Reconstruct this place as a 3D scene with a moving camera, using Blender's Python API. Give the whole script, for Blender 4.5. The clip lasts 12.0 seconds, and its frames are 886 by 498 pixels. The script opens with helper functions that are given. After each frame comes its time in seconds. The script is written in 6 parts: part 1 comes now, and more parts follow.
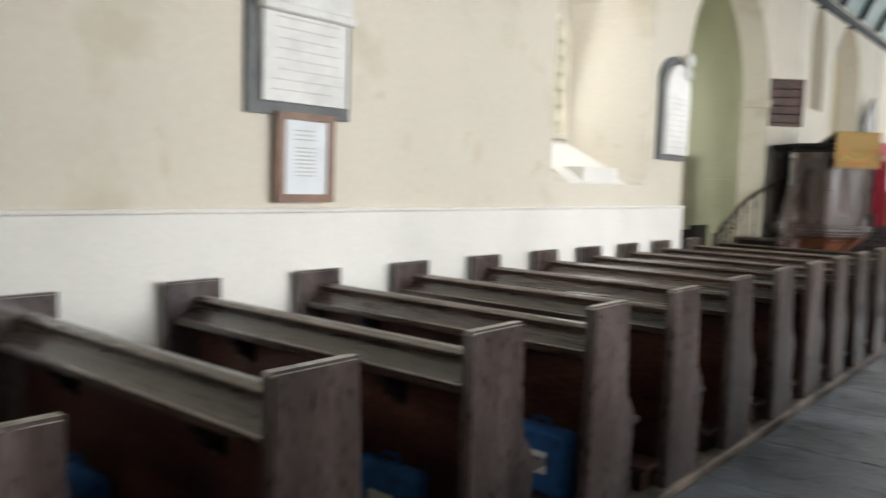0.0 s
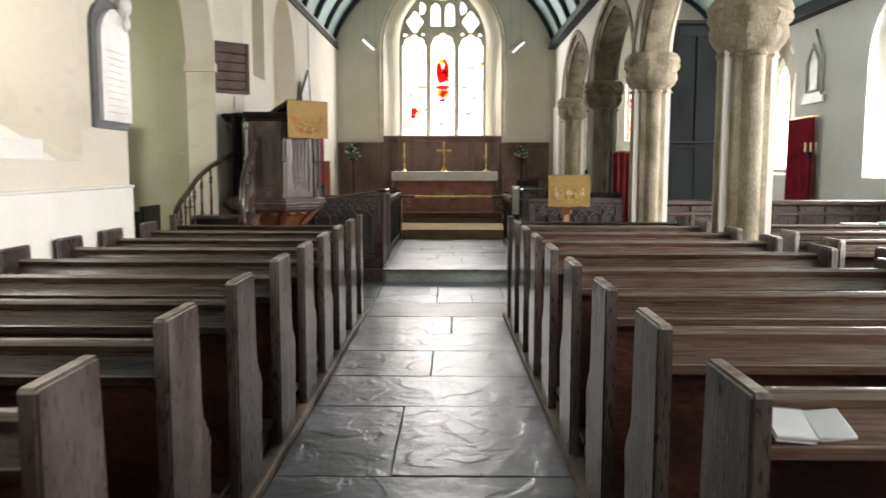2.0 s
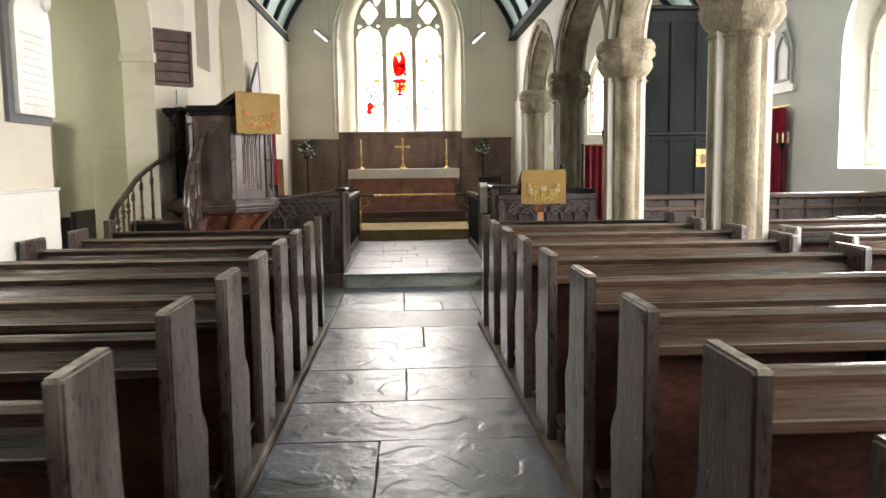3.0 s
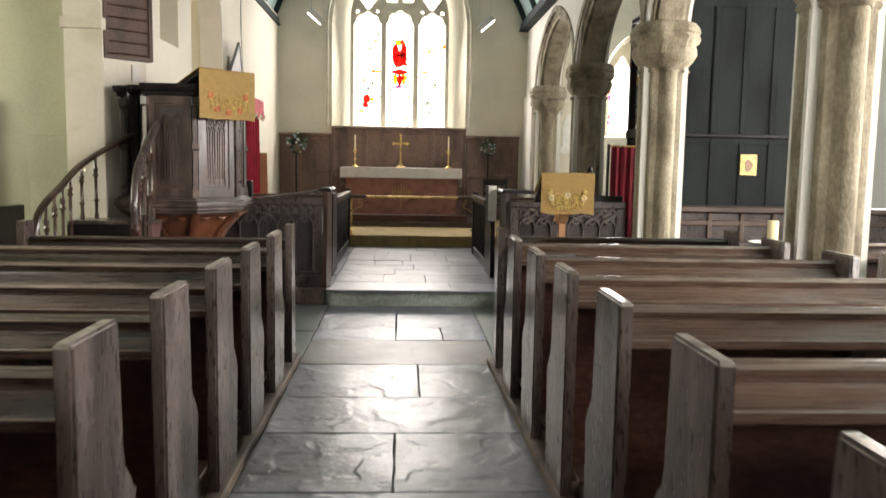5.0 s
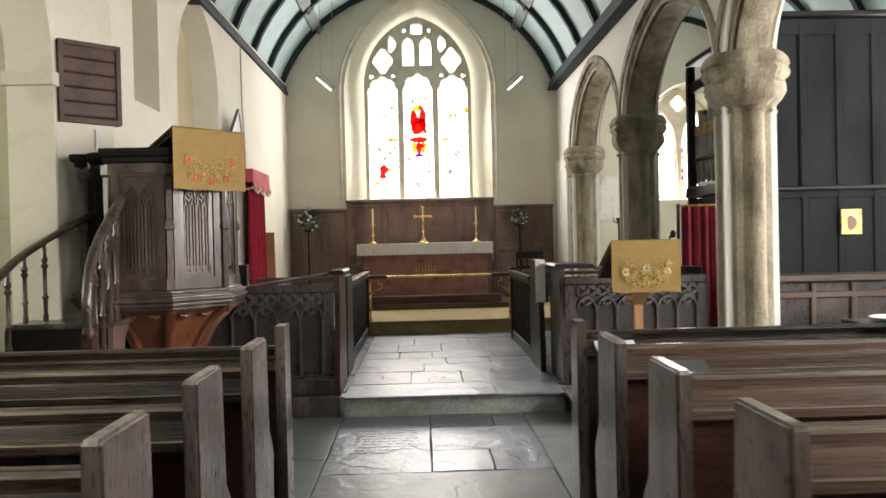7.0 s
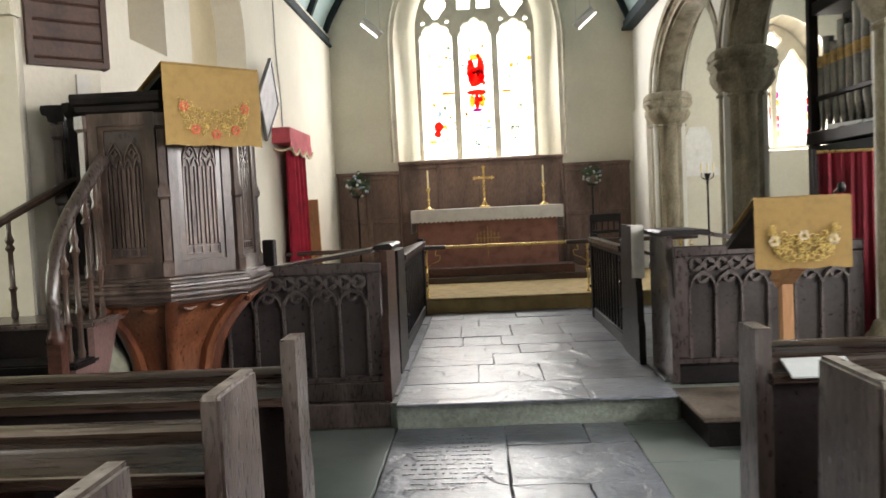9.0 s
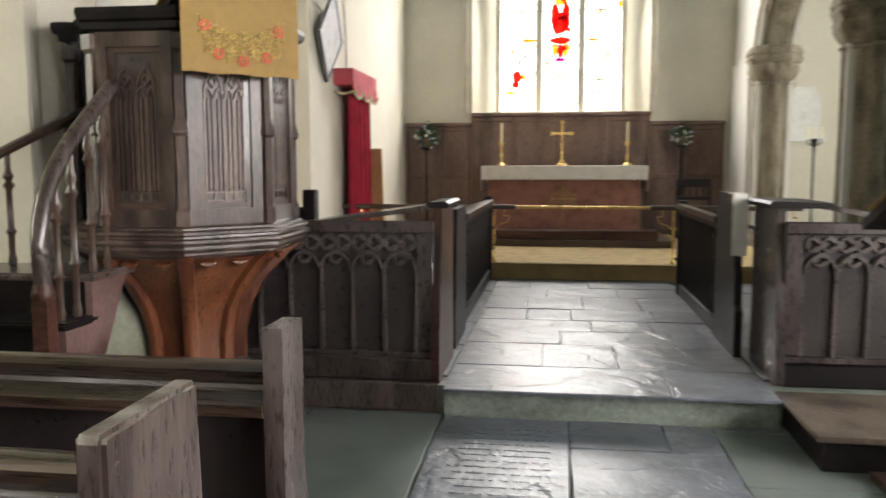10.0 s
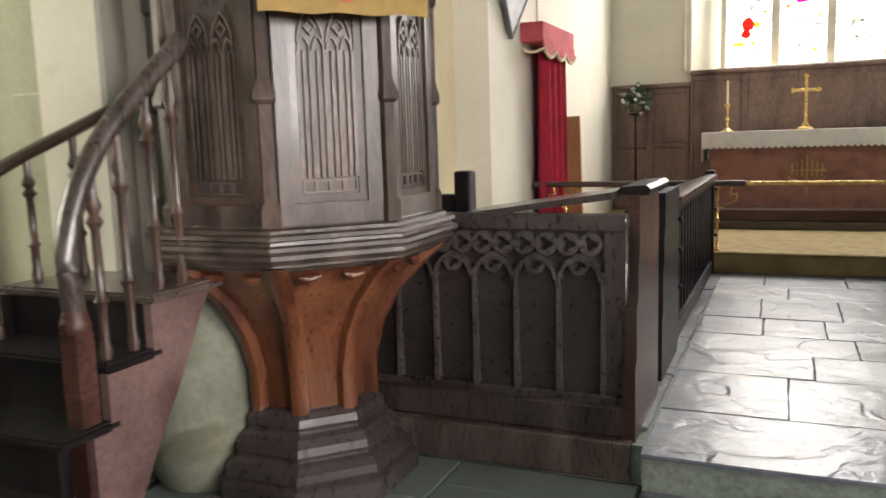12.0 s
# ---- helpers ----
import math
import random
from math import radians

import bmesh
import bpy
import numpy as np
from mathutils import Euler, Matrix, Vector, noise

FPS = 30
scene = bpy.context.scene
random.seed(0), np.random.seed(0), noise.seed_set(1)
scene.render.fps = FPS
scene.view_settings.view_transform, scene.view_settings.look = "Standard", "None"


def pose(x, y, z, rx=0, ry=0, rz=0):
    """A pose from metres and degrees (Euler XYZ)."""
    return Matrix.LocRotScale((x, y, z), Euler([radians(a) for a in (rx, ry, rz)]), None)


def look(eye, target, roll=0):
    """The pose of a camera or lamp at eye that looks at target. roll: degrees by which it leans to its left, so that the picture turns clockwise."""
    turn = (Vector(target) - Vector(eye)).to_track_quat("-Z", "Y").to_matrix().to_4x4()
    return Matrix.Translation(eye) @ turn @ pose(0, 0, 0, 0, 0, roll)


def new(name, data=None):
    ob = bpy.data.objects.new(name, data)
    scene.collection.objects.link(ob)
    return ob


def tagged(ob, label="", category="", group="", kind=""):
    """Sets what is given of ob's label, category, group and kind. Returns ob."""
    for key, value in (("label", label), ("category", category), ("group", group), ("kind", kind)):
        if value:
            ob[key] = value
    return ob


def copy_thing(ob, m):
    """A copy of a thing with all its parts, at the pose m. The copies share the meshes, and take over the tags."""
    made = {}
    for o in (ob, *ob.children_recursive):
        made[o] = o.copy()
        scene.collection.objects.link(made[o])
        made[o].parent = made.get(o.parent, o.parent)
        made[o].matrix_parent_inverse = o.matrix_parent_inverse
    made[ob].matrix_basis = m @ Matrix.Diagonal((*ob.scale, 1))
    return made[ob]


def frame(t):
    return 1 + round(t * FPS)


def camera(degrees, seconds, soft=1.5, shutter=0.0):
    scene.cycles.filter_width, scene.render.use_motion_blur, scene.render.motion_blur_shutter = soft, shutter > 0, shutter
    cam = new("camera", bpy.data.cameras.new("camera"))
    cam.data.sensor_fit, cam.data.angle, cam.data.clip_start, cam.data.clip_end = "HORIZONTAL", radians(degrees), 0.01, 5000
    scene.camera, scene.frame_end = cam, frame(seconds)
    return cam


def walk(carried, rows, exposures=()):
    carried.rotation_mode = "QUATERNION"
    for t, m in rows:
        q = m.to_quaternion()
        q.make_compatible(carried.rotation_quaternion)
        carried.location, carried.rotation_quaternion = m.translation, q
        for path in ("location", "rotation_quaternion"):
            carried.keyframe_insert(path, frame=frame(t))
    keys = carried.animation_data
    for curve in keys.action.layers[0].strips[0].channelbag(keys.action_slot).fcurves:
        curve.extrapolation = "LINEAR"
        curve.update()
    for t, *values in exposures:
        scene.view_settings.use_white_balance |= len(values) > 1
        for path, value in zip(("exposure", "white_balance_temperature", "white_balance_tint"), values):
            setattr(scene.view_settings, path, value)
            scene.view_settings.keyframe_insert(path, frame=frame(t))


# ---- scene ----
cam = camera(58.3, 12.0, shutter=0.5)
PATH = [
    (0, (0.372, 0.087, 1.523), (-0.9, 1.621, 1.355), 1.8),
    (0.5, (0.139, 0.404, 1.494), (-0.728, 2.201, 1.354), 1.2),
    (1, (-0.1, 0.626, 1.51), (-0.619, 2.55, 1.346), 1.0),
    (1.5, (-0.268, 0.875, 1.519), (-0.463, 2.856, 1.325), 0.7),
    (2, (-0.291, 1.286, 1.515), (-0.313, 3.275, 1.308), 0.1),
    (2.5, (-0.422, 1.628, 1.509), (-0.358, 3.617, 1.306), -1.1),
    (4.5, (-0.426, 3.158, 1.458), (-0.277, 5.135, 1.189), 0.7),
    (5, (-0.411, 3.476, 1.472), (-0.309, 5.463, 1.261), 1.0),
    (5.5, (-0.42, 3.887, 1.475), (-0.208, 5.873, 1.373), 1.3),
    (6, (-0.358, 4.292, 1.491), (-0.182, 6.285, 1.477), 0.7),
    (6.5, (-0.419, 4.695, 1.462), (-0.329, 6.693, 1.448), -0.4),
    (8.5, (-0.56, 6.192, 1.44), (-0.56, 8.191, 1.357), -2.5),
    (9, (-0.564, 6.521, 1.451), (-0.659, 8.516, 1.343), -2.7),
    (9.5, (-0.616, 6.906, 1.459), (-0.752, 8.893, 1.28), -2.6),
    (10, (-0.543, 7.294, 1.427), (-0.824, 9.263, 1.214), -0.1),
    (10.5, (-0.592, 7.608, 1.412), (-1.123, 9.524, 1.19), -0.1),
    (11, (-0.64, 7.928, 1.427), (-1.257, 9.816, 1.191), -0.8),
    (11.5, (-0.6, 8.272, 1.443), (-1.447, 10.067, 1.198), -1.6),
    (12, (-0.654, 8.571, 1.424), (-1.445, 10.387, 1.149), -1.8),
]
walk(cam, [(t, look(eye, target, roll)) for t, eye, target, roll in PATH],
     exposures=[(0, 0.06, 6000, 10), (0.5, 0.0, 6060, 10), (1.5, 0.02, 6250, 12), (2.5, 0.20, 6430, 13), (5, 0.33, 6570, 12), (6.5, 0.23, 6450, 12), (8.5, 0.28, 6370, 12), (9.5, 0.36, 6320, 11), (11.5, 0.52, 6520, 12), (12, 0.57, 6400, 12)])


# ---- world and light ----
world = bpy.data.worlds.new("sky")
scene.world = world
world.use_nodes = True
_n = world.node_tree.nodes
_sky = _n.new("ShaderNodeTexSky")
_sky.sky_type, _sky.sun_disc = "NISHITA", False
_sky.sun_elevation, _sky.sun_rotation = radians(42), radians(150)
world.node_tree.links.new(_sky.outputs["Color"], _n["Background"].inputs["Color"])
_n["Background"].inputs["Strength"].default_value = 0.15
sun = new("sun", bpy.data.lights.new("sun", "SUN"))
sun.data.energy, sun.data.angle, sun.data.color = 1.0, radians(15), (1.0, 0.95, 0.88)
sun.matrix_world = look((0, 0, 30), (-4, 8, 20))


def window_lamp(x, y, z, target, w, h, power, colour=(1.0, 0.955, 0.915)):
    """Sky light that enters by one opening."""
    ob = new("window_light", bpy.data.lights.new("window_light", "AREA"))
    ob.data.shape, ob.data.size, ob.data.size_y = "RECTANGLE", w, h
    ob.data.energy, ob.data.color = power, colour
    ob.matrix_world = look((x, y, z), target)
    return ob


window_lamp(-0.5, 20.08, 3.7, (-0.5, 15, 2.9), 1.8, 2.8, 180)
for yy in (1.6, 5.2, 8.75, 12.35, 16.95):
    window_lamp(6.12, yy, 2.6, (0, yy, 1.6), 1.75, 2.2, 15 if yy > 16 else 205 if yy > 12 else 255 if yy > 8 else 330)
window_lamp(4.5, 20.2, 3.2, (4.0, 14, 1.6), 1.2, 1.9, 120)
window_lamp(-3.80, 6.5, 2.7, (0, 6.2, 1.9), 0.8, 1.5, 18)
# Added lamp: no window is seen here, it brightens the transept wall.
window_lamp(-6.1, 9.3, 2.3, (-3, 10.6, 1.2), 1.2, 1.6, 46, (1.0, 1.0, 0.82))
# Added lamp at an unseen west window, lights the nave from behind.
window_lamp(-0.5, -3.8, 3.2, (-0.5, 5, 1.2), 2.0, 2.6, 20)


# ---- materials ----
def material(name, colour, rough=0.7, metal=0.0, var=0.12, scale=3.0, fine=40.0, bump=0.15, dark=None, dist=0.02, island=0.0, stretch=(1, 1, 1), spec=0.5, second=None, wear=0.5, stain=None, coat=0.0, cleft=0.0):
    """A surface with broad stains and fine grain, in object space."""
    m = bpy.data.materials.new(name)
    m.use_nodes = True
    nt = m.node_tree
    N, L = nt.nodes, nt.links
    b = N["Principled BSDF"]
    tc = N.new("ShaderNodeNewGeometry")
    mp = N.new("ShaderNodeMapping")
    mp.inputs["Scale"].default_value = stretch
    L.new(tc.outputs["Position"], mp.inputs["Vector"])
    big, small = N.new("ShaderNodeTexNoise"), N.new("ShaderNodeTexNoise")
    big.inputs["Scale"].default_value, big.inputs["Detail"].default_value = scale, 6
    small.inputs["Scale"].default_value, small.inputs["Detail"].default_value = fine, 4
    for t in (big, small):
        L.new(mp.outputs["Vector"], t.inputs["Vector"])
    ramp = N.new("ShaderNodeValToRGB")
    dk = dark or tuple(c * (1 - 2.2 * var) for c in colour)
    lt = second or tuple(min(1, c * (1 + var)) for c in colour)
    ramp.color_ramp.elements[0].position, ramp.color_ramp.elements[0].color = 0.32, (*dk, 1)
    ramp.color_ramp.elements[1].position, ramp.color_ramp.elements[1].color = 0.68, (*lt, 1)
    mid = ramp.color_ramp.elements.new(wear)
    mid.color = (*colour, 1)
    L.new(big.outputs["Fac"], ramp.inputs["Fac"])
    mix = N.new("ShaderNodeMix")
    mix.data_type, mix.blend_type = "RGBA", "MULTIPLY"
    mix.inputs["Factor"].default_value = 1.0
    r2 = N.new("ShaderNodeMapRange")
    r2.inputs["From Min"].default_value, r2.inputs["From Max"].default_value = 0.3, 0.7
    r2.inputs["To Min"].default_value, r2.inputs["To Max"].default_value = 1 - var * 1.4, 1 + var * 0.5
    L.new(small.outputs["Fac"], r2.inputs["Value"])
    L.new(ramp.outputs["Color"], mix.inputs["A"])
    L.new(r2.outputs["Result"], mix.inputs["B"])
    out = mix.outputs["Result"]
    if stain:
        sn, sr, sm = N.new("ShaderNodeTexNoise"), N.new("ShaderNodeMapRange"), N.new("ShaderNodeMix")
        sn.inputs["Scale"].default_value, sn.inputs["Detail"].default_value, sn.inputs["Distortion"].default_value = stain[1], 7, 0.6
        sr.inputs["From Min"].default_value, sr.inputs["From Max"].default_value = stain[2], stain[2] + 0.10
        sr.inputs["To Max"].default_value = 0.75
        L.new(mp.outputs["Vector"], sn.inputs["Vector"])
        L.new(sn.outputs["Fac"], sr.inputs["Value"])
        sm.data_type = "RGBA"
        L.new(sr.outputs["Result"], sm.inputs["Factor"])
        L.new(out, sm.inputs["A"])
        sm.inputs["B"].default_value = (*stain[0], 1)
        out = sm.outputs["Result"]
    if island:
        oi = N.new("ShaderNodeObjectInfo")
        r3 = N.new("ShaderNodeMapRange")
        r3.inputs["To Min"].default_value, r3.inputs["To Max"].default_value = 1 - island, 1 + island
        L.new(oi.outputs["Random"], r3.inputs["Value"])
        m2 = N.new("ShaderNodeMix")
        m2.data_type, m2.blend_type = "RGBA", "MULTIPLY"
        m2.inputs["Factor"].default_value = 1.0
        L.new(out, m2.inputs["A"])
        L.new(r3.outputs["Result"], m2.inputs["B"])
        out = m2.outputs["Result"]
    L.new(out, b.inputs["Base Color"])
    rr = N.new("ShaderNodeMapRange")
    rr.inputs["To Min"].default_value, rr.inputs["To Max"].default_value = max(0.05, rough - 0.13), min(1, rough + 0.13)
    L.new(small.outputs["Fac"], rr.inputs["Value"])
    L.new(rr.outputs["Result"], b.inputs["Roughness"])
    b.inputs["Metallic"].default_value = metal
    b.inputs["Specular IOR Level"].default_value = spec
    b.inputs["Coat Weight"].default_value, b.inputs["Coat Roughness"].default_value = coat, 0.14
    if bump:
        bp = N.new("ShaderNodeBump")
        bp.inputs["Strength"].default_value, bp.inputs["Distance"].default_value = bump, dist
        ad = N.new("ShaderNodeMath")
        ad.operation = "ADD"
        if cleft:
            # broad hollows stay shallow on split stone
            sw = N.new("ShaderNodeMath")
            sw.operation, sw.inputs[1].default_value = "MULTIPLY", 0.6
            L.new(big.outputs["Fac"], sw.inputs[0])
            L.new(sw.outputs["Value"], ad.inputs[0])
        else:
            L.new(big.outputs["Fac"], ad.inputs[0])
        if cleft:
            # thin layers split off along ragged edges, and only a little fine grain
            cn, cr, cs, cg = N.new("ShaderNodeTexNoise"), N.new("ShaderNodeMapRange"), N.new("ShaderNodeMath"), N.new("ShaderNodeMath")
            cn.inputs["Scale"].default_value, cn.inputs["Detail"].default_value, cn.inputs["Distortion"].default_value = 2.8, 4.5, 0.5
            cr.inputs["From Min"].default_value, cr.inputs["From Max"].default_value = 0.47, 0.53
            cr.inputs["To Max"].default_value = cleft
            cg.operation, cg.inputs[1].default_value = "MULTIPLY", 0.09
            L.new(mp.outputs["Vector"], cn.inputs["Vector"])
            L.new(cn.outputs["Fac"], cr.inputs["Value"])
            L.new(small.outputs["Fac"], cg.inputs[0])
            L.new(cg.outputs["Value"], cs.inputs[0])
            L.new(cr.outputs["Result"], cs.inputs[1])
            L.new(cs.outputs["Value"], ad.inputs[1])
        else:
            L.new(small.outputs["Fac"], ad.inputs[1])
        L.new(ad.outputs["Value"], bp.inputs["Height"])
        L.new(bp.outputs["Normal"], b.inputs["Normal"])
    return m


def glowing(name, colour, power):
    m = bpy.data.materials.new(name)
    m.use_nodes = True
    b = m.node_tree.nodes["Principled BSDF"]
    b.inputs["Base Color"].default_value = (*colour, 1)
    b.inputs["Emission Color"].default_value = (*colour, 1)
    b.inputs["Emission Strength"].default_value = power
    return m


PLASTER = material("cream_plaster", (0.67, 0.62, 0.515), 0.9, var=0.03, scale=1.3, fine=25, bump=0.12, dark=(0.58, 0.53, 0.41), wear=0.42, stain=((0.55, 0.48, 0.31), 2.6, 0.655))
LIMEWASH = material("white_limewash", (0.80, 0.78, 0.72), 0.9, var=0.03, scale=1.6, fine=35, bump=0.12)
CHANCEL = material("warm_white_plaster", (0.77, 0.72, 0.61), 0.9, var=0.03, scale=1.4, fine=30, bump=0.12)
RECESS = material("ochre_cream_plaster", (0.74, 0.63, 0.42), 0.9, var=0.04, scale=1.4, fine=30, bump=0.12)
# The nave's plaster, with the transept's shade and yellow-green light in its colour.
TRANSEPT_SHADE = material("green_shade_plaster", (0.50, 0.49, 0.36), 0.9, var=0.06, scale=1.2, fine=30, bump=0.12)
# Grey-green plaster darkened to carry the shade under the pulpit stair.
PIER_SHADE = material("pier_shade_plaster", (0.25, 0.25, 0.19), 0.9, var=0.12, scale=3, fine=30, bump=0.15, dark=(0.15, 0.15, 0.11), stain=((0.14, 0.13, 0.08), 3.0, 0.60))
RAW = material("raw_broken_wood", (0.55, 0.40, 0.24), 0.8, var=0.2, scale=20, fine=90, bump=0.4)
STONE = material("granite_stone", (0.33, 0.285, 0.20), 0.85, var=0.24, scale=6, fine=55, bump=0.4, dark=(0.18, 0.145, 0.095), second=(0.41, 0.36, 0.26), stretch=(1, 1, 0.5), stain=((0.20, 0.175, 0.12), 5.0, 0.60))
DRESSED = material("pale_dressed_stone", (0.62, 0.57, 0.46), 0.85, var=0.08, scale=4, fine=60, bump=0.2)
OAK = material("dark_stained_oak", (0.060, 0.034, 0.024), 0.36, var=0.28, scale=3, fine=30, bump=0.10, coat=0.35, dark=(0.026, 0.014, 0.010), second=(0.11, 0.066, 0.048), stretch=(0.25, 1.6, 1), island=0.2)
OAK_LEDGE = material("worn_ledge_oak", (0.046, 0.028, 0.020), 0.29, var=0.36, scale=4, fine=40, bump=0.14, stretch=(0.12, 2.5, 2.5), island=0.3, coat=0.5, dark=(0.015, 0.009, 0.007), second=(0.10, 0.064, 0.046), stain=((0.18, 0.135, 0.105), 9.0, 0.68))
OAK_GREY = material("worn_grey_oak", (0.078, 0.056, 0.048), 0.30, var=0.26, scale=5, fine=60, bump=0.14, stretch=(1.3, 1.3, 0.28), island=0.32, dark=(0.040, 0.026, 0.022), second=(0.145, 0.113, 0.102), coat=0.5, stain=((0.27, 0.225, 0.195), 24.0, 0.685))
# Two pale oaks for edges: real wear plus window highlights in the colour.
WORN_LIT_EDGE = material("worn_highlit_edge_oak", (0.34, 0.30, 0.26), 0.32, var=0.3, scale=13, fine=45, bump=0.16, dark=(0.10, 0.075, 0.058), coat=0.3, wear=0.48, second=(0.52, 0.48, 0.43))
WORN_LIT_RAIL = material("rubbed_highlit_rail_oak", (0.19, 0.15, 0.12), 0.28, var=0.2, scale=5, fine=40, bump=0.06, dark=(0.08, 0.06, 0.046), second=(0.28, 0.23, 0.19), coat=0.4, stretch=(0.1, 2, 2))
# Lit copy of the ledge oak: south window light put into the colour.
OAK_LEDGE_LIT = material("lit_worn_ledge_oak", (0.110, 0.068, 0.048), 0.28, var=0.16, scale=3, fine=40, bump=0.08, stretch=(0.12, 2.5, 2.5), island=0.25, coat=0.6, dark=(0.066, 0.040, 0.028), second=(0.155, 0.10, 0.073), stain=((0.20, 0.145, 0.11), 9.0, 0.69))
OAK_RED = material("red_brown_oak", (0.160, 0.052, 0.023), 0.32, var=0.25, scale=5, fine=45, bump=0.14, stretch=(1.4, 1.4, 0.3), dark=(0.075, 0.022, 0.012), second=(0.24, 0.09, 0.04), coat=0.2)
BLACK_OAK = material("near_black_oak", (0.012, 0.009, 0.009), 0.45, var=0.3, scale=4, fine=50, bump=0.06, spec=0.25)
SLATE = material("worn_slate", (0.19, 0.202, 0.23), 0.33, var=0.18, scale=2.6, fine=24, bump=0.72, dist=0.03, cleft=0.14, island=0.25, dark=(0.085, 0.093, 0.098))
EARTH = material("dark_joint", (0.07, 0.068, 0.064), 0.95, var=0.2, bump=0.2)
BLUE_BOARD = material("pale_blue_boards", (0.40, 0.52, 0.52), 0.7, var=0.06, scale=2, fine=20, bump=0.1)
RIB = material("dark_roof_rib", (0.028, 0.040, 0.045), 0.7, var=0.2, bump=0.15, spec=0.2)
SKY = glowing("overcast_sky", (1.0, 1.0, 0.98), 2.7)
EASTWALL = material("grey_cream_plaster", (0.66, 0.62, 0.51), 0.9, var=0.04, scale=1.3, fine=30, bump=0.1)
RIB_GREY = material("grey_painted_purlin", (0.20, 0.22, 0.21), 0.7, var=0.15)
OAK_RED_DARK = material("dark_red_brown_oak", (0.068, 0.028, 0.020), 0.36, var=0.34, scale=3, fine=45, bump=0.18, stretch=(0.5, 1, 1.2), island=0.2, dark=(0.022, 0.010, 0.008), second=(0.12, 0.052, 0.037), spec=0.35)
# Paler oak for one pulpit facet: the window light on it in the colour.
OAK_FACET_LIT = material("lit_pinkish_oak", (0.165, 0.108, 0.085), 0.34, var=0.35, scale=6, fine=60, bump=0.2, stretch=(1.4, 1.4, 0.3), dark=(0.07, 0.043, 0.033))
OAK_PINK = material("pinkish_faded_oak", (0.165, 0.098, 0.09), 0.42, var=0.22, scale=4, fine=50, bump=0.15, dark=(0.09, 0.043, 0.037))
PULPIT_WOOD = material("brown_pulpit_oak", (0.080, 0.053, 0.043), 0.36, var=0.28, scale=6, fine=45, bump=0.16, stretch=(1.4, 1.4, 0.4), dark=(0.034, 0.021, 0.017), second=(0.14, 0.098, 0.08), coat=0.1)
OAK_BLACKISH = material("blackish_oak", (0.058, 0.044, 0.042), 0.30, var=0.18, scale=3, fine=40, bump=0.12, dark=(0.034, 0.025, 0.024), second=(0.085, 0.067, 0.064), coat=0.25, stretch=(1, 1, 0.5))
# Oak with shade put into its colour, for recesses and pew seats.
PANEL_SHADED = material("shade_darkened_oak", (0.042, 0.034, 0.033), 0.32, var=0.15, scale=3, fine=40, bump=0.1, coat=0.2, second=(0.058, 0.047, 0.045))
# Brown raised to carry the east window's veiling glare over the panelling.
PANEL_OAK = material("brown_panel_oak", (0.185, 0.115, 0.088), 0.46, var=0.25, scale=3, fine=45, bump=0.15, stretch=(1, 1, 0.3), island=0.12)
# Paler than its backing so that the relief stands out.
STALL_CARVING = material("raised_stall_oak", (0.098, 0.080, 0.075), 0.30, var=0.2, scale=6, fine=50, bump=0.12, coat=0.3, dark=(0.05, 0.04, 0.037))
HYMN = material("brown_board", (0.085, 0.045, 0.033), 0.6, var=0.2, scale=5, bump=0.15)
PINE = material("orange_pine", (0.42, 0.22, 0.10), 0.5, var=0.15, scale=4, fine=50, stretch=(1, 1, 0.2))
FRAME_WOOD = material("brown_frame_wood", (0.24, 0.14, 0.09), 0.5, var=0.15, scale=6)
KERB = material("worn_kerb_wood", (0.20, 0.155, 0.12), 0.6, var=0.25, scale=4, fine=50, bump=0.3)
PLATFORM = material("dusty_boards", (0.17, 0.13, 0.10), 0.7, var=0.25, scale=3, fine=40, bump=0.2)
SLATE_PALE = material("pale_worn_slate", (0.168, 0.18, 0.214), 0.36, var=0.18, scale=3.2, fine=24, bump=0.9, dist=0.03, cleft=0.13, island=0.28, dark=(0.11, 0.117, 0.13), second=(0.225, 0.238, 0.275))
SLATE_BROWN = material("brownish_worn_slate", (0.16, 0.155, 0.15), 0.42, var=0.15, scale=2.2, fine=18, bump=0.7, dist=0.03, cleft=0.07, dark=(0.085, 0.08, 0.075))
SLATE_GREEN = material("dark_green_slate", (0.175, 0.20, 0.187), 0.36, var=0.07, scale=1.8, fine=16, bump=0.16, dist=0.012, island=0.3, cleft=0.05, dark=(0.12, 0.14, 0.13))
GREENSTONE = material("greenish_riser_stone", (0.29, 0.325, 0.28), 0.5, var=0.2, scale=4, fine=40, bump=0.3, dark=(0.17, 0.19, 0.16))
SLATE_DARK = material("black_slate", (0.11, 0.115, 0.115), 0.5, var=0.12, scale=5)
MARBLE = material("white_marble", (0.70, 0.69, 0.65), 0.4, var=0.05, scale=5, fine=20, bump=0.05)
INSCR = material("faded_lettering", (0.52, 0.50, 0.44), 0.7, var=0.1)
PAPER = material("white_paper", (0.74, 0.77, 0.78), 0.7, var=0.03, scale=8, bump=0.03)
CLOTH_WHITE = material("white_linen", (0.72, 0.69, 0.64), 0.9, var=0.05, scale=10, fine=200, bump=0.15)
GOLD_CLOTH = material("gold_brocade", (0.36, 0.225, 0.065), 0.7, var=0.06, scale=24, fine=260, bump=0.25)
GOLD_THREAD = material("pale_gold_thread", (0.70, 0.52, 0.17), 0.5, var=0.12, scale=20)
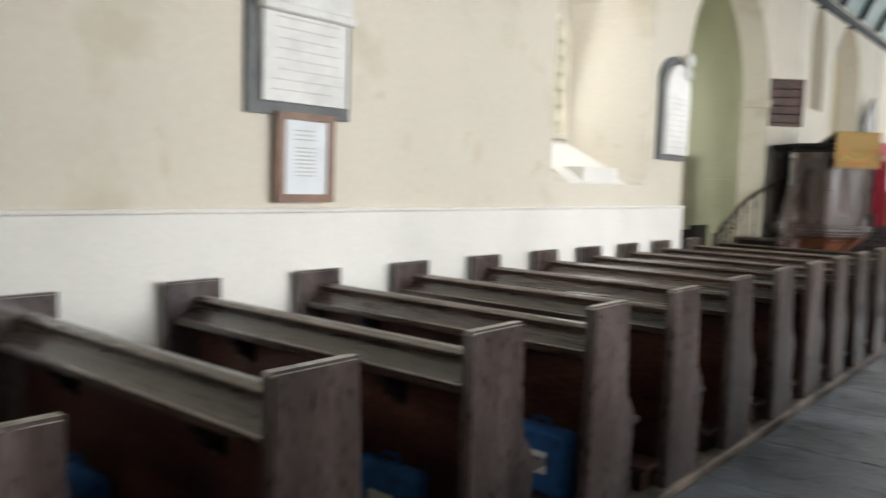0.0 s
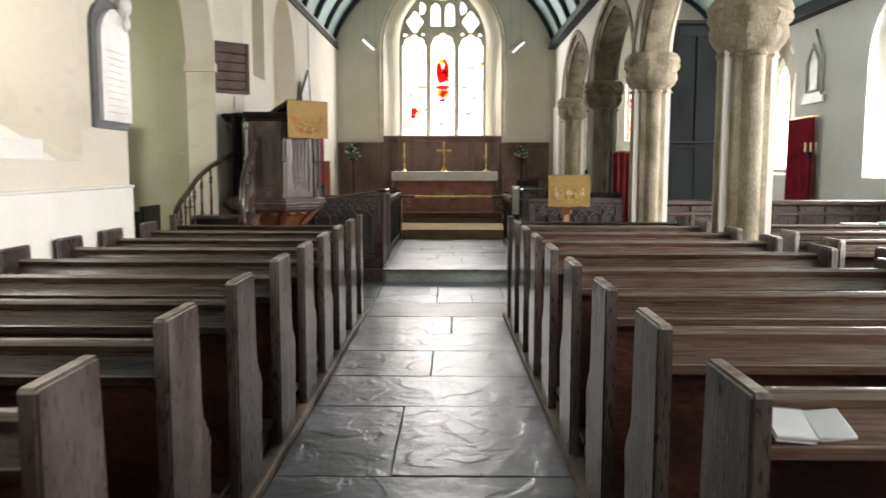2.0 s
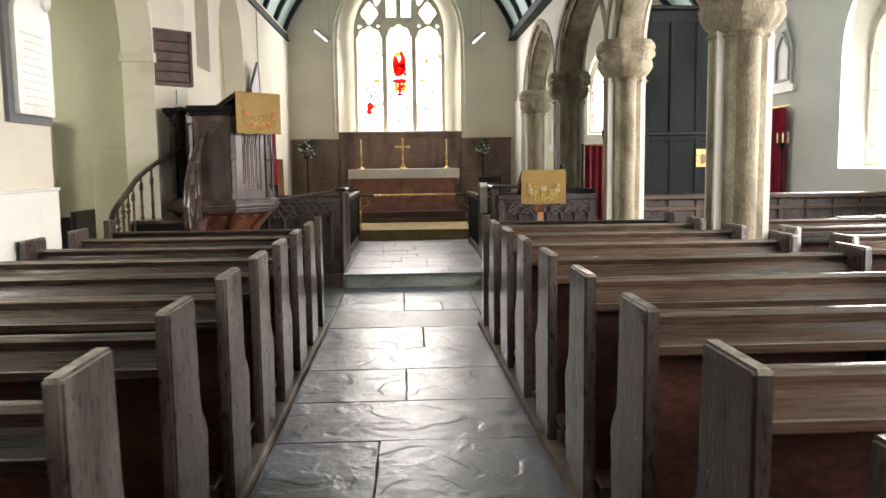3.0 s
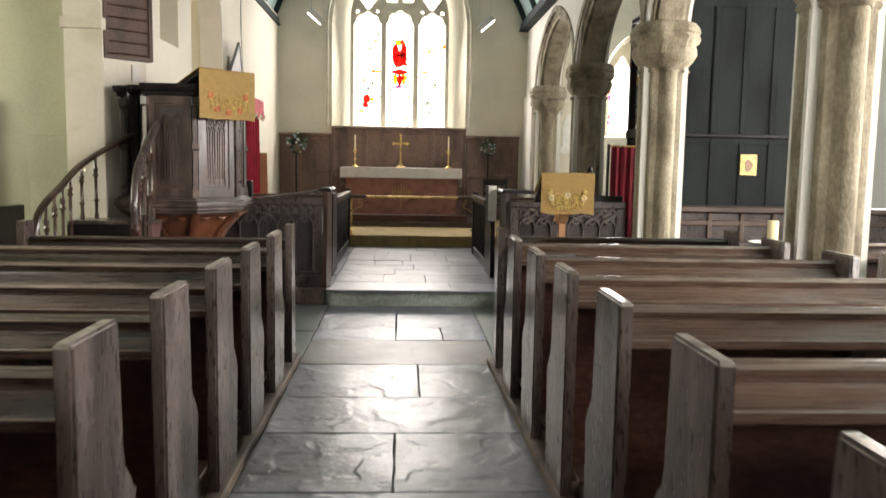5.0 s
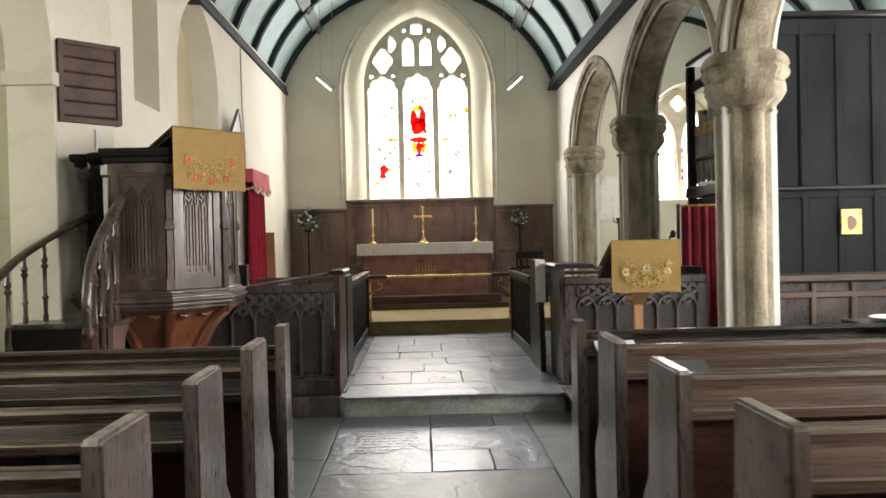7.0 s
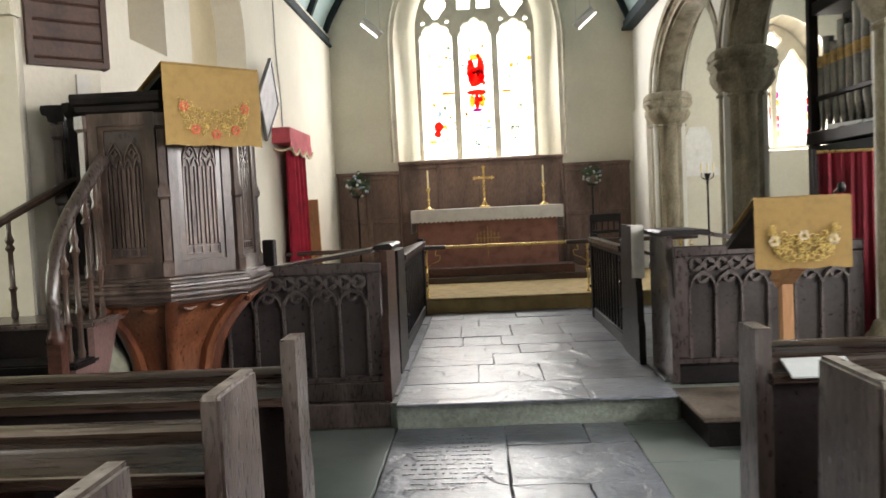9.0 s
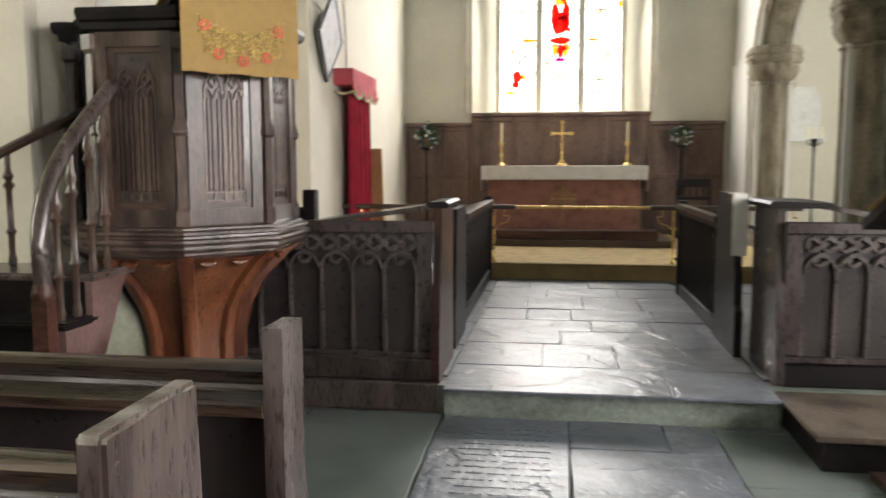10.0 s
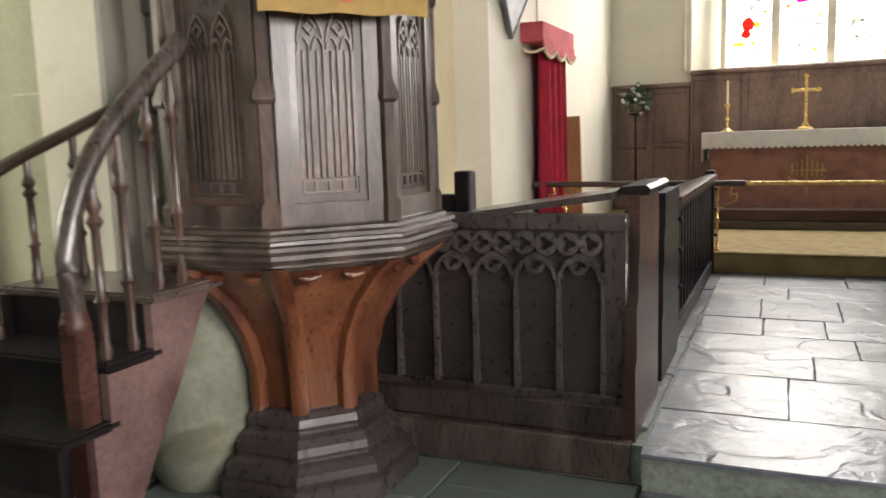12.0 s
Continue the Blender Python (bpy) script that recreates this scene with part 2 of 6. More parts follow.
RED_THREAD = material("coral_thread", (0.62, 0.11, 0.055), 0.7, var=0.12, scale=20)
VELVET = material("red_velvet", (0.40, 0.014, 0.042), 0.85, var=0.15, scale=5, fine=120, bump=0.1)
VELVET_PINK = material("faded_red_velvet", (0.55, 0.09, 0.11), 0.85, var=0.12, scale=5, fine=120, bump=0.1)
VELVET_DARK = material("dark_red_cloth", (0.20, 0.012, 0.025), 0.85, var=0.15, scale=5, fine=120, bump=0.1)
FRINGE = material("gold_fringe", (0.66, 0.55, 0.36), 0.8, var=0.15, scale=40)
HASSOCK = material("blue_wool", (0.02, 0.09, 0.26), 0.9, var=0.15, scale=20, fine=150, bump=0.3)
# Frontal's red-brown lifted too, the window's haze put into the colour.
FRONTAL = material("red_brown_frontal", (0.30, 0.135, 0.095), 0.75, var=0.14, scale=8, fine=150, bump=0.15)
CARPET = material("gold_brown_carpet", (0.40, 0.29, 0.13), 0.95, var=0.12, scale=8, fine=180, bump=0.3)
BRASS = material("polished_brass", (0.72, 0.50, 0.18), 0.3, metal=1.0, var=0.12, scale=20, bump=0.05)
BRASS_MATT = material("gilt_panel", (0.70, 0.50, 0.20), 0.5, metal=0.6, var=0.2, scale=20)
GILT = material("dull_gilt_thread", (0.42, 0.27, 0.08), 0.6, var=0.15, scale=20)
WAX = material("cream_wax", (0.80, 0.70, 0.42), 0.5, var=0.04, scale=8, bump=0.03)
HATCH = material("grey_painted_board", (0.47, 0.45, 0.46), 0.6, var=0.1, scale=8)
CABLE = material("grey_metal", (0.40, 0.40, 0.38), 0.5, var=0.08)
LAMPWHITE = glowing("lit_lamp_face", (1.0, 0.97, 0.9), 3.0)
ORGAN = material("blue_black_paint", (0.017, 0.021, 0.021), 0.7, var=0.2, scale=2.5, fine=40, bump=0.1, stretch=(1, 1, 0.4), spec=0.15)
PIPE = material("dull_pipe_metal", (0.20, 0.20, 0.18), 0.42, metal=0.7, var=0.15, scale=6)
POT = material("brown_pot", (0.2, 0.14, 0.1), 0.5, var=0.1)
LEAF = material("dark_leaves", (0.05, 0.08, 0.035), 0.6, var=0.25, scale=20)
PETAL = material("pale_petals", (0.62, 0.60, 0.55), 0.7, var=0.12, scale=20)
PETAL2 = material("blue_petals", (0.30, 0.38, 0.52), 0.7, var=0.12, scale=20)


# ---- mesh tools ----
def V(*a):
    return Vector(a)


def box(bm, x0, x1, y0, y1, z0, z1, bevel=0.0, m=None):
    r = bmesh.ops.create_cube(bm, size=1.0)
    vs = r["verts"]
    for v in vs:
        v.co = Vector((x0 + (v.co.x + 0.5) * (x1 - x0), y0 + (v.co.y + 0.5) * (y1 - y0), z0 + (v.co.z + 0.5) * (z1 - z0)))
        if m is not None:
            v.co = m @ v.co
    if bevel:
        es = list({e for v in vs for e in v.link_edges})
        bmesh.ops.bevel(bm, geom=es, offset=bevel, segments=1, affect="EDGES")
    return bm


def loft(bm, loops, closed=True, caps=True):
    """Joins loops of equally many points."""
    rows = [[bm.verts.new(p) for p in lp] for lp in loops]
    n = len(rows[0])
    for a, b in zip(rows, rows[1:]):
        for i in range(n if closed else n - 1):
            j = (i + 1) % n
            bm.faces.new((a[i], a[j], b[j], b[i]))
    if caps and closed:
        bm.faces.new(list(reversed(rows[0])))
        bm.faces.new(rows[-1])
    return bm


def prism(bm, pts, f, d0, d1):
    """A flat outline (u, v) made thick from depth d0 to d1 by the map f(u, v, d)."""
    loft(bm, [[f(u, v, d0) for u, v in pts], [f(u, v, d1) for u, v in pts]])
    return bm


def ring(cx, cy, r, z, n, turn=0.0, ry=None):
    return [V(cx + r * math.cos(turn + 2 * math.pi * i / n), cy + (ry or r) * math.sin(turn + 2 * math.pi * i / n), z) for i in range(n)]


def lathe(bm, cx, cy, prof, n=16, turn=0.0):
    loft(bm, [ring(cx, cy, max(r, 0.0005), z, n, turn) for r, z in prof])
    return bm


def tube(bm, pts, r, n=8, flat=1.0):
    """A bar of round or flattened section along a line of points."""
    loops = []
    for i, p in enumerate(pts):
        a, b = pts[max(i - 1, 0)], pts[min(i + 1, len(pts) - 1)]
        t = (b - a).normalized()
        s = t.cross(V(0, 0, 1))
        s = s.normalized() if s.length > 1e-4 else V(1, 0, 0)
        u = s.cross(t)
        loops.append([p + s * (r * math.cos(2 * math.pi * k / n)) + u * (r * flat * math.sin(2 * math.pi * k / n)) for k in range(n)])
    loft(bm, loops)
    return bm


def link(name, bm, mat, parent=None, label="", smooth=40):
    bmesh.ops.recalc_face_normals(bm, faces=bm.faces)
    me = bpy.data.meshes.new(name)
    bm.to_mesh(me)
    bm.free()
    me.materials.append(mat)
    if smooth:
        me.shade_smooth()
        me.set_sharp_from_angle(angle=radians(smooth))
    ob = new(name, me)
    if parent is not None:
        ob.parent = parent
    if label:
        ob["label"] = label
    return ob


def part(name, bm, mat, parent, label="", smooth=40):
    return link(name, bm, mat, parent, label, smooth)


def thing(name, label, category, group="", at=(0, 0, 0)):
    ob = new(name)
    ob.location = at
    ob.empty_display_size = 0.1
    return tagged(ob, label, category, group)


def structure(name, bm, mat, label="", category="", smooth=40):
    return tagged(link(name, bm, mat, None, "", smooth), label, category or name.split("_")[0], "", "structure")


def bm_new():
    return bmesh.new()


def arch(a, b, spring, apex, n=12):
    """Points of an arch from its left spring to its right one."""
    c, h, r = (a + b) / 2, (b - a) / 2, apex - spring
    pts = []
    for i in range(2 * n + 1):
        if r > h * 1.02:
            R = (h * h + r * r) / (2 * h)
            end = math.asin(min(1, r / R))
            k = i / n if i <= n else 2 - i / n
            ang = end * k
            x = h - R + R * math.cos(ang)
            z = R * math.sin(ang)
            pts.append((c - x if i <= n else c + x, spring + z))
        else:
            t = math.cos(math.pi * i / (2 * n))
            pts.append((c - h * t, spring + r * (0.86 * math.sqrt(max(0, 1 - t * t)) + 0.14 * (1 - abs(t)))))
    return pts


def pierced_wall(bm, f, u0, u1, z0, z1, thick, openings):
    """A wall with arched openings; each opening is a front and a back (a, b, sill, spring, apex)."""
    tops, n = [], 12
    for side, d in ((0, 0.0), (1, thick)):
        us = u0
        for op in openings:
            a, b, sill, spring, apex = op[side]
            pts = arch(a, b, spring, apex, n)
            bm.faces.new([bm.verts.new(f(*p, d)) for p in ((us, z0), (a, z0), (a, z1), (us, z1))])
            if sill > z0:
                bm.faces.new([bm.verts.new(f(*p, d)) for p in ((a, z0), (b, z0), (b, sill), (a, sill))])
            for p, q in zip(pts, pts[1:]):
                bm.faces.new([bm.verts.new(f(*w, d)) for w in (p, q, (q[0], z1), (p[0], z1))])
            us = b
        bm.faces.new([bm.verts.new(f(*p, d)) for p in ((us, z0), (u1, z0), (u1, z1), (us, z1))])
    for op in openings:
        lo = [[(o[0], o[2])] + arch(o[0], o[1], o[3], o[4], n) + [(o[1], o[2])] for o in op]
        A = [bm.verts.new(f(*p, 0.0)) for p in lo[0]]
        B = [bm.verts.new(f(*p, thick)) for p in lo[1]]
        m = len(A)
        for i in range(m if op[0][2] > z0 else m - 1):
            j = (i + 1) % m
            bm.faces.new((A[i], A[j], B[j], B[i]))
    for p, q in (((u0, z0), (u0, z1)), ((u1, z0), (u1, z1)), ((u0, z1), (u1, z1)), ((u0, z0), (u1, z0))):
        bm.faces.new([bm.verts.new(f(*p, 0.0)), bm.verts.new(f(*q, 0.0)), bm.verts.new(f(*q, thick)), bm.verts.new(f(*p, thick))])
    bmesh.ops.remove_doubles(bm, verts=bm.verts, dist=0.0005)
    return bm


# ---- the setting ----
NX, CX, AX = -3.15, -2.95, 2.05      # north wall of the nave, of the chancel; face of the arcade
EY, WY, SX = 19.88, -4.2, 5.9        # east wall, west wall, south wall of the aisle
ZP = 4.38                            # wall plate
TX = -6.2                            # far wall of the transept


def north(u, z, d):
    return V(NX - d, u, z)


bm = bm_new()
pierced_wall(bm, north, WY, 8.30, 0, ZP, 0.75, [((5.70, 7.44, 1.55, 3.0, 3.85), (6.02, 7.02, 1.98, 3.0, 3.6))])
structure("wall_north", bm, PLASTER, "thick cream plastered wall with a deep splayed window", "wall", 0)
TD = 0.34                            # depth of the transept arch
bm = bm_new()
pierced_wall(bm, north, 8.30, 11.0, 0, ZP, TD, [((8.32, 10.97, 0, 2.7, 4.2),) * 2])
structure("wall_transept_arch", bm, PLASTER, "cream plastered wall over the transept arch", "wall", 0)
bm = bm_new()
box(bm, NX, NX + 0.03, WY, 8.32, 0, 1.325)
box(bm, NX + 0.001, NX + 0.05, WY, 8.32, 1.325, 1.35, 0.008)
structure("dado", bm, LIMEWASH, "white limewashed dado with a thin moulded rail", "dado")
bm = bm_new()
prism(bm, [(NX, 10.92), (NX - TD - 0.03, 10.92), (NX - TD - 0.03, 11.03), (NX, 11.03)], lambda u, v, d: V(u + 0.015, v, d), 2.64, 2.74)
structure("trim_impost", bm, DRESSED, "pale stone impost of the transept arch", "trim")

# the splayed piece of wall between transept and chancel
bm = bm_new()
prism(bm, [(NX - 0.001, 11.001), (NX - TD, 11.001), (NX - TD, 11.75), (CX, 11.75), (CX, 11.56), (-3.265, 11.24)], lambda u, v, d: V(u, v, d), 0, ZP)
structure("wall_splay", bm, CHANCEL, "slanting white wall between transept and chancel", "wall")
bm = bm_new()
pierced_wall(bm, lambda u, z, d: V(CX - d, u, z), 11.75, EY, 0, ZP, 0.75, [
    ((12.05, 12.72, 2.72, 3.7, 4.25), (12.4, 12.85, 2.95, 3.7, 4.2)),
    ((13.28, 14.92, 0, 3.2, 4.22), (13.45, 14.85, 0, 3.2, 4.15))])
structure("wall_chancel", bm, CHANCEL, "white chancel wall with a lancet and an arched recess", "wall", 0)
bm = bm_new()
box(bm, CX - 0.95, CX - 0.30, 13.2, 15.0, 0, ZP - 0.05)
box(bm, CX - 0.95, CX - 0.72, 11.9, 13.19, 0, ZP - 0.05)
structure("wall_recess", bm, RECESS, "cream back of the recess in the chancel wall", "wall")

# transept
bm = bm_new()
# opening for an added, unseen window behind the transept lamp
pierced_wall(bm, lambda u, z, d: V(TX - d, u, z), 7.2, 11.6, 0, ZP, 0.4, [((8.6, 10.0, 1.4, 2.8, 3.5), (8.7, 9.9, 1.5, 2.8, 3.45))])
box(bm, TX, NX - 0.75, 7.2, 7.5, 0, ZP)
structure("wall_transept_north", bm, TRANSEPT_SHADE, "transept wall with green shade in its colour and an added window opening", "wall")
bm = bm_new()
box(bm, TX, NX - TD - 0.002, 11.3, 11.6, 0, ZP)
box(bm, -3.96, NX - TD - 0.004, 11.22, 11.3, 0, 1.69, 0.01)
structure("wall_transept_east", bm, TRANSEPT_SHADE, "transept wall with a plastered ledge, green shade in its colour", "wall")
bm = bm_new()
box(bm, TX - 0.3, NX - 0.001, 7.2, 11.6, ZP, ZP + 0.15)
structure("ceiling_transept", bm, TRANSEPT_SHADE, "plain transept ceiling", "ceiling")
bm = bm_new()
loft(bm, [[V(-4.62 + a * 0.24 + da, 11.1 + b * 0.2 - db, z) for a, b in ((0, 0), (1, 0), (1, 1), (0, 1))]
          for z, da, db in ((0, 0, 0), (1.82, 0, 0), (1.86, 0, 0.03), (1.96, 0, 0.05), (2.02, 0, 0.02))])
structure("trim_pilaster", bm, STONE, "worn stone pilaster with a moulded cap in the transept", "trim")

bm = bm_new()
pierced_wall(bm, lambda u, z, d: V(u, EY + d, z), CX - 0.8, SX + 0.5, 0, 7.2, 0.6, [
    ((-1.86, 0.83, 2.2, 4.2, 6.0), (-1.5, 0.47, 2.2, 4.4, 5.66)),
    ((3.7, 5.3, 2.1, 3.3, 4.3), (3.85, 5.15, 2.15, 3.3, 4.25))])
structure("wall_east", bm, EASTWALL, "grey-cream east wall behind the altar", "wall", 0)

bays = (1.6, 5.02, 8.45, 11.87, 15.25, 18.63)
XC = AX + 0.26
bm = bm_new()
pierced_wall(bm, lambda u, z, d: V(AX + 0.03 + d, u, z), WY, EY, 0, ZP, 0.46,
             [((a + 0.10, b - 0.10, 0, 2.85, 4.07),) * 2 for a, b in zip(bays, bays[1:])])
structure("wall_arcade", bm, LIMEWASH, "white plastered wall above the stone arcade", "wall", 0)

SWIN = (1.6, 5.2, 8.75, 12.35, 16.95)
bm = bm_new()
pierced_wall(bm, lambda u, z, d: V(SX + d, u, z), WY, EY, 0, ZP, 0.5,
             [((c - 1.05, c + 1.05, 1.36, 3.0, 4.15), (c - 0.98, c + 0.98, 1.42, 3.0, 4.1)) for c in SWIN])
structure("wall_south", bm, LIMEWASH, "white aisle wall with tall bright windows", "wall", 0)

bm = bm_new()
pierced_wall(bm, lambda u, z, d: V(u, WY - d, z), NX - 0.8, SX + 0.6, 0, 7.2, 0.4, [((-1.7, 0.7, 1.9, 3.7, 5.2), (-1.6, 0.6, 2.0, 3.7, 5.1))])
structure("wall_west", bm, PLASTER, "plain plastered west wall with an added, unseen window", "wall", 0)

bm = bm_new()
box(bm, TX - 0.3, SX + 0.6, WY, EY, -0.3, -0.014)
structure("floor", bm, EARTH, "dark bedding between the floor slabs", "floor")
bm = bm_new()
prism(bm, [(CX, 11.72), (-1.16, 11.72), (-1.16, 11.66), (0.66, 11.66), (0.66, 11.72), (AX + 0.6, 11.72), (AX + 0.6, EY), (CX, EY)], lambda u, v, d: V(u, v, d), -0.012, 0.158)
structure("floor_chancel", bm, GREENSTONE, "raised chancel floor with a worn greenish stone riser", "floor")


def vault(cx, half, z0, rise, y0, y1, name, n=20, step=1.24, purlins=(-0.62, 0.62)):
    R = (half * half + rise * rise) / (2 * rise)
    cz, end = z0 + rise - R, math.asin(half / R) if rise < half else math.pi - math.asin(half / R)

    def at(k, r):
        return (cx + r * math.sin(-end + 2 * end * k), cz + r * math.cos(-end + 2 * end * k))

    bm = bm_new()
    line, out = [at(i / n, R) for i in range(n + 1)], [at(i / n, R + 0.1) for i in range(n + 1)]
    loft(bm, [[V(x, y, z) for x, z in line + out[::-1]] for y in (y0, y1)])
    structure("ceiling_" + name, bm, BLUE_BOARD, "pale blue boarded wagon roof", "ceiling")
    bm = bm_new()
    y, w = y1 - 0.055, 0.05
    while y > y0:
        inn = [at(i / n, R - 0.085) for i in range(n + 1)]
        loft(bm, [[V(x, y - w, z) for x, z in line + inn[::-1]], [V(x, y + w, z) for x, z in line + inn[::-1]]])
        y -= step
    for s in (-1, 1):
        x = cx + s * half
        for a, b, z, h in ((0.13, 0.05, -0.14, 0.1), (0.09, 0.05, -0.04, 0.08), (0.16, 0.05, -0.2, 0.05)):
            box(bm, min(x - s * a, x + s * b), max(x - s * a, x + s * b), y0, y1, z0 + z, z0 + z + h, 0.01)
    structure("trim_" + name, bm, RIB, "dark painted roof ribs and moulded wall plates", "trim")
    bm = bm_new()
    for p in purlins:
        k = 0.5 + p * 0.5
        (xa, za), (xb, zb) = at(k - 0.015, R - 0.06), at(k + 0.015, R - 0.06)
        (xc, zc), (xd, zd) = at(k + 0.015, R + 0.01), at(k - 0.015, R + 0.01)
        prism(bm, [(xa, za), (xb, zb), (xc, zc), (xd, zd)], lambda u, v, d: V(u, d, v), y0, y1)
        y = y1 - 0.055
        while y > y0:
            x, z = at(k, R - 0.09)
            r = bmesh.ops.create_icosphere(bm, subdivisions=1, radius=0.085)
            for v in r["verts"]:
                v.co = V(x, y, z) + v.co * (1.0 + 0.3 * math.sin(9 * v.co.x * 30))
            y -= step
    structure("trim_purlin_" + name, bm, RIB_GREY, "grey purlins with carved bosses", "trim")


vault(-0.5, 2.56, ZP, 1.80, WY, EY, "nave")
vault(4.2, 1.66, ZP - 0.1, 1.25, WY, EY, "aisle", purlins=(0.0,))


# ---- arcade ----
def clover(r, z, n=48, turn=0.0):
    """Section of four round shafts with hollows between."""
    pts = []
    for i in range(n):
        a = 2 * math.pi * i / n
        k = 1 + 0.115 * math.cos(4 * a) + 0.065 * math.cos(8 * a) - 0.035 * math.cos(12 * a)
        pts.append(V(XC + r * k * math.cos(a + turn), r * k * math.sin(a + turn), z))
    return pts


def octo(r, z, n=48):
    pts = []
    for i in range(n):
        a = 2 * math.pi * i / n
        m = ((a + math.pi / 8) % (math.pi / 4)) - math.pi / 8
        pts.append(V(XC + r / math.cos(m) * math.cos(a), r / math.cos(m) * math.sin(a), z))
    return pts


def column(y):
    c = thing("column", "weathered granite arcade column with a carved capital", "column", "arcade columns", (0, y, 0))
    b = bm_new()
    loft(b, [octo(0.36, 0), octo(0.36, 0.22), octo(0.32, 0.3), octo(0.32, 0.42), clover(0.27, 0.5), clover(0.245, 0.56)])
    part("base", b, STONE, c)
    b = bm_new()
    loft(b, [clover(0.222, 0.56 + 1.9 * i / 6) for i in range(7)])
    part("shaft", b, STONE, c)
    b = bm_new()
    loft(b, [clover(0.25, 2.46), clover(0.262, 2.48), clover(0.25, 2.50), octo(0.255, 2.52), octo(0.30, 2.57), octo(0.34, 2.64), octo(0.345, 2.70), octo(0.325, 2.73),
             octo(0.345, 2.76), octo(0.365, 2.80), octo(0.35, 2.85), octo(0.365, 2.87), octo(0.36, 2.92), octo(0.32, 2.97)])
    for v in b.verts:
        if 2.53 < v.co.z < 2.9:
            v.co += V(noise.noise(v.co * 22), noise.noise(v.co * 22 + V(7, 0, 0)), 0) * 0.028
    for v in b.verts:
        k = 0.90 if v.co.z > 2.51 else 0.94
        v.co.x, v.co.y = XC + (v.co.x - XC) * k, v.co.y * k
    part("capital", b, STONE, c)
    return c


first = column(bays[0])
for yy in bays[1:]:
    copy_thing(first, pose(0, yy, 0))


def moulded_arch(ya, yb):
    """Stone orders of one arch, moulded in hollows and rolls."""
    a, b = ya + 0.19, yb - 0.19
    c, h = (ya + yb) / 2, (b - a) / 2
    inner = arch(a, b, 2.86, 3.86, 16)
    prof = [(0.0, -0.10), (0.02, -0.14), (0.06, -0.13), (0.05, -0.18), (0.10, -0.185), (0.12, -0.215), (0.17, -0.20), (0.16, -0.25), (0.23, -0.262), (0.26, -0.245), (0.26, -0.2)]
    prof = prof + [(o, -x) for o, x in reversed(prof)]
    th = thing("arch", "moulded granite arch between arcade columns", "arch", "arcade arches")
    def sweep(pr, name):
        bm = bm_new()
        loops = []
        for i, p in enumerate(inner):
            q, r = inner[max(i - 1, 0)], inner[min(i + 1, len(inner) - 1)]
            t = Vector((r[0] - q[0], r[1] - q[1])).normalized()
            nrm = Vector((-t.y, t.x))
            if i in (0, len(inner) - 1):
                nrm = Vector((-1 if i == 0 else 1, 0))
            loops.append([V(XC + x, p[0] + nrm.x * o, p[1] + nrm.y * o) for o, x in pr])
        loft(bm, loops)
        part(name, bm, STONE, th)
    sweep(prof[:6] + prof[-6:], "inner_order")
    sweep([(0.124, -0.1)] + [(o + 0.002, x) for o, x in prof[5:11]] + [(0.26, -0.1)], "outer_order")
    sweep([(0.124, 0.1)] + [(o + 0.002, -x) for o, x in prof[5:11]] + [(0.26, 0.1)], "outer_order")
    return th


for ya, yb in zip(bays, bays[1:]):
    moulded_arch(ya, yb)
bm = bm_new()
box(bm, AX - 0.02, AX + 0.5, 18.8, EY, 0, 2.86)
structure("wall_respond", bm, LIMEWASH, "white wall at the end of the arcade", "wall")


# ---- windows ----
def plate_with_holes(bm, outer, holes, f, d0, d1):
    """A stone sheet pierced by holes; outlines are (u, v)."""
    for d in (d0, d1):
        es = []
        for lp in [outer] + holes:
            vs = [bm.verts.new(f(u, v, d)) for u, v in lp]
            es += [bm.edges.new((vs[i], vs[(i + 1) % len(vs)])) for i in range(len(vs))]
        bmesh.ops.triangle_fill(bm, use_beauty=True, use_dissolve=False, edges=es)
    for lp in [outer] + holes:
        A, B = [bm.verts.new(f(u, v, d0)) for u, v in lp], [bm.verts.new(f(u, v, d1)) for u, v in lp]
        for i in range(len(lp)):
            j = (i + 1) % len(lp)
            bm.faces.new((A[i], A[j], B[j], B[i]))
    bmesh.ops.remove_doubles(bm, verts=bm.verts, dist=0.0004)


def light_outline(a, b, z0, spring, apex, cusp=0.12):
    pts = arch(a, b, spring, apex, 12)
    c = (a + b) / 2
    out = []
    for i, (u, v) in enumerate(pts):
        k = 1 - cusp * (0.5 - 0.5 * math.cos(2 * math.pi * 4 * i / (len(pts) - 1))) ** 3
        out.append((c + (u - c) * k, spring + (v - spring) * (k if v > spring + 0.02 else 1)))
    return [(a, z0)] + out + [(b, z0)]


def foil(cu, cv, ru, rv, lobes=4, n=32, depth=0.22, turn=0.0):
    pts = []
    for i in range(n):
        a = 2 * math.pi * i / n
        k = 1 - depth * (0.5 - 0.5 * math.cos(lobes * (a - turn)))
        pts.append((cu + ru * k * math.cos(a), cv + rv * k * math.sin(a)))
    return pts


GY = EY + 0.3
east_f = lambda u, v, d: V(u, GY + d, v)
win = thing("window_1", "great traceried east window of pictorial stained glass", "window")
win["kind"] = "structure"
outer = [(-1.52, 2.2)] + arch(-1.52, 0.49, 4.38, 5.66, 16) + [(0.49, 2.2)]
lights = [light_outline(-1.455, -0.895, 2.22, 4.28, 4.56), light_outline(-0.795, -0.235, 2.22, 4.28, 4.60), light_outline(-0.135, 0.425, 2.22, 4.28, 4.56)]
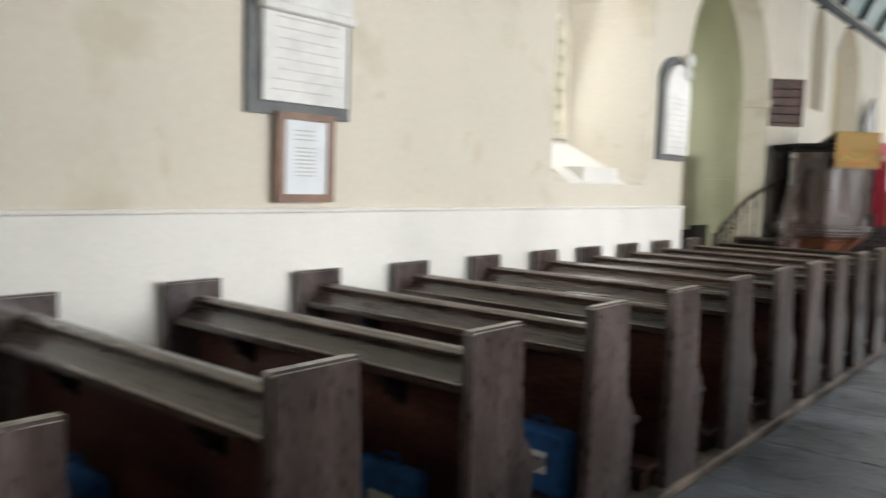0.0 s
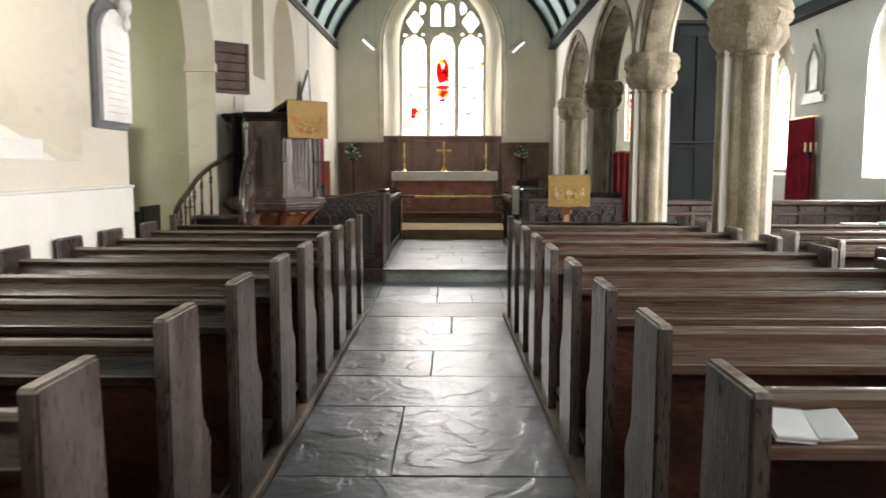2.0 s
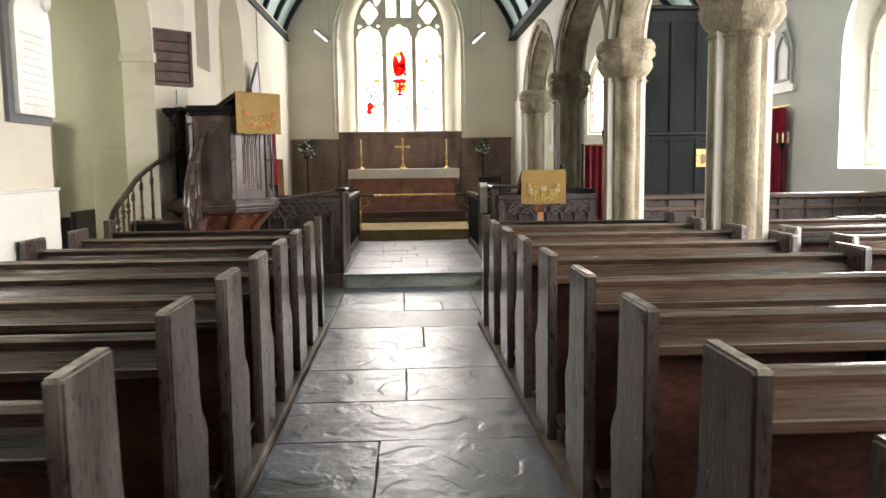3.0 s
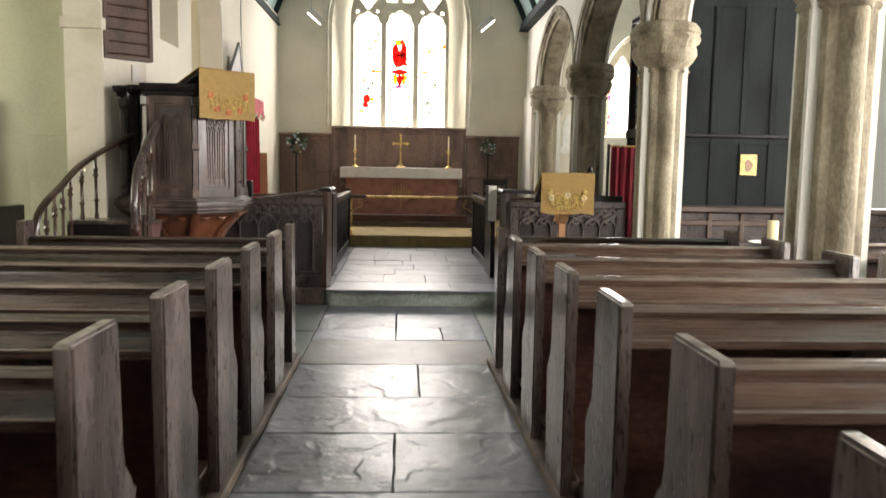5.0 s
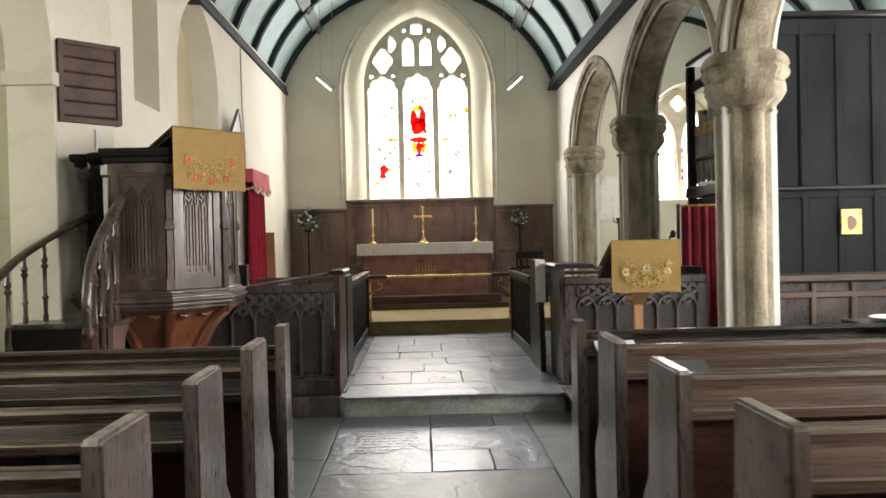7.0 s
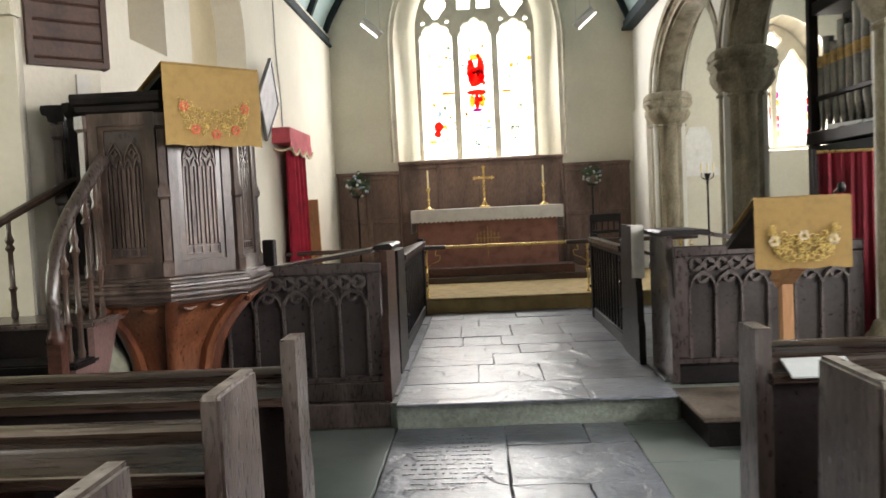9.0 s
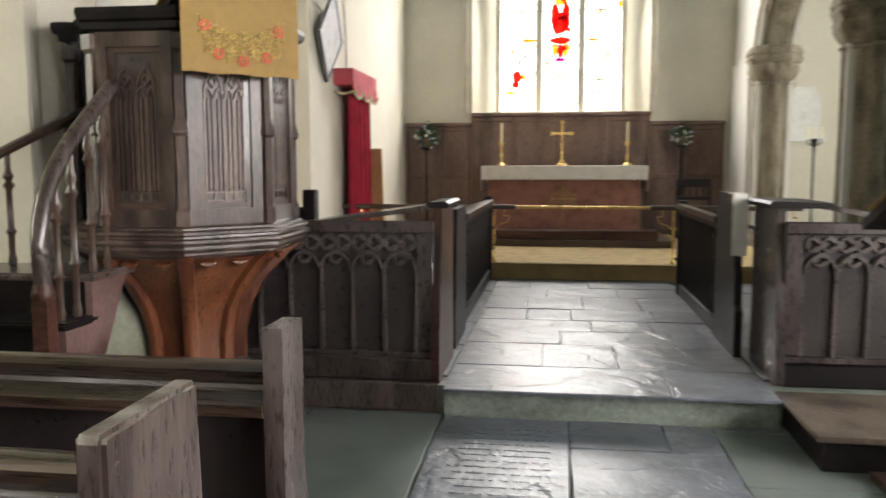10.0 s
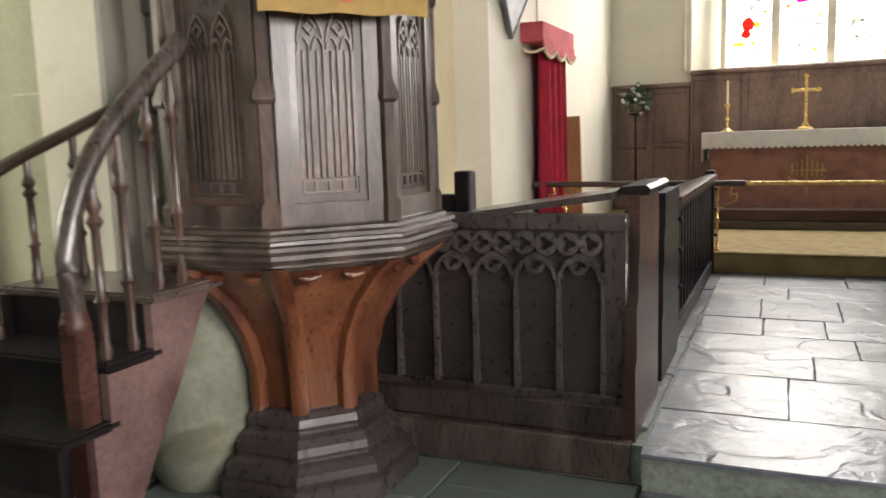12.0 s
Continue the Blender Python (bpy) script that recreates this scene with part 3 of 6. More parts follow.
holes = lights + [foil(-1.16, 4.84, 0.19, 0.25), foil(0.13, 4.84, 0.19, 0.25), foil(-0.985, 5.15, 0.085, 0.17, 3), foil(-0.045, 5.15, 0.085, 0.17, 3),
                  light_outline(-0.79, -0.57, 4.74, 5.14, 5.28, 0.1), light_outline(-0.46, -0.24, 4.74, 5.14, 5.28, 0.1), foil(-0.515, 5.43, 0.135, 0.13, 4, turn=0.78),
                  foil(-1.38, 4.55, 0.05, 0.05, 3), foil(-0.97, 4.56, 0.045, 0.045, 3), foil(-0.06, 4.56, 0.045, 0.045, 3), foil(0.35, 4.55, 0.05, 0.05, 3),
                  foil(-0.75, 5.41, 0.04, 0.055, 4), foil(-0.28, 5.41, 0.04, 0.055, 4)]
bm = bm_new()
plate_with_holes(bm, outer, holes, east_f, -0.07, 0.07)
part("tracery", bm, DRESSED, win, "pale stone mullions and cusped tracery", 0)
bm = bm_new()
box(bm, -1.56, 0.53, EY - 0.02, GY - 0.08, 2.2, 2.235, 0.01)
part("sill", bm, DRESSED, win, "sloping stone sill")


def clear_glass(name, colour, solid=0.0):
    """Old window glass: lets light through, tinted, with a faint gloss."""
    m = bpy.data.materials.new(name)
    m.use_nodes = True
    N, L = m.node_tree.nodes, m.node_tree.links
    N.remove(N["Principled BSDF"])
    tr, gl, mx = N.new("ShaderNodeBsdfTransparent"), N.new("ShaderNodeBsdfGlossy"), N.new("ShaderNodeMixShader")
    nz, rp, mp = N.new("ShaderNodeTexNoise"), N.new("ShaderNodeValToRGB"), N.new("ShaderNodeNewGeometry")
    nz.inputs["Scale"].default_value, nz.inputs["Detail"].default_value = 7, 5
    rp.color_ramp.elements[0].position, rp.color_ramp.elements[0].color = 0.3, (*[c * 0.82 for c in colour], 1)
    rp.color_ramp.elements[1].position, rp.color_ramp.elements[1].color = 0.65, (*colour, 1)
    L.new(mp.outputs["Position"], nz.inputs["Vector"])
    L.new(nz.outputs["Fac"], rp.inputs["Fac"])
    L.new(rp.outputs["Color"], tr.inputs["Color"])
    gl.inputs["Roughness"].default_value = 0.15
    mx.inputs["Fac"].default_value = 0.04
    L.new(tr.outputs["BSDF"], mx.inputs[1])
    L.new(gl.outputs["BSDF"], mx.inputs[2])
    L.new(mx.outputs["Shader"], N["Material Output"].inputs["Surface"])
    return m


PALE = clear_glass("pale_glass", (0.97, 0.97, 0.93))
RED_G = clear_glass("ruby_glass", (0.88, 0.085, 0.05))
GOLD_G = clear_glass("amber_glass", (0.95, 0.55, 0.12))
BLUE_G = clear_glass("blue_glass", (0.70, 0.79, 0.86))
GREEN_G = clear_glass("green_glass", (0.74, 0.83, 0.70))
PURPLE_G = clear_glass("purple_glass", (0.62, 0.08, 0.48))
GREY_G = clear_glass("grey_painted_glass", (0.70, 0.71, 0.66))
FAINT_G = clear_glass("faint_grey_glass", (0.87, 0.88, 0.84))
LEAD = material("lead", (0.06, 0.06, 0.065), 0.5, metal=0.6, var=0.1)


def pane(pts, mat, d, name="pane", parent=None):
    b = bm_new()
    prism(b, pts, east_f, d, d + 0.004)
    ob = part(name, b, mat, parent or win, "", 0)
    ob.visible_shadow = False
    return ob


pane([(-1.5, 2.2)] + arch(-1.5, 0.47, 4.38, 5.64, 12) + [(0.47, 2.2)], PALE, 0.045)
rng = random.Random(4)


def blot(cu, cv, ru, rv, mat, n=9, rough=0.25, d=0.036):
    pts = [(cu + ru * (1 - rough * rng.random()) * math.cos(2 * math.pi * i / n), cv + rv * (1 - rough * rng.random()) * math.sin(2 * math.pi * i / n)) for i in range(n)]
    pane(pts, mat, d - 0.0006 * rng.random() * 10)


# middle light: a red and gold shape on pale ground
for cu, cv, ru, rv, mat in ((-0.515, 3.62, 0.17, 0.2, RED_G), (-0.60, 3.74, 0.08, 0.24, RED_G), (-0.43, 3.74, 0.08, 0.24, RED_G), (-0.515, 3.36, 0.19, 0.06, RED_G),
                             (-0.60, 3.22, 0.055, 0.13, GOLD_G), (-0.43, 3.22, 0.055, 0.13, GOLD_G), (-0.515, 3.20, 0.05, 0.15, RED_G), (-0.515, 3.06, 0.12, 0.035, PURPLE_G),
                             (-0.515, 3.96, 0.14, 0.06, GOLD_G), (-0.70, 2.75, 0.07, 0.06, BLUE_G), (-0.33, 2.75, 0.07, 0.06, BLUE_G), (-0.515, 2.80, 0.10, 0.035, GREY_G),
                             (-0.515, 2.5, 0.1, 0.05, FAINT_G), (-0.6, 2.62, 0.08, 0.06, FAINT_G), (-0.73, 3.9, 0.04, 0.2, FAINT_G)):
    blot(cu, cv, ru, rv, mat)
for cu, cv, ru, rv, mat in ((-0.515, 3.72, 0.075, 0.12, PALE), (-0.515, 3.5, 0.05, 0.1, FAINT_G)):
    blot(cu, cv, ru, rv, mat, d=0.026)
# many small pieces, paler towards the sides
for c, half in ((-1.175, 0.26), (-0.515, 0.26), (0.145, 0.26)):
    for i in range(46):
        u, v = c + rng.uniform(-half, half), rng.uniform(2.3, 4.2)
        inside = c == -0.515 and ((u - c) / 0.2) ** 2 + ((v - 3.45) / 0.6) ** 2 < 1
        pal = (RED_G, GOLD_G, PALE, PALE, RED_G, FAINT_G, PURPLE_G) if inside else (FAINT_G, FAINT_G, GREY_G, BLUE_G, GREEN_G, FAINT_G, FAINT_G, GOLD_G)
        blot(u, v, rng.uniform(0.02, 0.055), rng.uniform(0.02, 0.075), rng.choice(pal), 6, 0.5, 0.020)
# side lights
for cu, cv, ru, rv, mat in ((-1.19, 2.80, 0.09, 0.11, RED_G), (-1.21, 2.68, 0.08, 0.06, RED_G), (-1.2, 3.03, 0.09, 0.09, BLUE_G), (-1.0, 3.36, 0.14, 0.03, GOLD_G), (-1.27, 3.75, 0.05, 0.1, BLUE_G),
                             (-1.12, 3.83, 0.05, 0.1, GREEN_G), (-0.93, 3.05, 0.03, 0.1, GREEN_G), (-1.05, 2.9, 0.02, 0.2, FAINT_G), (-1.3, 2.55, 0.1, 0.03, GOLD_G), (-1.05, 2.6, 0.07, 0.03, GREEN_G),
                             (0.15, 2.95, 0.08, 0.2, FAINT_G), (0.12, 2.7, 0.1, 0.12, FAINT_G), (0.2, 3.1, 0.05, 0.1, GREY_G), (0.0, 3.36, 0.11, 0.025, GOLD_G), (0.17, 3.82, 0.07, 0.07, FAINT_G), (0.2, 3.78, 0.03, 0.04, GREEN_G), (0.1, 2.55, 0.1, 0.02, GREY_G)):
    blot(cu, cv, ru, rv, mat)
for z in (2.75, 3.28, 3.82):
    for a, b in ((-1.455, -0.895), (-0.795, -0.235), (-0.135, 0.425)):
        bm = bm_new()
        box(bm, a, b, GY + 0.05, GY + 0.06, z - 0.006, z + 0.006)
        part("glazing_bar", bm, LEAD, win)


def label_moulding():
    """Stone moulding round the arch of the east window."""
    path = [(-1.93, 2.22)] + arch(-1.93, 0.90, 4.2, 6.06, 16) + [(0.90, 2.22)]
    loops = []
    for i, p in enumerate(path):
        q, r = path[max(i - 1, 0)], path[min(i + 1, len(path) - 1)]
        t = Vector((r[0] - q[0], r[1] - q[1])).normalized()
        n = Vector((-t.y, t.x))
        loops.append([V(p[0] + n.x * o, EY - e, p[1] + n.y * o) for o, e in ((-0.07, 0.0), (-0.06, 0.03), (0.0, 0.035), (0.02, 0.06), (0.05, 0.05), (0.06, 0.0))])
    b = bm_new()
    loft(b, loops)
    structure("trim_east_arch", b, DRESSED, "pale stone moulding round the east window", "trim")


label_moulding()


def sky_card(name, f, pts):
    """The bright overcast sky outside a window."""
    b = bm_new()
    prism(b, pts, f, 0.0, 0.02)
    ob = structure(name, b, SKY, "bright overcast sky outside the window", "backdrop")
    ob.visible_shadow = False
    return ob


sky_card("backdrop_east", lambda u, v, d: V(u, EY + 1.2 + d, v), [(-3, 1), (7, 1), (7, 7), (-3, 7)])
sky_card("backdrop_south", lambda u, v, d: V(SX + 1.2 + d, u, v), [(-4, 0.5), (20, 0.5), (20, 5.5), (-4, 5.5)])
sky_card("backdrop_north", lambda u, v, d: V(NX - 1.6 + d, u, v), [(4.9, 1.2), (7.12, 1.2), (7.12, 4.4), (4.9, 4.4)])
# sky card for the added transept window
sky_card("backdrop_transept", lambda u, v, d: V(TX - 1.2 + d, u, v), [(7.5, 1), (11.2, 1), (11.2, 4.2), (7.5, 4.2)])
sky_card("backdrop_west", lambda u, v, d: V(u, WY - 1.2 + d, v), [(-3, 1), (3, 1), (3, 6), (-3, 6)])


def lattice_window(name, f, a, b, z0, spring, apex, label, cells=5, border=False):
    w = thing(name, label, "window")
    w["kind"] = "structure"
    c = (a + b) / 2
    outline = [(a, z0)] + arch(a, b, spring, apex, 10) + [(b, z0)]
    bm = bm_new()
    m = 0.05
    plate_with_holes(bm, outline, [light_outline(a + m, c - 0.045, z0 + m, spring - 0.15, apex - 0.42, 0.06), light_outline(c + 0.045, b - m, z0 + m, spring - 0.15, apex - 0.42, 0.06),
                                   foil(c, apex - 0.28, 0.15, 0.16)], f, -0.06, 0.06)
    part("frame", bm, DRESSED, w, "pale stone mullion and frame", 0)
    bm = bm_new()
    prism(bm, outline, f, 0.02, 0.024)
    part("pane", bm, PALE, w, "", 0).visible_shadow = False
    bm = bm_new()
    step = (b - a) / (2 * cells)
    n = int((apex - z0) / step / 1.6)
    for i in range(1, 2 * cells):
        u = a + i * step
        prism(bm, [(u - 0.003, z0), (u + 0.003, z0), (u + 0.003, spring), (u - 0.003, spring)], f, 0.012, 0.018)
    for i in range(1, n):
        z = z0 + i * step * 1.6
        prism(bm, [(a, z - 0.003), (b, z - 0.003), (b, z + 0.003), (a, z + 0.003)], f, 0.0125, 0.0185)
    part("lead", bm, LEAD, w, "dark lead cames")
    if border:
        k = 0
        for u in (c - 0.07, b - 0.1, a + 0.06, c + 0.06):
            z = z0 + 0.08
            while z < spring - 0.2:
                bm = bm_new()
                prism(bm, [(u, z), (u + 0.045, z), (u + 0.045, z + 0.11), (u, z + 0.11)], f, 0.004, 0.008)
                part("coloured_pane", bm, (RED_G, BLUE_G, GOLD_G, PURPLE_G)[k % 4], w, "", 0).visible_shadow = False
                z += 0.13
                k += 1
    return w


lattice_window("window_2", lambda u, v, d: V(NX - 0.72 + d, u, v), 6.02, 7.02, 1.98, 3.0, 3.6, "small leaded north window in a deep splay", 5)
lattice_window("window_3", lambda u, v, d: V(u, EY + 0.5 - d, v), 3.85, 5.15, 2.15, 3.3, 4.25, "aisle east window with a coloured glass border", 5, True)
for i, c in enumerate(SWIN):
    lattice_window("window_%d" % (i + 4 if i < 4 else 10), lambda u, v, d: V(SX + 0.42 - d, u, v), c - 0.98, c + 0.98, 1.42, 3.0, 4.1, "tall bright leaded aisle window", 6)
# Unseen west window, assumed as the opening for the added lamp.
lattice_window("window_8", lambda u, v, d: V(u, WY - 0.3 + d, v), -1.6, 0.6, 2.0, 3.7, 5.1, "added west window, unseen behind the nave", 6)

# Unseen window, made to go with the added transept lamp.
lattice_window("window_9", lambda u, v, d: V(TX - 0.3 + d, u, v), 8.7, 9.9, 1.5, 2.8, 3.45, "added leaded window, unseen, that lights the transept", 5)
# sill of the north window, with a box on it
bm = bm_new()
prism(bm, [(NX, 1.55), (NX - 0.75, 1.95), (NX - 0.75, 1.99), (NX - 0.3, 1.755)], lambda u, v, d: V(u, d, v), 6.0, 7.05)
structure("sill_north", bm, LIMEWASH, "sloping plastered window sill", "sill")
b = bm_new()
box(b, NX - 0.3, NX - 0.02, 6.25, 6.9, 1.56, 1.70, 0.006)
tagged(link("sill_box", b, LIMEWASH), "shallow white painted box on the window sill", "box")


# ---- pews ----
def pew(x0, x1, parent_label="dark oak bench pew with worn grey end panels", drop=0.0, rise=0.0, wall_drop=0.0, ledge=OAK_LEDGE):
    """A bench facing east; the east edge of its end panels stands at y = 0."""
    p = thing("pew", parent_label, "pew", "pews")
    low = 0.035
    prof = [(-0.31, low), (-0.31, 1.02), (-0.305, 1.034), (-0.004, 1.034), (0.0, 1.026), (0.0, 0.66), (0.012, 0.60), (0.05, 0.56), (0.09, 0.535), (0.11, 0.49), (0.10, 0.44), (0.075, 0.38), (0.075, low)]
    prof = [(u, v - drop if v > 0.9 else v) for u, v in prof]
    for xa, xb, s in ((x0, x0 + 0.05, -1), (x1 - 0.05, x1, 1)):
        b = bm_new()
        dip = wall_drop if s < 0 else 0.0
        prism(b, [(u, v - dip if v > 0.9 else v) for u, v in prof], lambda u, v, d: V(d, u, v), xa, xb)
        bmesh.ops.bevel(b, geom=[e for e in b.edges if len(e.link_faces) == 2 and min(len(f.verts) for f in e.link_faces) == 4 and max(len(f.verts) for f in e.link_faces) > 4], offset=0.009, segments=2, affect="EDGES")
        b.normal_update()
        # top faces and upper bevels paler: wear and a painted highlight
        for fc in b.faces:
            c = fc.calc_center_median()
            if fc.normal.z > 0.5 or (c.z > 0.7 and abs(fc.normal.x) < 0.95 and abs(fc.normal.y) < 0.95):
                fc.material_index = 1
        part("end_panel", b, OAK_GREY, p, "grey-brown end panel, its top paled by wear and a painted highlight").data.materials.append(WORN_LIT_EDGE)
    xa, xb = x0 + 0.05, x1 - 0.05
    f = lambda u, v, d: V(d, u, v + rise if v > 0.7 else v)
    b = bm_new()
    prism(b, [(-0.13, 0.12), (-0.13, 0.885), (-0.105, 0.885), (-0.095, 0.12)], f, xa, xb)
    part("backrest", b, OAK_RED_DARK, p, "reddish-brown plank back")
    b = bm_new()
    prism(b, [(-0.155, 0.925), (-0.16, 0.94), (-0.145, 0.953), (-0.12, 0.957), (-0.09, 0.953), (-0.075, 0.94), (-0.08, 0.925), (-0.09, 0.885), (-0.14, 0.885)], f, xa, xb)
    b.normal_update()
    # one thin front face paler, a highlight line over the wear
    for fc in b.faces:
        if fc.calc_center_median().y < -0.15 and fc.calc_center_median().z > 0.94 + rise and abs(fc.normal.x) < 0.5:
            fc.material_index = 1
    part("top_rail", b, ledge, p, "moulded top rail with wear and a painted highlight along its edge").data.materials.append(WORN_LIT_RAIL)
    b = bm_new()
    prism(b, [(-0.14, 0.918), (-0.165, 0.908), (-0.17, 0.897), (-0.25, 0.858), (-0.258, 0.866), (-0.268, 0.863), (-0.268, 0.836), (-0.255, 0.828), (-0.14, 0.875)], f, xa, xb)
    b.normal_update()
    # the lip likewise, wear with its gloss line painted in
    for fc in b.faces:
        if fc.calc_center_median().y < -0.253 and fc.calc_center_median().z > 0.86 + rise and abs(fc.normal.x) < 0.5:
            fc.material_index = 1
    part("book_ledge", b, ledge, p, "sloping book ledge with wear and a painted highlight on its lip").data.materials.append(WORN_LIT_RAIL)
    n = max(1, round((x1 - x0) / 1.2))
    for i in range(n):
        xm = x0 + (i + 0.5) * (x1 - x0) / n
        b = bm_new()
        prism(b, [(-0.131, 0.86), (-0.25, 0.826), (-0.24, 0.79), (-0.21, 0.78), (-0.20, 0.74), (-0.165, 0.72), (-0.131, 0.66)], f, xm - 0.025, xm + 0.025)
        part("bracket", b, BLACK_OAK, p, "shaped dark bracket")
    b = bm_new()
    prism(b, [(-0.1, 0.425), (-0.1, 0.455), (0.25, 0.455), (0.262, 0.44), (0.25, 0.425)], f, xa, xb)
    # seat darker than the pew: shadow between the rows painted in
    part("seat", b, PANEL_SHADED, p, "seat board darkened by painted shade")
    b = bm_new()
    box(b, xa, xb, -0.12, -0.095, low, 0.12)
    part("skirting", b, OAK, p)
    b = bm_new()
    box(b, xa, xb, -0.43, -0.24, 0.14, 0.165, 0.005)
    for xm in (xa + 0.05, (xa + xb) / 2, xb - 0.05):
        box(b, xm - 0.015, xm + 0.015, -0.41, -0.26, low, 0.14)
    part("kneeler", b, OAK, p, "low plank kneeler")
    return p


LY = (0.0, 0.81, 1.63, 2.448, 3.268, 4.06, 4.865, 5.675, 6.40, 7.133, 7.86, 8.64, 9.245)
RY = (1.6, 2.44, 3.26, 3.99, 4.75, 5.54, 6.32, 7.08, 7.80, 8.53, 9.11)


def lean(y):
    """The south rows close in on the aisle towards the east."""
    return 0.012 - 0.0165 * (y - 3.5)

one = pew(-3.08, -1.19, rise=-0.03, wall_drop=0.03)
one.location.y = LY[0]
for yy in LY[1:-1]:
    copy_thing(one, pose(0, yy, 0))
# south rows take the brighter ledge oak
two = pew(0.335, 2.045, rise=0.035, ledge=OAK_LEDGE_LIT)
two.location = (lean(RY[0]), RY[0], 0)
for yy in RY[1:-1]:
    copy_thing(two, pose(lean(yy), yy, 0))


def front_desk(x0, x1, y, rise):
    """The low front before the first row: narrow end panels, a plank face and a book ledge."""
    p = thing("prayer_desk", "dark oak book desk before the first row of pews", "desk", "prayer desks", (0, y, 0))
    low = 0.035
    prof = [(-0.155, low), (-0.155, 1.022), (-0.15, 1.034), (-0.004, 1.034), (0.0, 1.026), (0.0, 0.62), (0.02, 0.56), (0.02, low)]
    for xa, xb in ((x0, x0 + 0.05), (x1 - 0.05, x1)):
        b = bm_new()
        prism(b, prof, lambda u, v, d: V(d, u, v), xa, xb)
        b.normal_update()
        # pale top: wear and painted highlight
        for fc in b.faces:
            if fc.normal.z > 0.5:
                fc.material_index = 1
        part("end_panel", b, OAK_GREY, p, "narrow end panel, its top paled by wear and a painted highlight").data.materials.append(WORN_LIT_EDGE)
    f = lambda u, v, d: V(d, u, v + rise if v > 0.7 else v)
    xa, xb = x0 + 0.05, x1 - 0.05
    b = bm_new()
    prism(b, [(-0.06, low), (-0.06, 0.885), (-0.03, 0.885), (-0.03, low)], f, xa, xb)
    part("face", b, PANEL_SHADED, p, "dark plank face")
    b = bm_new()
    prism(b, [(-0.085, 0.925), (-0.09, 0.94), (-0.075, 0.953), (-0.045, 0.957), (-0.02, 0.953), (-0.005, 0.94), (-0.01, 0.925), (-0.02, 0.885), (-0.07, 0.885)], f, xa, xb)
    part("top_rail", b, OAK_LEDGE, p, "moulded top rail")
    b = bm_new()
    prism(b, [(-0.07, 0.918), (-0.095, 0.908), (-0.10, 0.897), (-0.155, 0.872), (-0.161, 0.879), (-0.17, 0.876), (-0.17, 0.848), (-0.158, 0.842), (-0.07, 0.875)], f, xa, xb)
    part("book_ledge", b, OAK_LEDGE, p, "sloping book ledge")
    return p


front_desk(-3.08, -1.19, LY[-1], -0.03)
front_desk(0.335 + lean(RY[-1]), 2.045 + lean(RY[-1]), RY[-1], 0.02)
latch = bm_new()
tube(latch, [V(0.309, 8.31, 0.755), V(0.309, 8.31, 0.79)], 0.006, 8)
box(latch, 0.3025, 0.306, 8.30, 8.325, 0.745, 0.80, 0.001)
tagged(link("brass_latch", latch, BRASS), "small brass latch fixed to a pew end", "latch")
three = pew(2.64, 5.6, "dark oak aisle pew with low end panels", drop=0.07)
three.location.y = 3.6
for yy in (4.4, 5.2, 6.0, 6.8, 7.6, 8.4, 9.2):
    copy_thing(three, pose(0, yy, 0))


def kerb(x0, x1, y0, y1, name):
    b = bm_new()
    box(b, x0, x1, y0, y1, -0.012, 0.045, 0.01)
    structure(name, b, KERB, "worn wooden kerb along the pew platform", "kerb")


kerb(-1.245, -1.165, WY, 9.38, "kerb_north")
bm = bm_new()
prism(bm, [(0.312 + lean(WY), WY), (0.392 + lean(WY), WY), (0.392 + lean(9.3), 9.26), (0.312 + lean(9.3), 9.26)], lambda u, v, d: V(u, v, d), -0.012, 0.045)
structure("kerb_south", bm, KERB, "worn wooden kerb along the pew platform", "kerb")
for x0, x1, y1, nm in ((NX + 0.03, -1.245, 9.36, "floor_pews_north"), (0.39, 5.85, 9.22, "floor_pews_south")):
    b = bm_new()
    s0, s1 = (lean(WY), lean(y1)) if x0 > 0 else (0, 0)
    prism(b, [(x0 + s0, WY), (x1, WY), (x1, y1), (x0 + s1, y1)], lambda u, v, d: V(u, v, d), -0.012, 0.035)
    structure(nm, b, PLATFORM, "dusty boarded platform under the pews", "floor")


def hassock(x, y, z=0.166, turn=0.0, mat=None, w=0.34):
    h = thing("hassock", "blue embroidered kneeling hassock under a pew ledge", "hassock", "hassocks", (x, y, z))
    h.rotation_euler = (0, 0, turn)
    b = bm_new()
    box(b, -w / 2, w / 2, -0.05, 0.05, 0, 0.30, 0.025)
    part("cushion", b, mat or HASSOCK, h)
    b = bm_new()
    box(b, -0.06, 0.06, -0.054, -0.049, 0.1, 0.2, 0.002)
    part("patch", b, CLOTH_WHITE, h, "pale embroidered patch")
    b = bm_new()
    tube(b, [V(-0.06, 0, 0.295), V(-0.03, 0, 0.335), V(0.03, 0, 0.335), V(0.06, 0, 0.295)], 0.008, 6)
    part("loop", b, HASSOCK, h)
    return h


for x, yy in ((-1.62, 2.215), (-1.47, 3.03), (-2.4, 1.40), (-2.5, 2.215)):
    hassock(x, yy)


# ---- pulpit ----
PX, PY, PT = -2.54, 11.41, radians(-21.5)


def oct_ring(r, z):
    return ring(PX, PY, r, z, 8, PT)


pulpit = thing("pulpit", "carved dark oak octagonal pulpit on a flared red-brown stem", "pulpit")
b = bm_new()
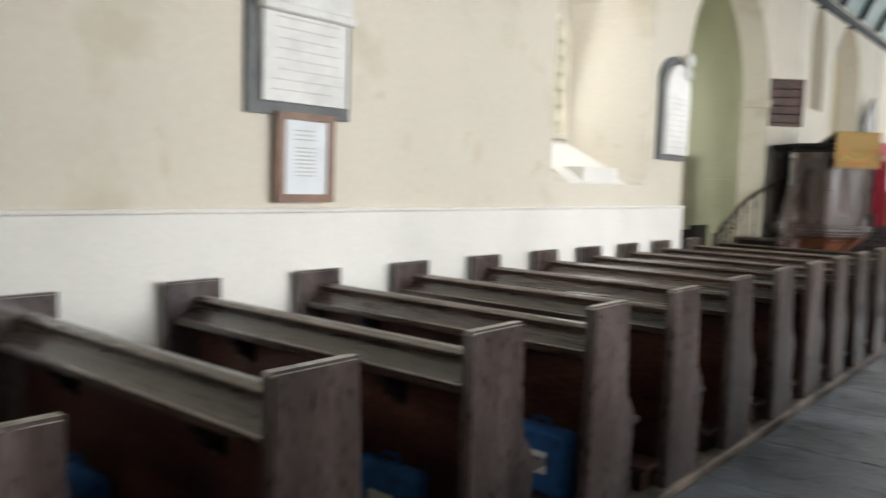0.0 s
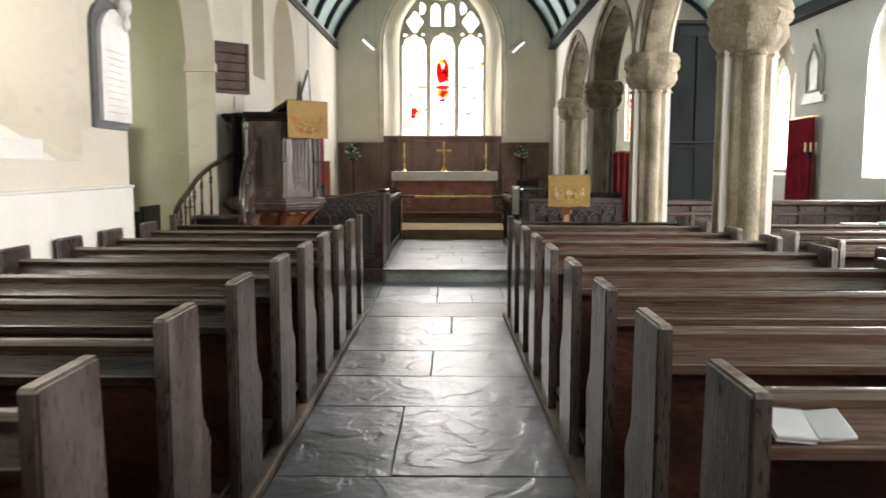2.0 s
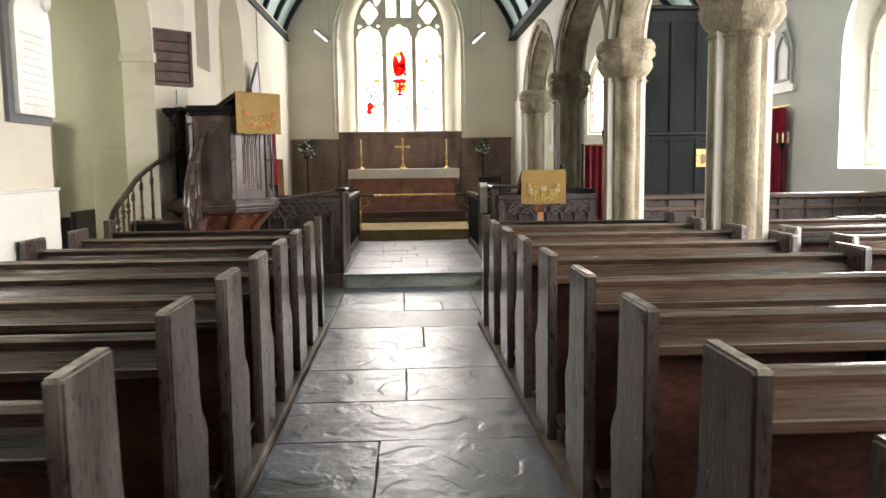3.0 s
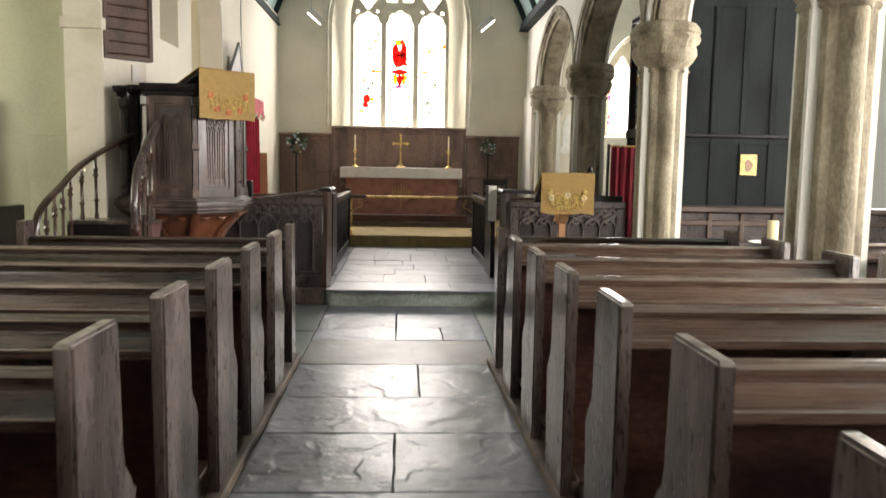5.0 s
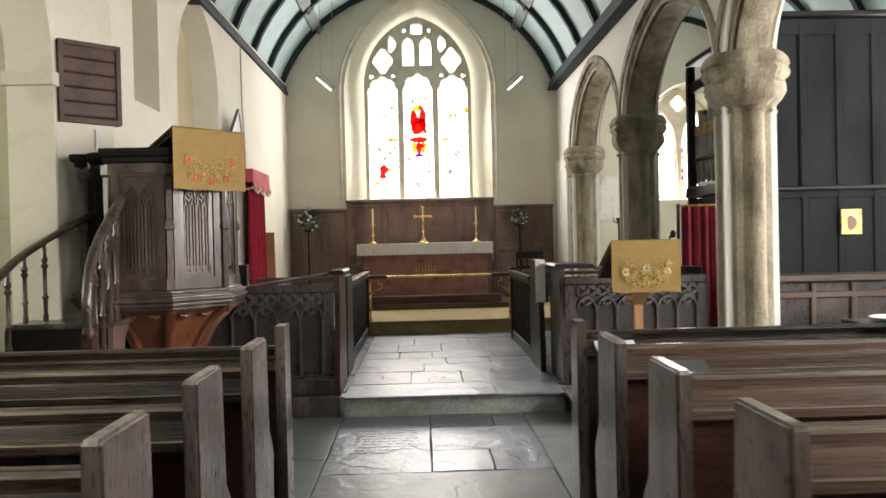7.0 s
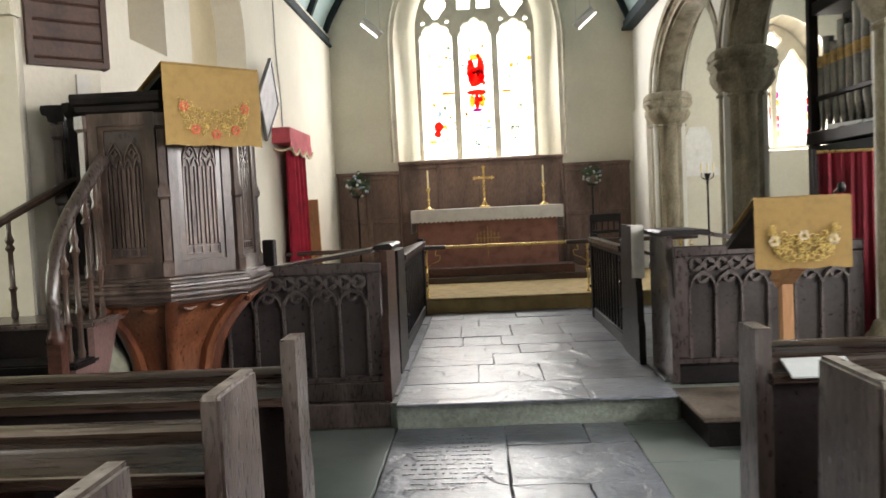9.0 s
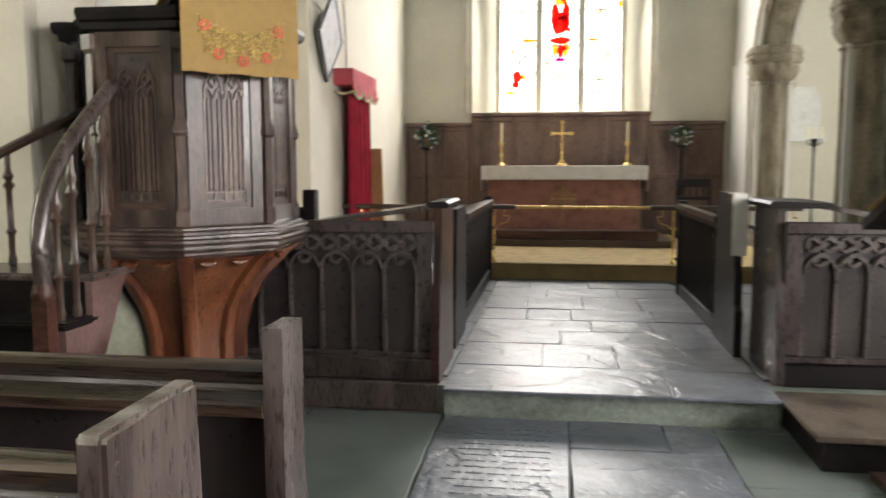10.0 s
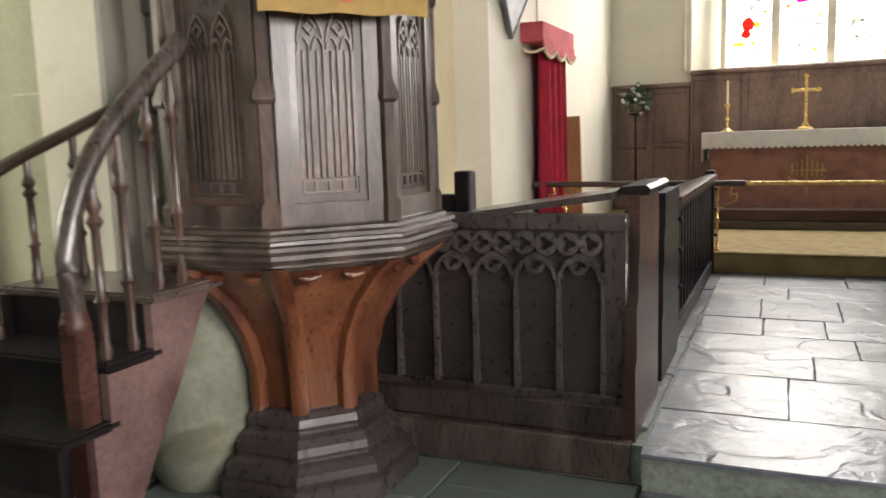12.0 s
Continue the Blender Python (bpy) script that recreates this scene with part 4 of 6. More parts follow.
loft(b, [oct_ring(r, z) for r, z in ((0.46, 0.0), (0.46, 0.075), (0.45, 0.085), (0.425, 0.092), (0.43, 0.105), (0.425, 0.135), (0.40, 0.16), (0.375, 0.172), (0.37, 0.18), (0.378, 0.195), (0.37, 0.225), (0.345, 0.255), (0.318, 0.27), (0.312, 0.28), (0.318, 0.295), (0.31, 0.325), (0.285, 0.345), (0.27, 0.352))])
part("base", b, OAK_BLACKISH, pulpit, "stepped moulded octagonal foot", 12)
b = bm_new()
loft(b, [oct_ring(r, z) for r, z in ((0.25, 0.34), (0.25, 0.5), (0.29, 0.66), (0.37, 0.8), (0.49, 0.93), (0.56, 0.99))])
part("stem", b, OAK_RED, pulpit, "flared red-brown panelled stem", 20)
for k in range(8):
    a = PT + k * math.pi / 4
    b = bm_new()
    dirv, side = V(math.cos(a), math.sin(a), 0), V(-math.sin(a), math.cos(a), 0)
    loops = []
    for r, z in ((0.262, 0.34), (0.264, 0.5), (0.305, 0.66), (0.385, 0.8), (0.51, 0.93), (0.585, 0.985)):
        p = V(PX, PY, z) + dirv * r
        loops.append([p - dirv * 0.05 - side * 0.035, p + dirv * 0.015 - side * 0.035, p + dirv * 0.03 - side * 0.012, p + dirv * 0.03 + side * 0.012, p + dirv * 0.015 + side * 0.035, p - dirv * 0.05 + side * 0.035])
    loft(b, loops)
    part("rib", b, OAK_RED, pulpit)
b = bm_new()
loft(b, [oct_ring(r, z) for r, z in ((0.56, 0.965), (0.575, 0.97), (0.59, 0.985), (0.615, 0.99), (0.615, 1.0), (0.632, 1.004), (0.642, 1.02), (0.638, 1.035), (0.655, 1.04), (0.664, 1.052), (0.66, 1.066), (0.638, 1.072), (0.636, 1.084), (0.652, 1.09), (0.648, 1.104), (0.615, 1.11), (0.612, 1.122), (0.585, 1.128), (0.58, 1.14))])
part("lower_cornice", b, PULPIT_WOOD, pulpit, "moulded lower cornice catching the light", 20)
b = bm_new()
prof = ((0.57, 2.03), (0.58, 2.05), (0.61, 2.06), (0.615, 2.09), (0.64, 2.10), (0.65, 2.13), (0.645, 2.155), (0.60, 2.16), (0.52, 2.16), (0.52, 2.03))
loft(b, [[V(PX + r * math.cos(PT + k * math.pi / 4), PY + r * math.sin(PT + k * math.pi / 4), z) for r, z in prof] for k in range(6, 14)])
part("upper_cornice", b, BLACK_OAK, pulpit, "", 20)


def facet(k):
    """Frame of one side of the pulpit: its middle, along, out."""
    a0, a1 = PT + k * math.pi / 4, PT + (k + 1) * math.pi / 4
    p, q = V(PX + 0.555 * math.cos(a0), PY + 0.555 * math.sin(a0), 0), V(PX + 0.555 * math.cos(a1), PY + 0.555 * math.sin(a1), 0)
    al = (q - p).normalized()
    out = V(al.y, -al.x, 0)
    return (p + q) / 2, al, out


for k in range(8):
    a = PT + k * math.pi / 4
    c = V(PX, PY, 0) + V(math.cos(a), math.sin(a), 0) * 0.565
    b = bm_new()
    lathe(b, c.x, c.y, [(0.045, 1.13), (0.045, 1.2), (0.032, 1.22), (0.032, 1.56), (0.05, 1.575), (0.05, 1.60), (0.034, 1.64), (0.03, 1.66), (0.03, 1.95), (0.045, 1.97), (0.045, 2.04)], 4, a + math.pi / 4)
    part("corner_post", b, PULPIT_WOOD, pulpit, "", 20)
    if k == 5:
        continue
    mid, al, out = facet(k)
    F = lambda u, v, d: mid + al * u + out * d + V(0, 0, v)
    b = bm_new()
    prism(b, [(-0.212, 1.12), (0.212, 1.12), (0.212, 2.06), (-0.212, 2.06)], F, -0.03, 0.0005)
    # facet 7 paler than the rest, as if lit; backings carry groove shade
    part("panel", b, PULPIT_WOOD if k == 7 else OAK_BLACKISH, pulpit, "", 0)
    b = bm_new()
    plate_with_holes(b, [(-0.19, 1.135), (0.19, 1.135), (0.19, 2.05), (-0.19, 2.05)], [[(-0.135, 1.21), (0.135, 1.21), (0.135, 1.98), (-0.135, 1.98)]], F, 0.0, 0.026)
    part("frame", b, PULPIT_WOOD, pulpit, "", 0)
    b = bm_new()
    plate_with_holes(b, [(-0.134, 1.211), (0.134, 1.211), (0.134, 1.979), (-0.134, 1.979)], [[(-0.105, 1.24), (0.105, 1.24), (0.105, 1.955), (-0.105, 1.955)]], F, 0.0, 0.014)
    part("inner_frame", b, OAK, pulpit, "", 0)
    n = 4
    w = 0.205 / n
    # shafts paler than their backing, the brightest on the lit facet
    mt = OAK_FACET_LIT if k == 7 else PULPIT_WOOD
    for i in range(n):
        u = -0.1025 + i * w
        for uu in (u + 0.004, u + w / 2, u + w - 0.004):
            b = bm_new()
            prism(b, [(uu - 0.0065, 1.30), (uu + 0.0065, 1.30), (uu + 0.005, 1.745), (uu - 0.005, 1.745)], F, 0.0, 0.017)
            part("shaft", b, mt, pulpit, "", 0)
        pts = arch(u + 0.002, u + w - 0.002, 1.74, 1.80, 5)
        ins = arch(u + 0.009, u + w - 0.009, 1.74, 1.788, 5)
        b = bm_new()
        prism(b, pts + ins[::-1], F, 0.0, 0.019)
        part("lancet_head", b, mt, pulpit, "", 0)
        b = bm_new()
        plate_with_holes(b, [(u, 1.245), (u + w, 1.245), (u + w, 1.292), (u, 1.292)], [[(u + 0.008, 1.252), (u + w - 0.008, 1.252), (u + w - 0.008, 1.285), (u + 0.008, 1.285)]], F, 0.0, 0.010)
        part("square_panel", b, mt, pulpit, "", 0)
    for i in range(2):
        u = -0.1025 + i * 2 * w
        pts, ins = arch(u + 0.002, u + 2 * w - 0.002, 1.77, 1.89, 6), arch(u + 0.010, u + 2 * w - 0.010, 1.77, 1.878, 6)
        b = bm_new()
        prism(b, pts + ins[::-1], F, 0.0, 0.018)
        part("arch_head", b, mt, pulpit, "", 0)
        b = bm_new()
        plate_with_holes(b, [(u + w + 0.025 * math.cos(t), 1.825 + 0.03 * math.sin(t)) for t in (0, 1.571, 3.142, 4.712)], [[(u + w + 0.015 * math.cos(t), 1.825 + 0.019 * math.sin(t)) for t in (0, 1.571, 3.142, 4.712)]], F, 0.0, 0.0185)
        part("lozenge", b, mt, pulpit, "", 0)
for k in range(8):
    mid, al, out = facet(k)
    for s in (-0.09, 0.08):
        c = V(PX, PY, 0.925) + (mid - V(PX, PY, 0)).normalized() * 0.475 + al * s
        b = bm_new()
        r = bmesh.ops.create_icosphere(b, subdivisions=2, radius=0.03)
        for v in r["verts"]:
            q = v.co.copy()
            v.co = c + al * q.x * 1.5 + V(0, 0, q.z * 0.6) + out * (q.y * 0.6 + abs(q.x) * 0.5) + V(0, 0, abs(q.x) * 0.5)
        part("carved_leaf", b, OAK_RED, pulpit)
# reading desk and its cloth
mid, al, out = facet(7)
F7 = lambda u, v, d: mid + al * u + out * d + V(0, 0, v)
b = bm_new()
prism(b, [(-0.30, 2.12), (0.12, 2.25), (0.125, 2.28), (-0.30, 2.15)], lambda d0, v, u: F7(u, v, d0), -0.22, 0.31)
part("reading_desk", b, BLACK_OAK, pulpit)


def wavy_sheet(bm, F, u0, u1, v0, v1, amp, nu=24, nv=12, thick=0.006, phase=0.0):
    """Cloth that hangs in soft waves."""
    g = [[[bm.verts.new(F(u0 + (u1 - u0) * i / nu, v0 + (v1 - v0) * j / nv + 0.004 * math.sin(i * 0.7 + phase) * (j == 0), e + amp * math.sin(3.1 * i / nu * 2 + phase + 0.3 * j / nv) * (1 - j / nv * 0.7)))
           for i in range(nu + 1)] for j in range(nv + 1)] for e in (0.0, thick)]
    for s in (0, 1):
        for j in range(nv):
            for i in range(nu):
                bm.faces.new((g[s][j][i], g[s][j][i + 1], g[s][j + 1][i + 1], g[s][j + 1][i]))
    rim = [(0, i) for i in range(nu + 1)] + [(j, nu) for j in range(1, nv + 1)] + [(nv, i) for i in range(nu - 1, -1, -1)] + [(j, 0) for j in range(nv - 1, 0, -1)]
    for (a, c), (d, e) in zip(rim, rim[1:] + rim[:1]):
        bm.faces.new((g[0][a][c], g[0][d][e], g[1][d][e], g[1][a][c]))
    return bm


cloth = thing("pulpit_fall", "gold brocade pulpit fall embroidered with red flowers", "cloth")
b = bm_new()
wavy_sheet(b, lambda u, v, d: F7(u, v, 0.145 + d), -0.25, 0.34, 1.85, 2.29, 0.002)
fall = part("fall", b, GOLD_CLOTH, cloth)
b = bm_new()
wavy_sheet(b, lambda u, v, d: F7(u, 2.295 + (v - 0.15) * 0.33 + d, v), -0.25, 0.34, -0.28, 0.15, 0.002, 12, 6)
part("top_cloth", b, GOLD_CLOTH, cloth)


def flower_work(parent, F, cx, cz, w, roses, mat_rose, seed):
    r = random.Random(seed)
    for (u, v) in roses:
        b = bm_new()
        pts = [(cx + u + 0.027 * (1 + 0.16 * math.cos(6 * t)) * math.cos(t), cz + v + 0.027 * (1 + 0.16 * math.cos(6 * t)) * math.sin(t)) for t in [i * math.pi / 10 for i in range(20)]]
        ins = [[(cx + u + 0.011 * math.cos(t), cz + v + 0.011 * math.sin(t)) for t in [i * math.pi / 5 for i in range(10)]]]
        plate_with_holes(b, pts, ins, F, 0.0, 0.003)
        part("rosette", b, mat_rose, parent, "embroidered flower", 0)
    b = bm_new()
    for i in range(75):
        t = r.uniform(0, 1)
        v = cz + 0.075 * t * t - 0.07 + r.uniform(-0.02, 0.115)
        a0, R = r.uniform(0, 6.28), r.uniform(0.010, 0.026)
        for m in (-1, 1):
            line = [F(cx + m * (t * w + R * (1 - 0.14 * k) * math.cos(a0 + 0.8 * k)), v + R * (1 - 0.14 * k) * math.sin(a0 + 0.8 * k), 0.001) for k in range(6)]
            tube(b, line, 0.0026, 4)
    tagged(part("scrollwork", b, GOLD_THREAD, parent, "pale gold embroidered scrolls"), kind="stuff")


flower_work(fall, lambda u, v, d: F7(u, v, 0.160 + d), 0.045, 2.0, 0.215, [(-0.185, 0.065), (0.185, 0.065), (-0.122, -0.06), (0.0, -0.085), (0.122, -0.06)], RED_THREAD, 3)

# stair
stair = thing("pulpit_stair", "dark wooden pulpit stair with a curved handrail", "stair")
steps = ((9.78, 0.19), (9.99, 0.375), (10.2, 0.56), (10.41, 0.745), (10.62, 0.93))
for i, (yy, z) in enumerate(steps):
    y1 = (steps[i + 1][0] if i < 4 else 11.0)
    b = bm_new()
    prism(b, [(-3.36, yy - 0.02), (-2.62, yy - 0.02), (-2.62, y1 + 0.02), (-3.36, y1 + 0.02)], lambda u, v, d: V(u, v, d), z - 0.035, z)
    bmesh.ops.bevel(b, geom=list(b.edges), offset=0.01, segments=2, affect="EDGES")
    part("tread", b, OAK_GREY if i == 4 else BLACK_OAK, stair)
    b = bm_new()
    box(b, -3.34, -2.65, yy, yy + 0.02, max(0, z - 0.19), z - 0.034)
    part("riser", b, BLACK_OAK, stair)
b = bm_new()
prism(b, [(10.315, 0.0), (10.36, 0.0), (10.45, 0.17), (10.56, 0.36), (10.72, 0.60), (10.85, 0.83), (10.90, 0.895), (10.60, 0.895), (10.60, 0.71), (10.39, 0.71), (10.39, 0.525), (10.315, 0.525)],
      lambda u, v, d: V(d, u, v), -2.66, -2.625)
part("stringer", b, OAK_PINK, stair, "pinkish worn stringer with a curved edge", 0)
b = bm_new()
q = bmesh.ops.create_icosphere(b, subdivisions=3, radius=1.0)
for v in q["verts"]:
    k = 1 + 0.35 * noise.noise(v.co * 2.2)
    v.co = V(-2.642 + v.co.x * 0.022 * k, 10.405 + v.co.y * 0.03 * k + 0.22 * v.co.z * 0.06, 0.14 + v.co.z * 0.085 * k)
part("broken_foot", b, RAW, stair, "pale raw wood where the stringer foot is split")
b = bm_new()
prism(b, [(9.76, 0.0), (10.9, 0.0), (10.90, 0.895), (10.60, 0.895), (10.60, 0.71), (10.39, 0.71), (10.39, 0.525), (10.18, 0.525), (10.18, 0.34), (9.97, 0.34), (9.97, 0.155), (9.76, 0.155)],
      lambda u, v, d: V(d, u, v), -3.36, -3.33)
part("stringer", b, BLACK_OAK, stair, "", 0)


def smooth_line(pts, n=6):
    """Points on a soft curve through the given ones."""
    P = [2 * pts[0] - pts[1]] + pts + [2 * pts[-1] - pts[-2]]
    out = []
    for i in range(1, len(P) - 2):
        for k in range(n):
            t = k / n
            a, bb, c, d = P[i - 1], P[i], P[i + 1], P[i + 2]
            out.append(0.5 * ((2 * bb) + (c - a) * t + (2 * a - 5 * bb + 4 * c - d) * t * t + (3 * bb - a - 3 * c + d) * t ** 3))
    return out + [pts[-1]]


near = smooth_line([V(-2.68, 10.335, 0.92), V(-2.685, 10.335, 1.12), V(-2.69, 10.40, 1.30), V(-2.685, 10.52, 1.47), V(-2.665, 10.68, 1.63), V(-2.64, 10.87, 1.80)])
b = bm_new()
tube(b, near, 0.036, 10)
part("handrail", b, OAK_GREY, stair, "thick bent wooden handrail worn pale")
far = smooth_line([V(-3.30, 9.84, 0.62), V(-3.30, 9.86, 0.92), V(-3.30, 10.0, 1.08), V(-3.29, 10.35, 1.24), V(-3.27, 10.62, 1.38), V(-3.2, 10.86, 1.50), V(-3.07, 11.05, 1.62), V(-2.96, 11.17, 1.71)])
b = bm_new()
tube(b, far, 0.032, 8, 0.8)
part("handrail", b, OAK, stair, "dark moulded handrail")
b = bm_new()
prism(b, [(-0.035, -0.035), (0.035, -0.035), (0.035, 0.035), (-0.035, 0.035)], lambda u, v, d: V(-2.68 + u, 10.335 + v, d), 0.0, 0.86)
lathe(b, -2.68, 10.335, [(0.045, 0.86), (0.05, 0.88), (0.045, 0.9), (0.036, 0.93)], 10)
part("newel", b, OAK_RED_DARK, stair, "red-brown newel under the handrail")
b = bm_new()
lathe(b, -2.94, 11.19, [(0.04, 0.93), (0.045, 1.0), (0.035, 1.05), (0.042, 1.5), (0.048, 2.0), (0.055, 2.05), (0.05, 2.07), (0.07, 2.1), (0.08, 2.13), (0.075, 2.16), (0.03, 2.17)], 8)
part("newel", b, BLACK_OAK, stair, "tall dark newel with a moulded cap")


def baluster(x, y, z0, z1, mat, parent):
    h = z1 - z0
    b = bm_new()
    lathe(b, x, y, [(0.017, z0), (0.022, z0 + 0.03), (0.015, z0 + 0.06), (0.016, z0 + 0.28 * h), (0.026, z0 + 0.31 * h), (0.015, z0 + 0.34 * h), (0.014, z0 + 0.68 * h), (0.028, z0 + 0.72 * h), (0.015, z0 + 0.76 * h), (0.026, z0 + 0.8 * h), (0.014, z0 + 0.86 * h), (0.014, z1)], 8)
    part("baluster", b, mat, parent)


for y, z0, z1 in ((9.9, 0.19, 1.0), (10.05, 0.375, 1.1), (10.21, 0.56, 1.17), (10.37, 0.56, 1.24), (10.53, 0.745, 1.32), (10.69, 0.93, 1.40), (10.85, 0.93, 1.48)):
    baluster(-3.295 if y < 10.6 else -3.295 + (y - 10.6) * 0.4, y, z0, z1, OAK, stair)
for y, z0, z1 in ((10.44, 0.745, 1.37), (10.56, 0.745, 1.52), (10.70, 0.93, 1.65), (10.82, 0.93, 1.76)):
    baluster(-2.675, y, z0, z1, OAK, stair)

b = bm_new()
lathe(b, -2.95, 11.2, [(0.2, 0.0), (0.23, 0.05), (0.27, 0.3), (0.25, 0.6), (0.15, 0.85), (0.05, 0.92)], 20)
tagged(link("plaster_pier", b, PIER_SHADE), "rounded plastered pier under the pulpit stair", "pier")


# ---- choir stalls ----
def gothic_panel(parent, F, u0, u1, z0, z1, n, mat, mat2):
    """Blind tracery: narrow panels under a row of pierced circles."""
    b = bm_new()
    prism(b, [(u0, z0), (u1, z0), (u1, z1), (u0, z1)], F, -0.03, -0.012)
    # backing darker than the carving: recess shade in the colour
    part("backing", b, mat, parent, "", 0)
    w = (u1 - u0) / n
    for i in range(n + 1):
        u = u0 + i * w
        b = bm_new()
        prism(b, [(u - 0.012, z0), (u + 0.012, z0), (u + 0.006, z1 - 0.17), (u - 0.006, z1 - 0.17)], F, -0.012, 0.02)
        part("mullion", b, mat2, parent)
    for i in range(n):
        c = u0 + (i + 0.5) * w
        b = bm_new()
        zz = z1 - 0.055
        for cu, cz, r in ((c - w * 0.25, zz, w * 0.26), (c + w * 0.25, zz, w * 0.26), (c, zz - 0.085, w * 0.24)):
            plate_with_holes(b, [(cu + r * math.cos(t), cz + r * math.sin(t)) for t in [k * math.pi / 8 for k in range(16)]], [foil(cu, cz, r * 0.70, r * 0.70, 3, 18, 0.5)], F, -0.012, 0.030)
        top, ins = arch(c - w * 0.5, c + w * 0.5, z1 - 0.21, z1 - 0.10, 5), arch(c - w * 0.42, c + w * 0.42, z1 - 0.21, z1 - 0.125, 5)
        prism(b, top + ins[::-1], F, -0.012, 0.034)
        part("tracery", b, mat2, parent, "carved trefoil tracery", 0)


def rail_box(parent, name, mat, *a, bev=0.008, label=""):
    b = bm_new()
    box(b, *a, bev)
    return part(name, b, mat, parent, label)


def stepped_end(parent, x0, x1, y, zf, zt, s, mat, name="end_standard"):
    """Bench end whose edge steps in small scrolls; s: side of the aisle."""
    pr = [(0, zf), (0, zf + 0.3), (0.035, zf + 0.34), (0.035, zf + 0.55), (0.07, zf + 0.6), (0.07, zf + 0.72), (0.10, zf + 0.77), (0.10, zt), (0.62, zt), (0.62, zf)]
    b = bm_new()
    prism(b, pr, lambda u, v, d: V(d, y + u, v), x0, x1)
    part(name, b, mat, parent)


def choir_stall(side, edge, x_in, y0, label):
    """side: +1 grows to the south. edge: aisle face; x_in: where it meets the wall."""
    st = thing("choir_stall", label, "choir stall", "choir stalls")
    lo, hi = min(edge, x_in), max(edge, x_in)
    F = lambda u, v, d: V(u, y0 - d, v)
    if side < 0:
        rail_box(st, "plinth", OAK_GREY, lo, hi - 0.01, y0 - 0.10, y0 + 0.3, 0.0, 0.17, label="worn stepped plinth")
        rail_box(st, "plinth", OAK_GREY, lo, hi - 0.01, y0 - 0.055, y0 + 0.3, 0.172, 0.30)
    else:
        rail_box(st, "plinth", BLACK_OAK, lo + 0.05, hi, y0 - 0.04, y0 + 0.3, 0.16, 0.29)
    gothic_panel(st, F, lo + 0.14, hi - 0.14, 0.33, 1.03, 6, PANEL_SHADED, STALL_CARVING)
    rail_box(st, "lower_rail", OAK_BLACKISH, lo + 0.04, hi - 0.04, y0 - 0.018, y0 + 0.03, 0.29, 0.335)
    rail_box(st, "top_rail", OAK_BLACKISH, lo + 0.04, hi - 0.04, y0 - 0.02, y0 + 0.03, 1.03, 1.10)
    for a in (lo + 0.04, hi - 0.14):
        rail_box(st, "stile", OAK_BLACKISH, a, a + 0.10, y0 - 0.016, y0 + 0.03, 0.336, 1.029)
    ex = (edge, edge + side * 0.05)
    stepped_end(st, min(ex), max(ex), y0 - 0.06, 0.175 if side > 0 else 0.16, 1.17, side, OAK_RED_DARK if side < 0 else OAK_BLACKISH)
    # capping and sloping book board
    b = bm_new()
    cw = 0.30 if side > 0 else 0.08
    prism(b, [(edge - side * 0.03, 1.17), (edge + side * cw, 1.172), (edge + side * (cw + 0.02), 1.185), (edge + side * cw, 1.205), (edge - side * 0.02, 1.212), (edge - side * 0.04, 1.195)], lambda u, v, d: V(u, d, v), y0 + 0.06, y0 + 0.62)
    part("cap", b, BLACK_OAK, st, "thick moulded cap")
    b = bm_new()
    prism(b, [(edge + side * (cw + 0.03), 1.185), (edge + side * 0.82, 1.085), (edge + side * 0.82, 1.062), (edge + side * (cw + 0.03), 1.155)], lambda u, v, d: V(u, d, v), y0 + 0.03, y0 + 0.45)
    part("book_board", b, OAK_BLACKISH, st, "sloping book board")
    rail_box(st, "back_rail", BLACK_OAK, min(edge + side * 0.85, x_in), max(edge + side * 0.85, x_in), y0 + 0.25, y0 + 0.31, 0.9, 1.16)
    rail_box(st, "inner_post", BLACK_OAK, min(edge + side * 0.82, edge + side * 0.90), max(edge + side * 0.82, edge + side * 0.90), y0 + 0.24, y0 + 0.33, 0.18, 1.27)
    rail_box(st, "seat", OAK, min(edge + side * 0.7, x_in), max(edge + side * 0.7, x_in), y0 + 0.31, y0 + 0.75, 0.55, 0.6)
    return st


choir_stall(-1, -1.20, -2.62, 11.80, "near-black oak choir stall end with carved gothic panels")
choir_stall(1, 0.70, 2.04, 11.98, "near-black oak choir stall end carved with gothic tracery")


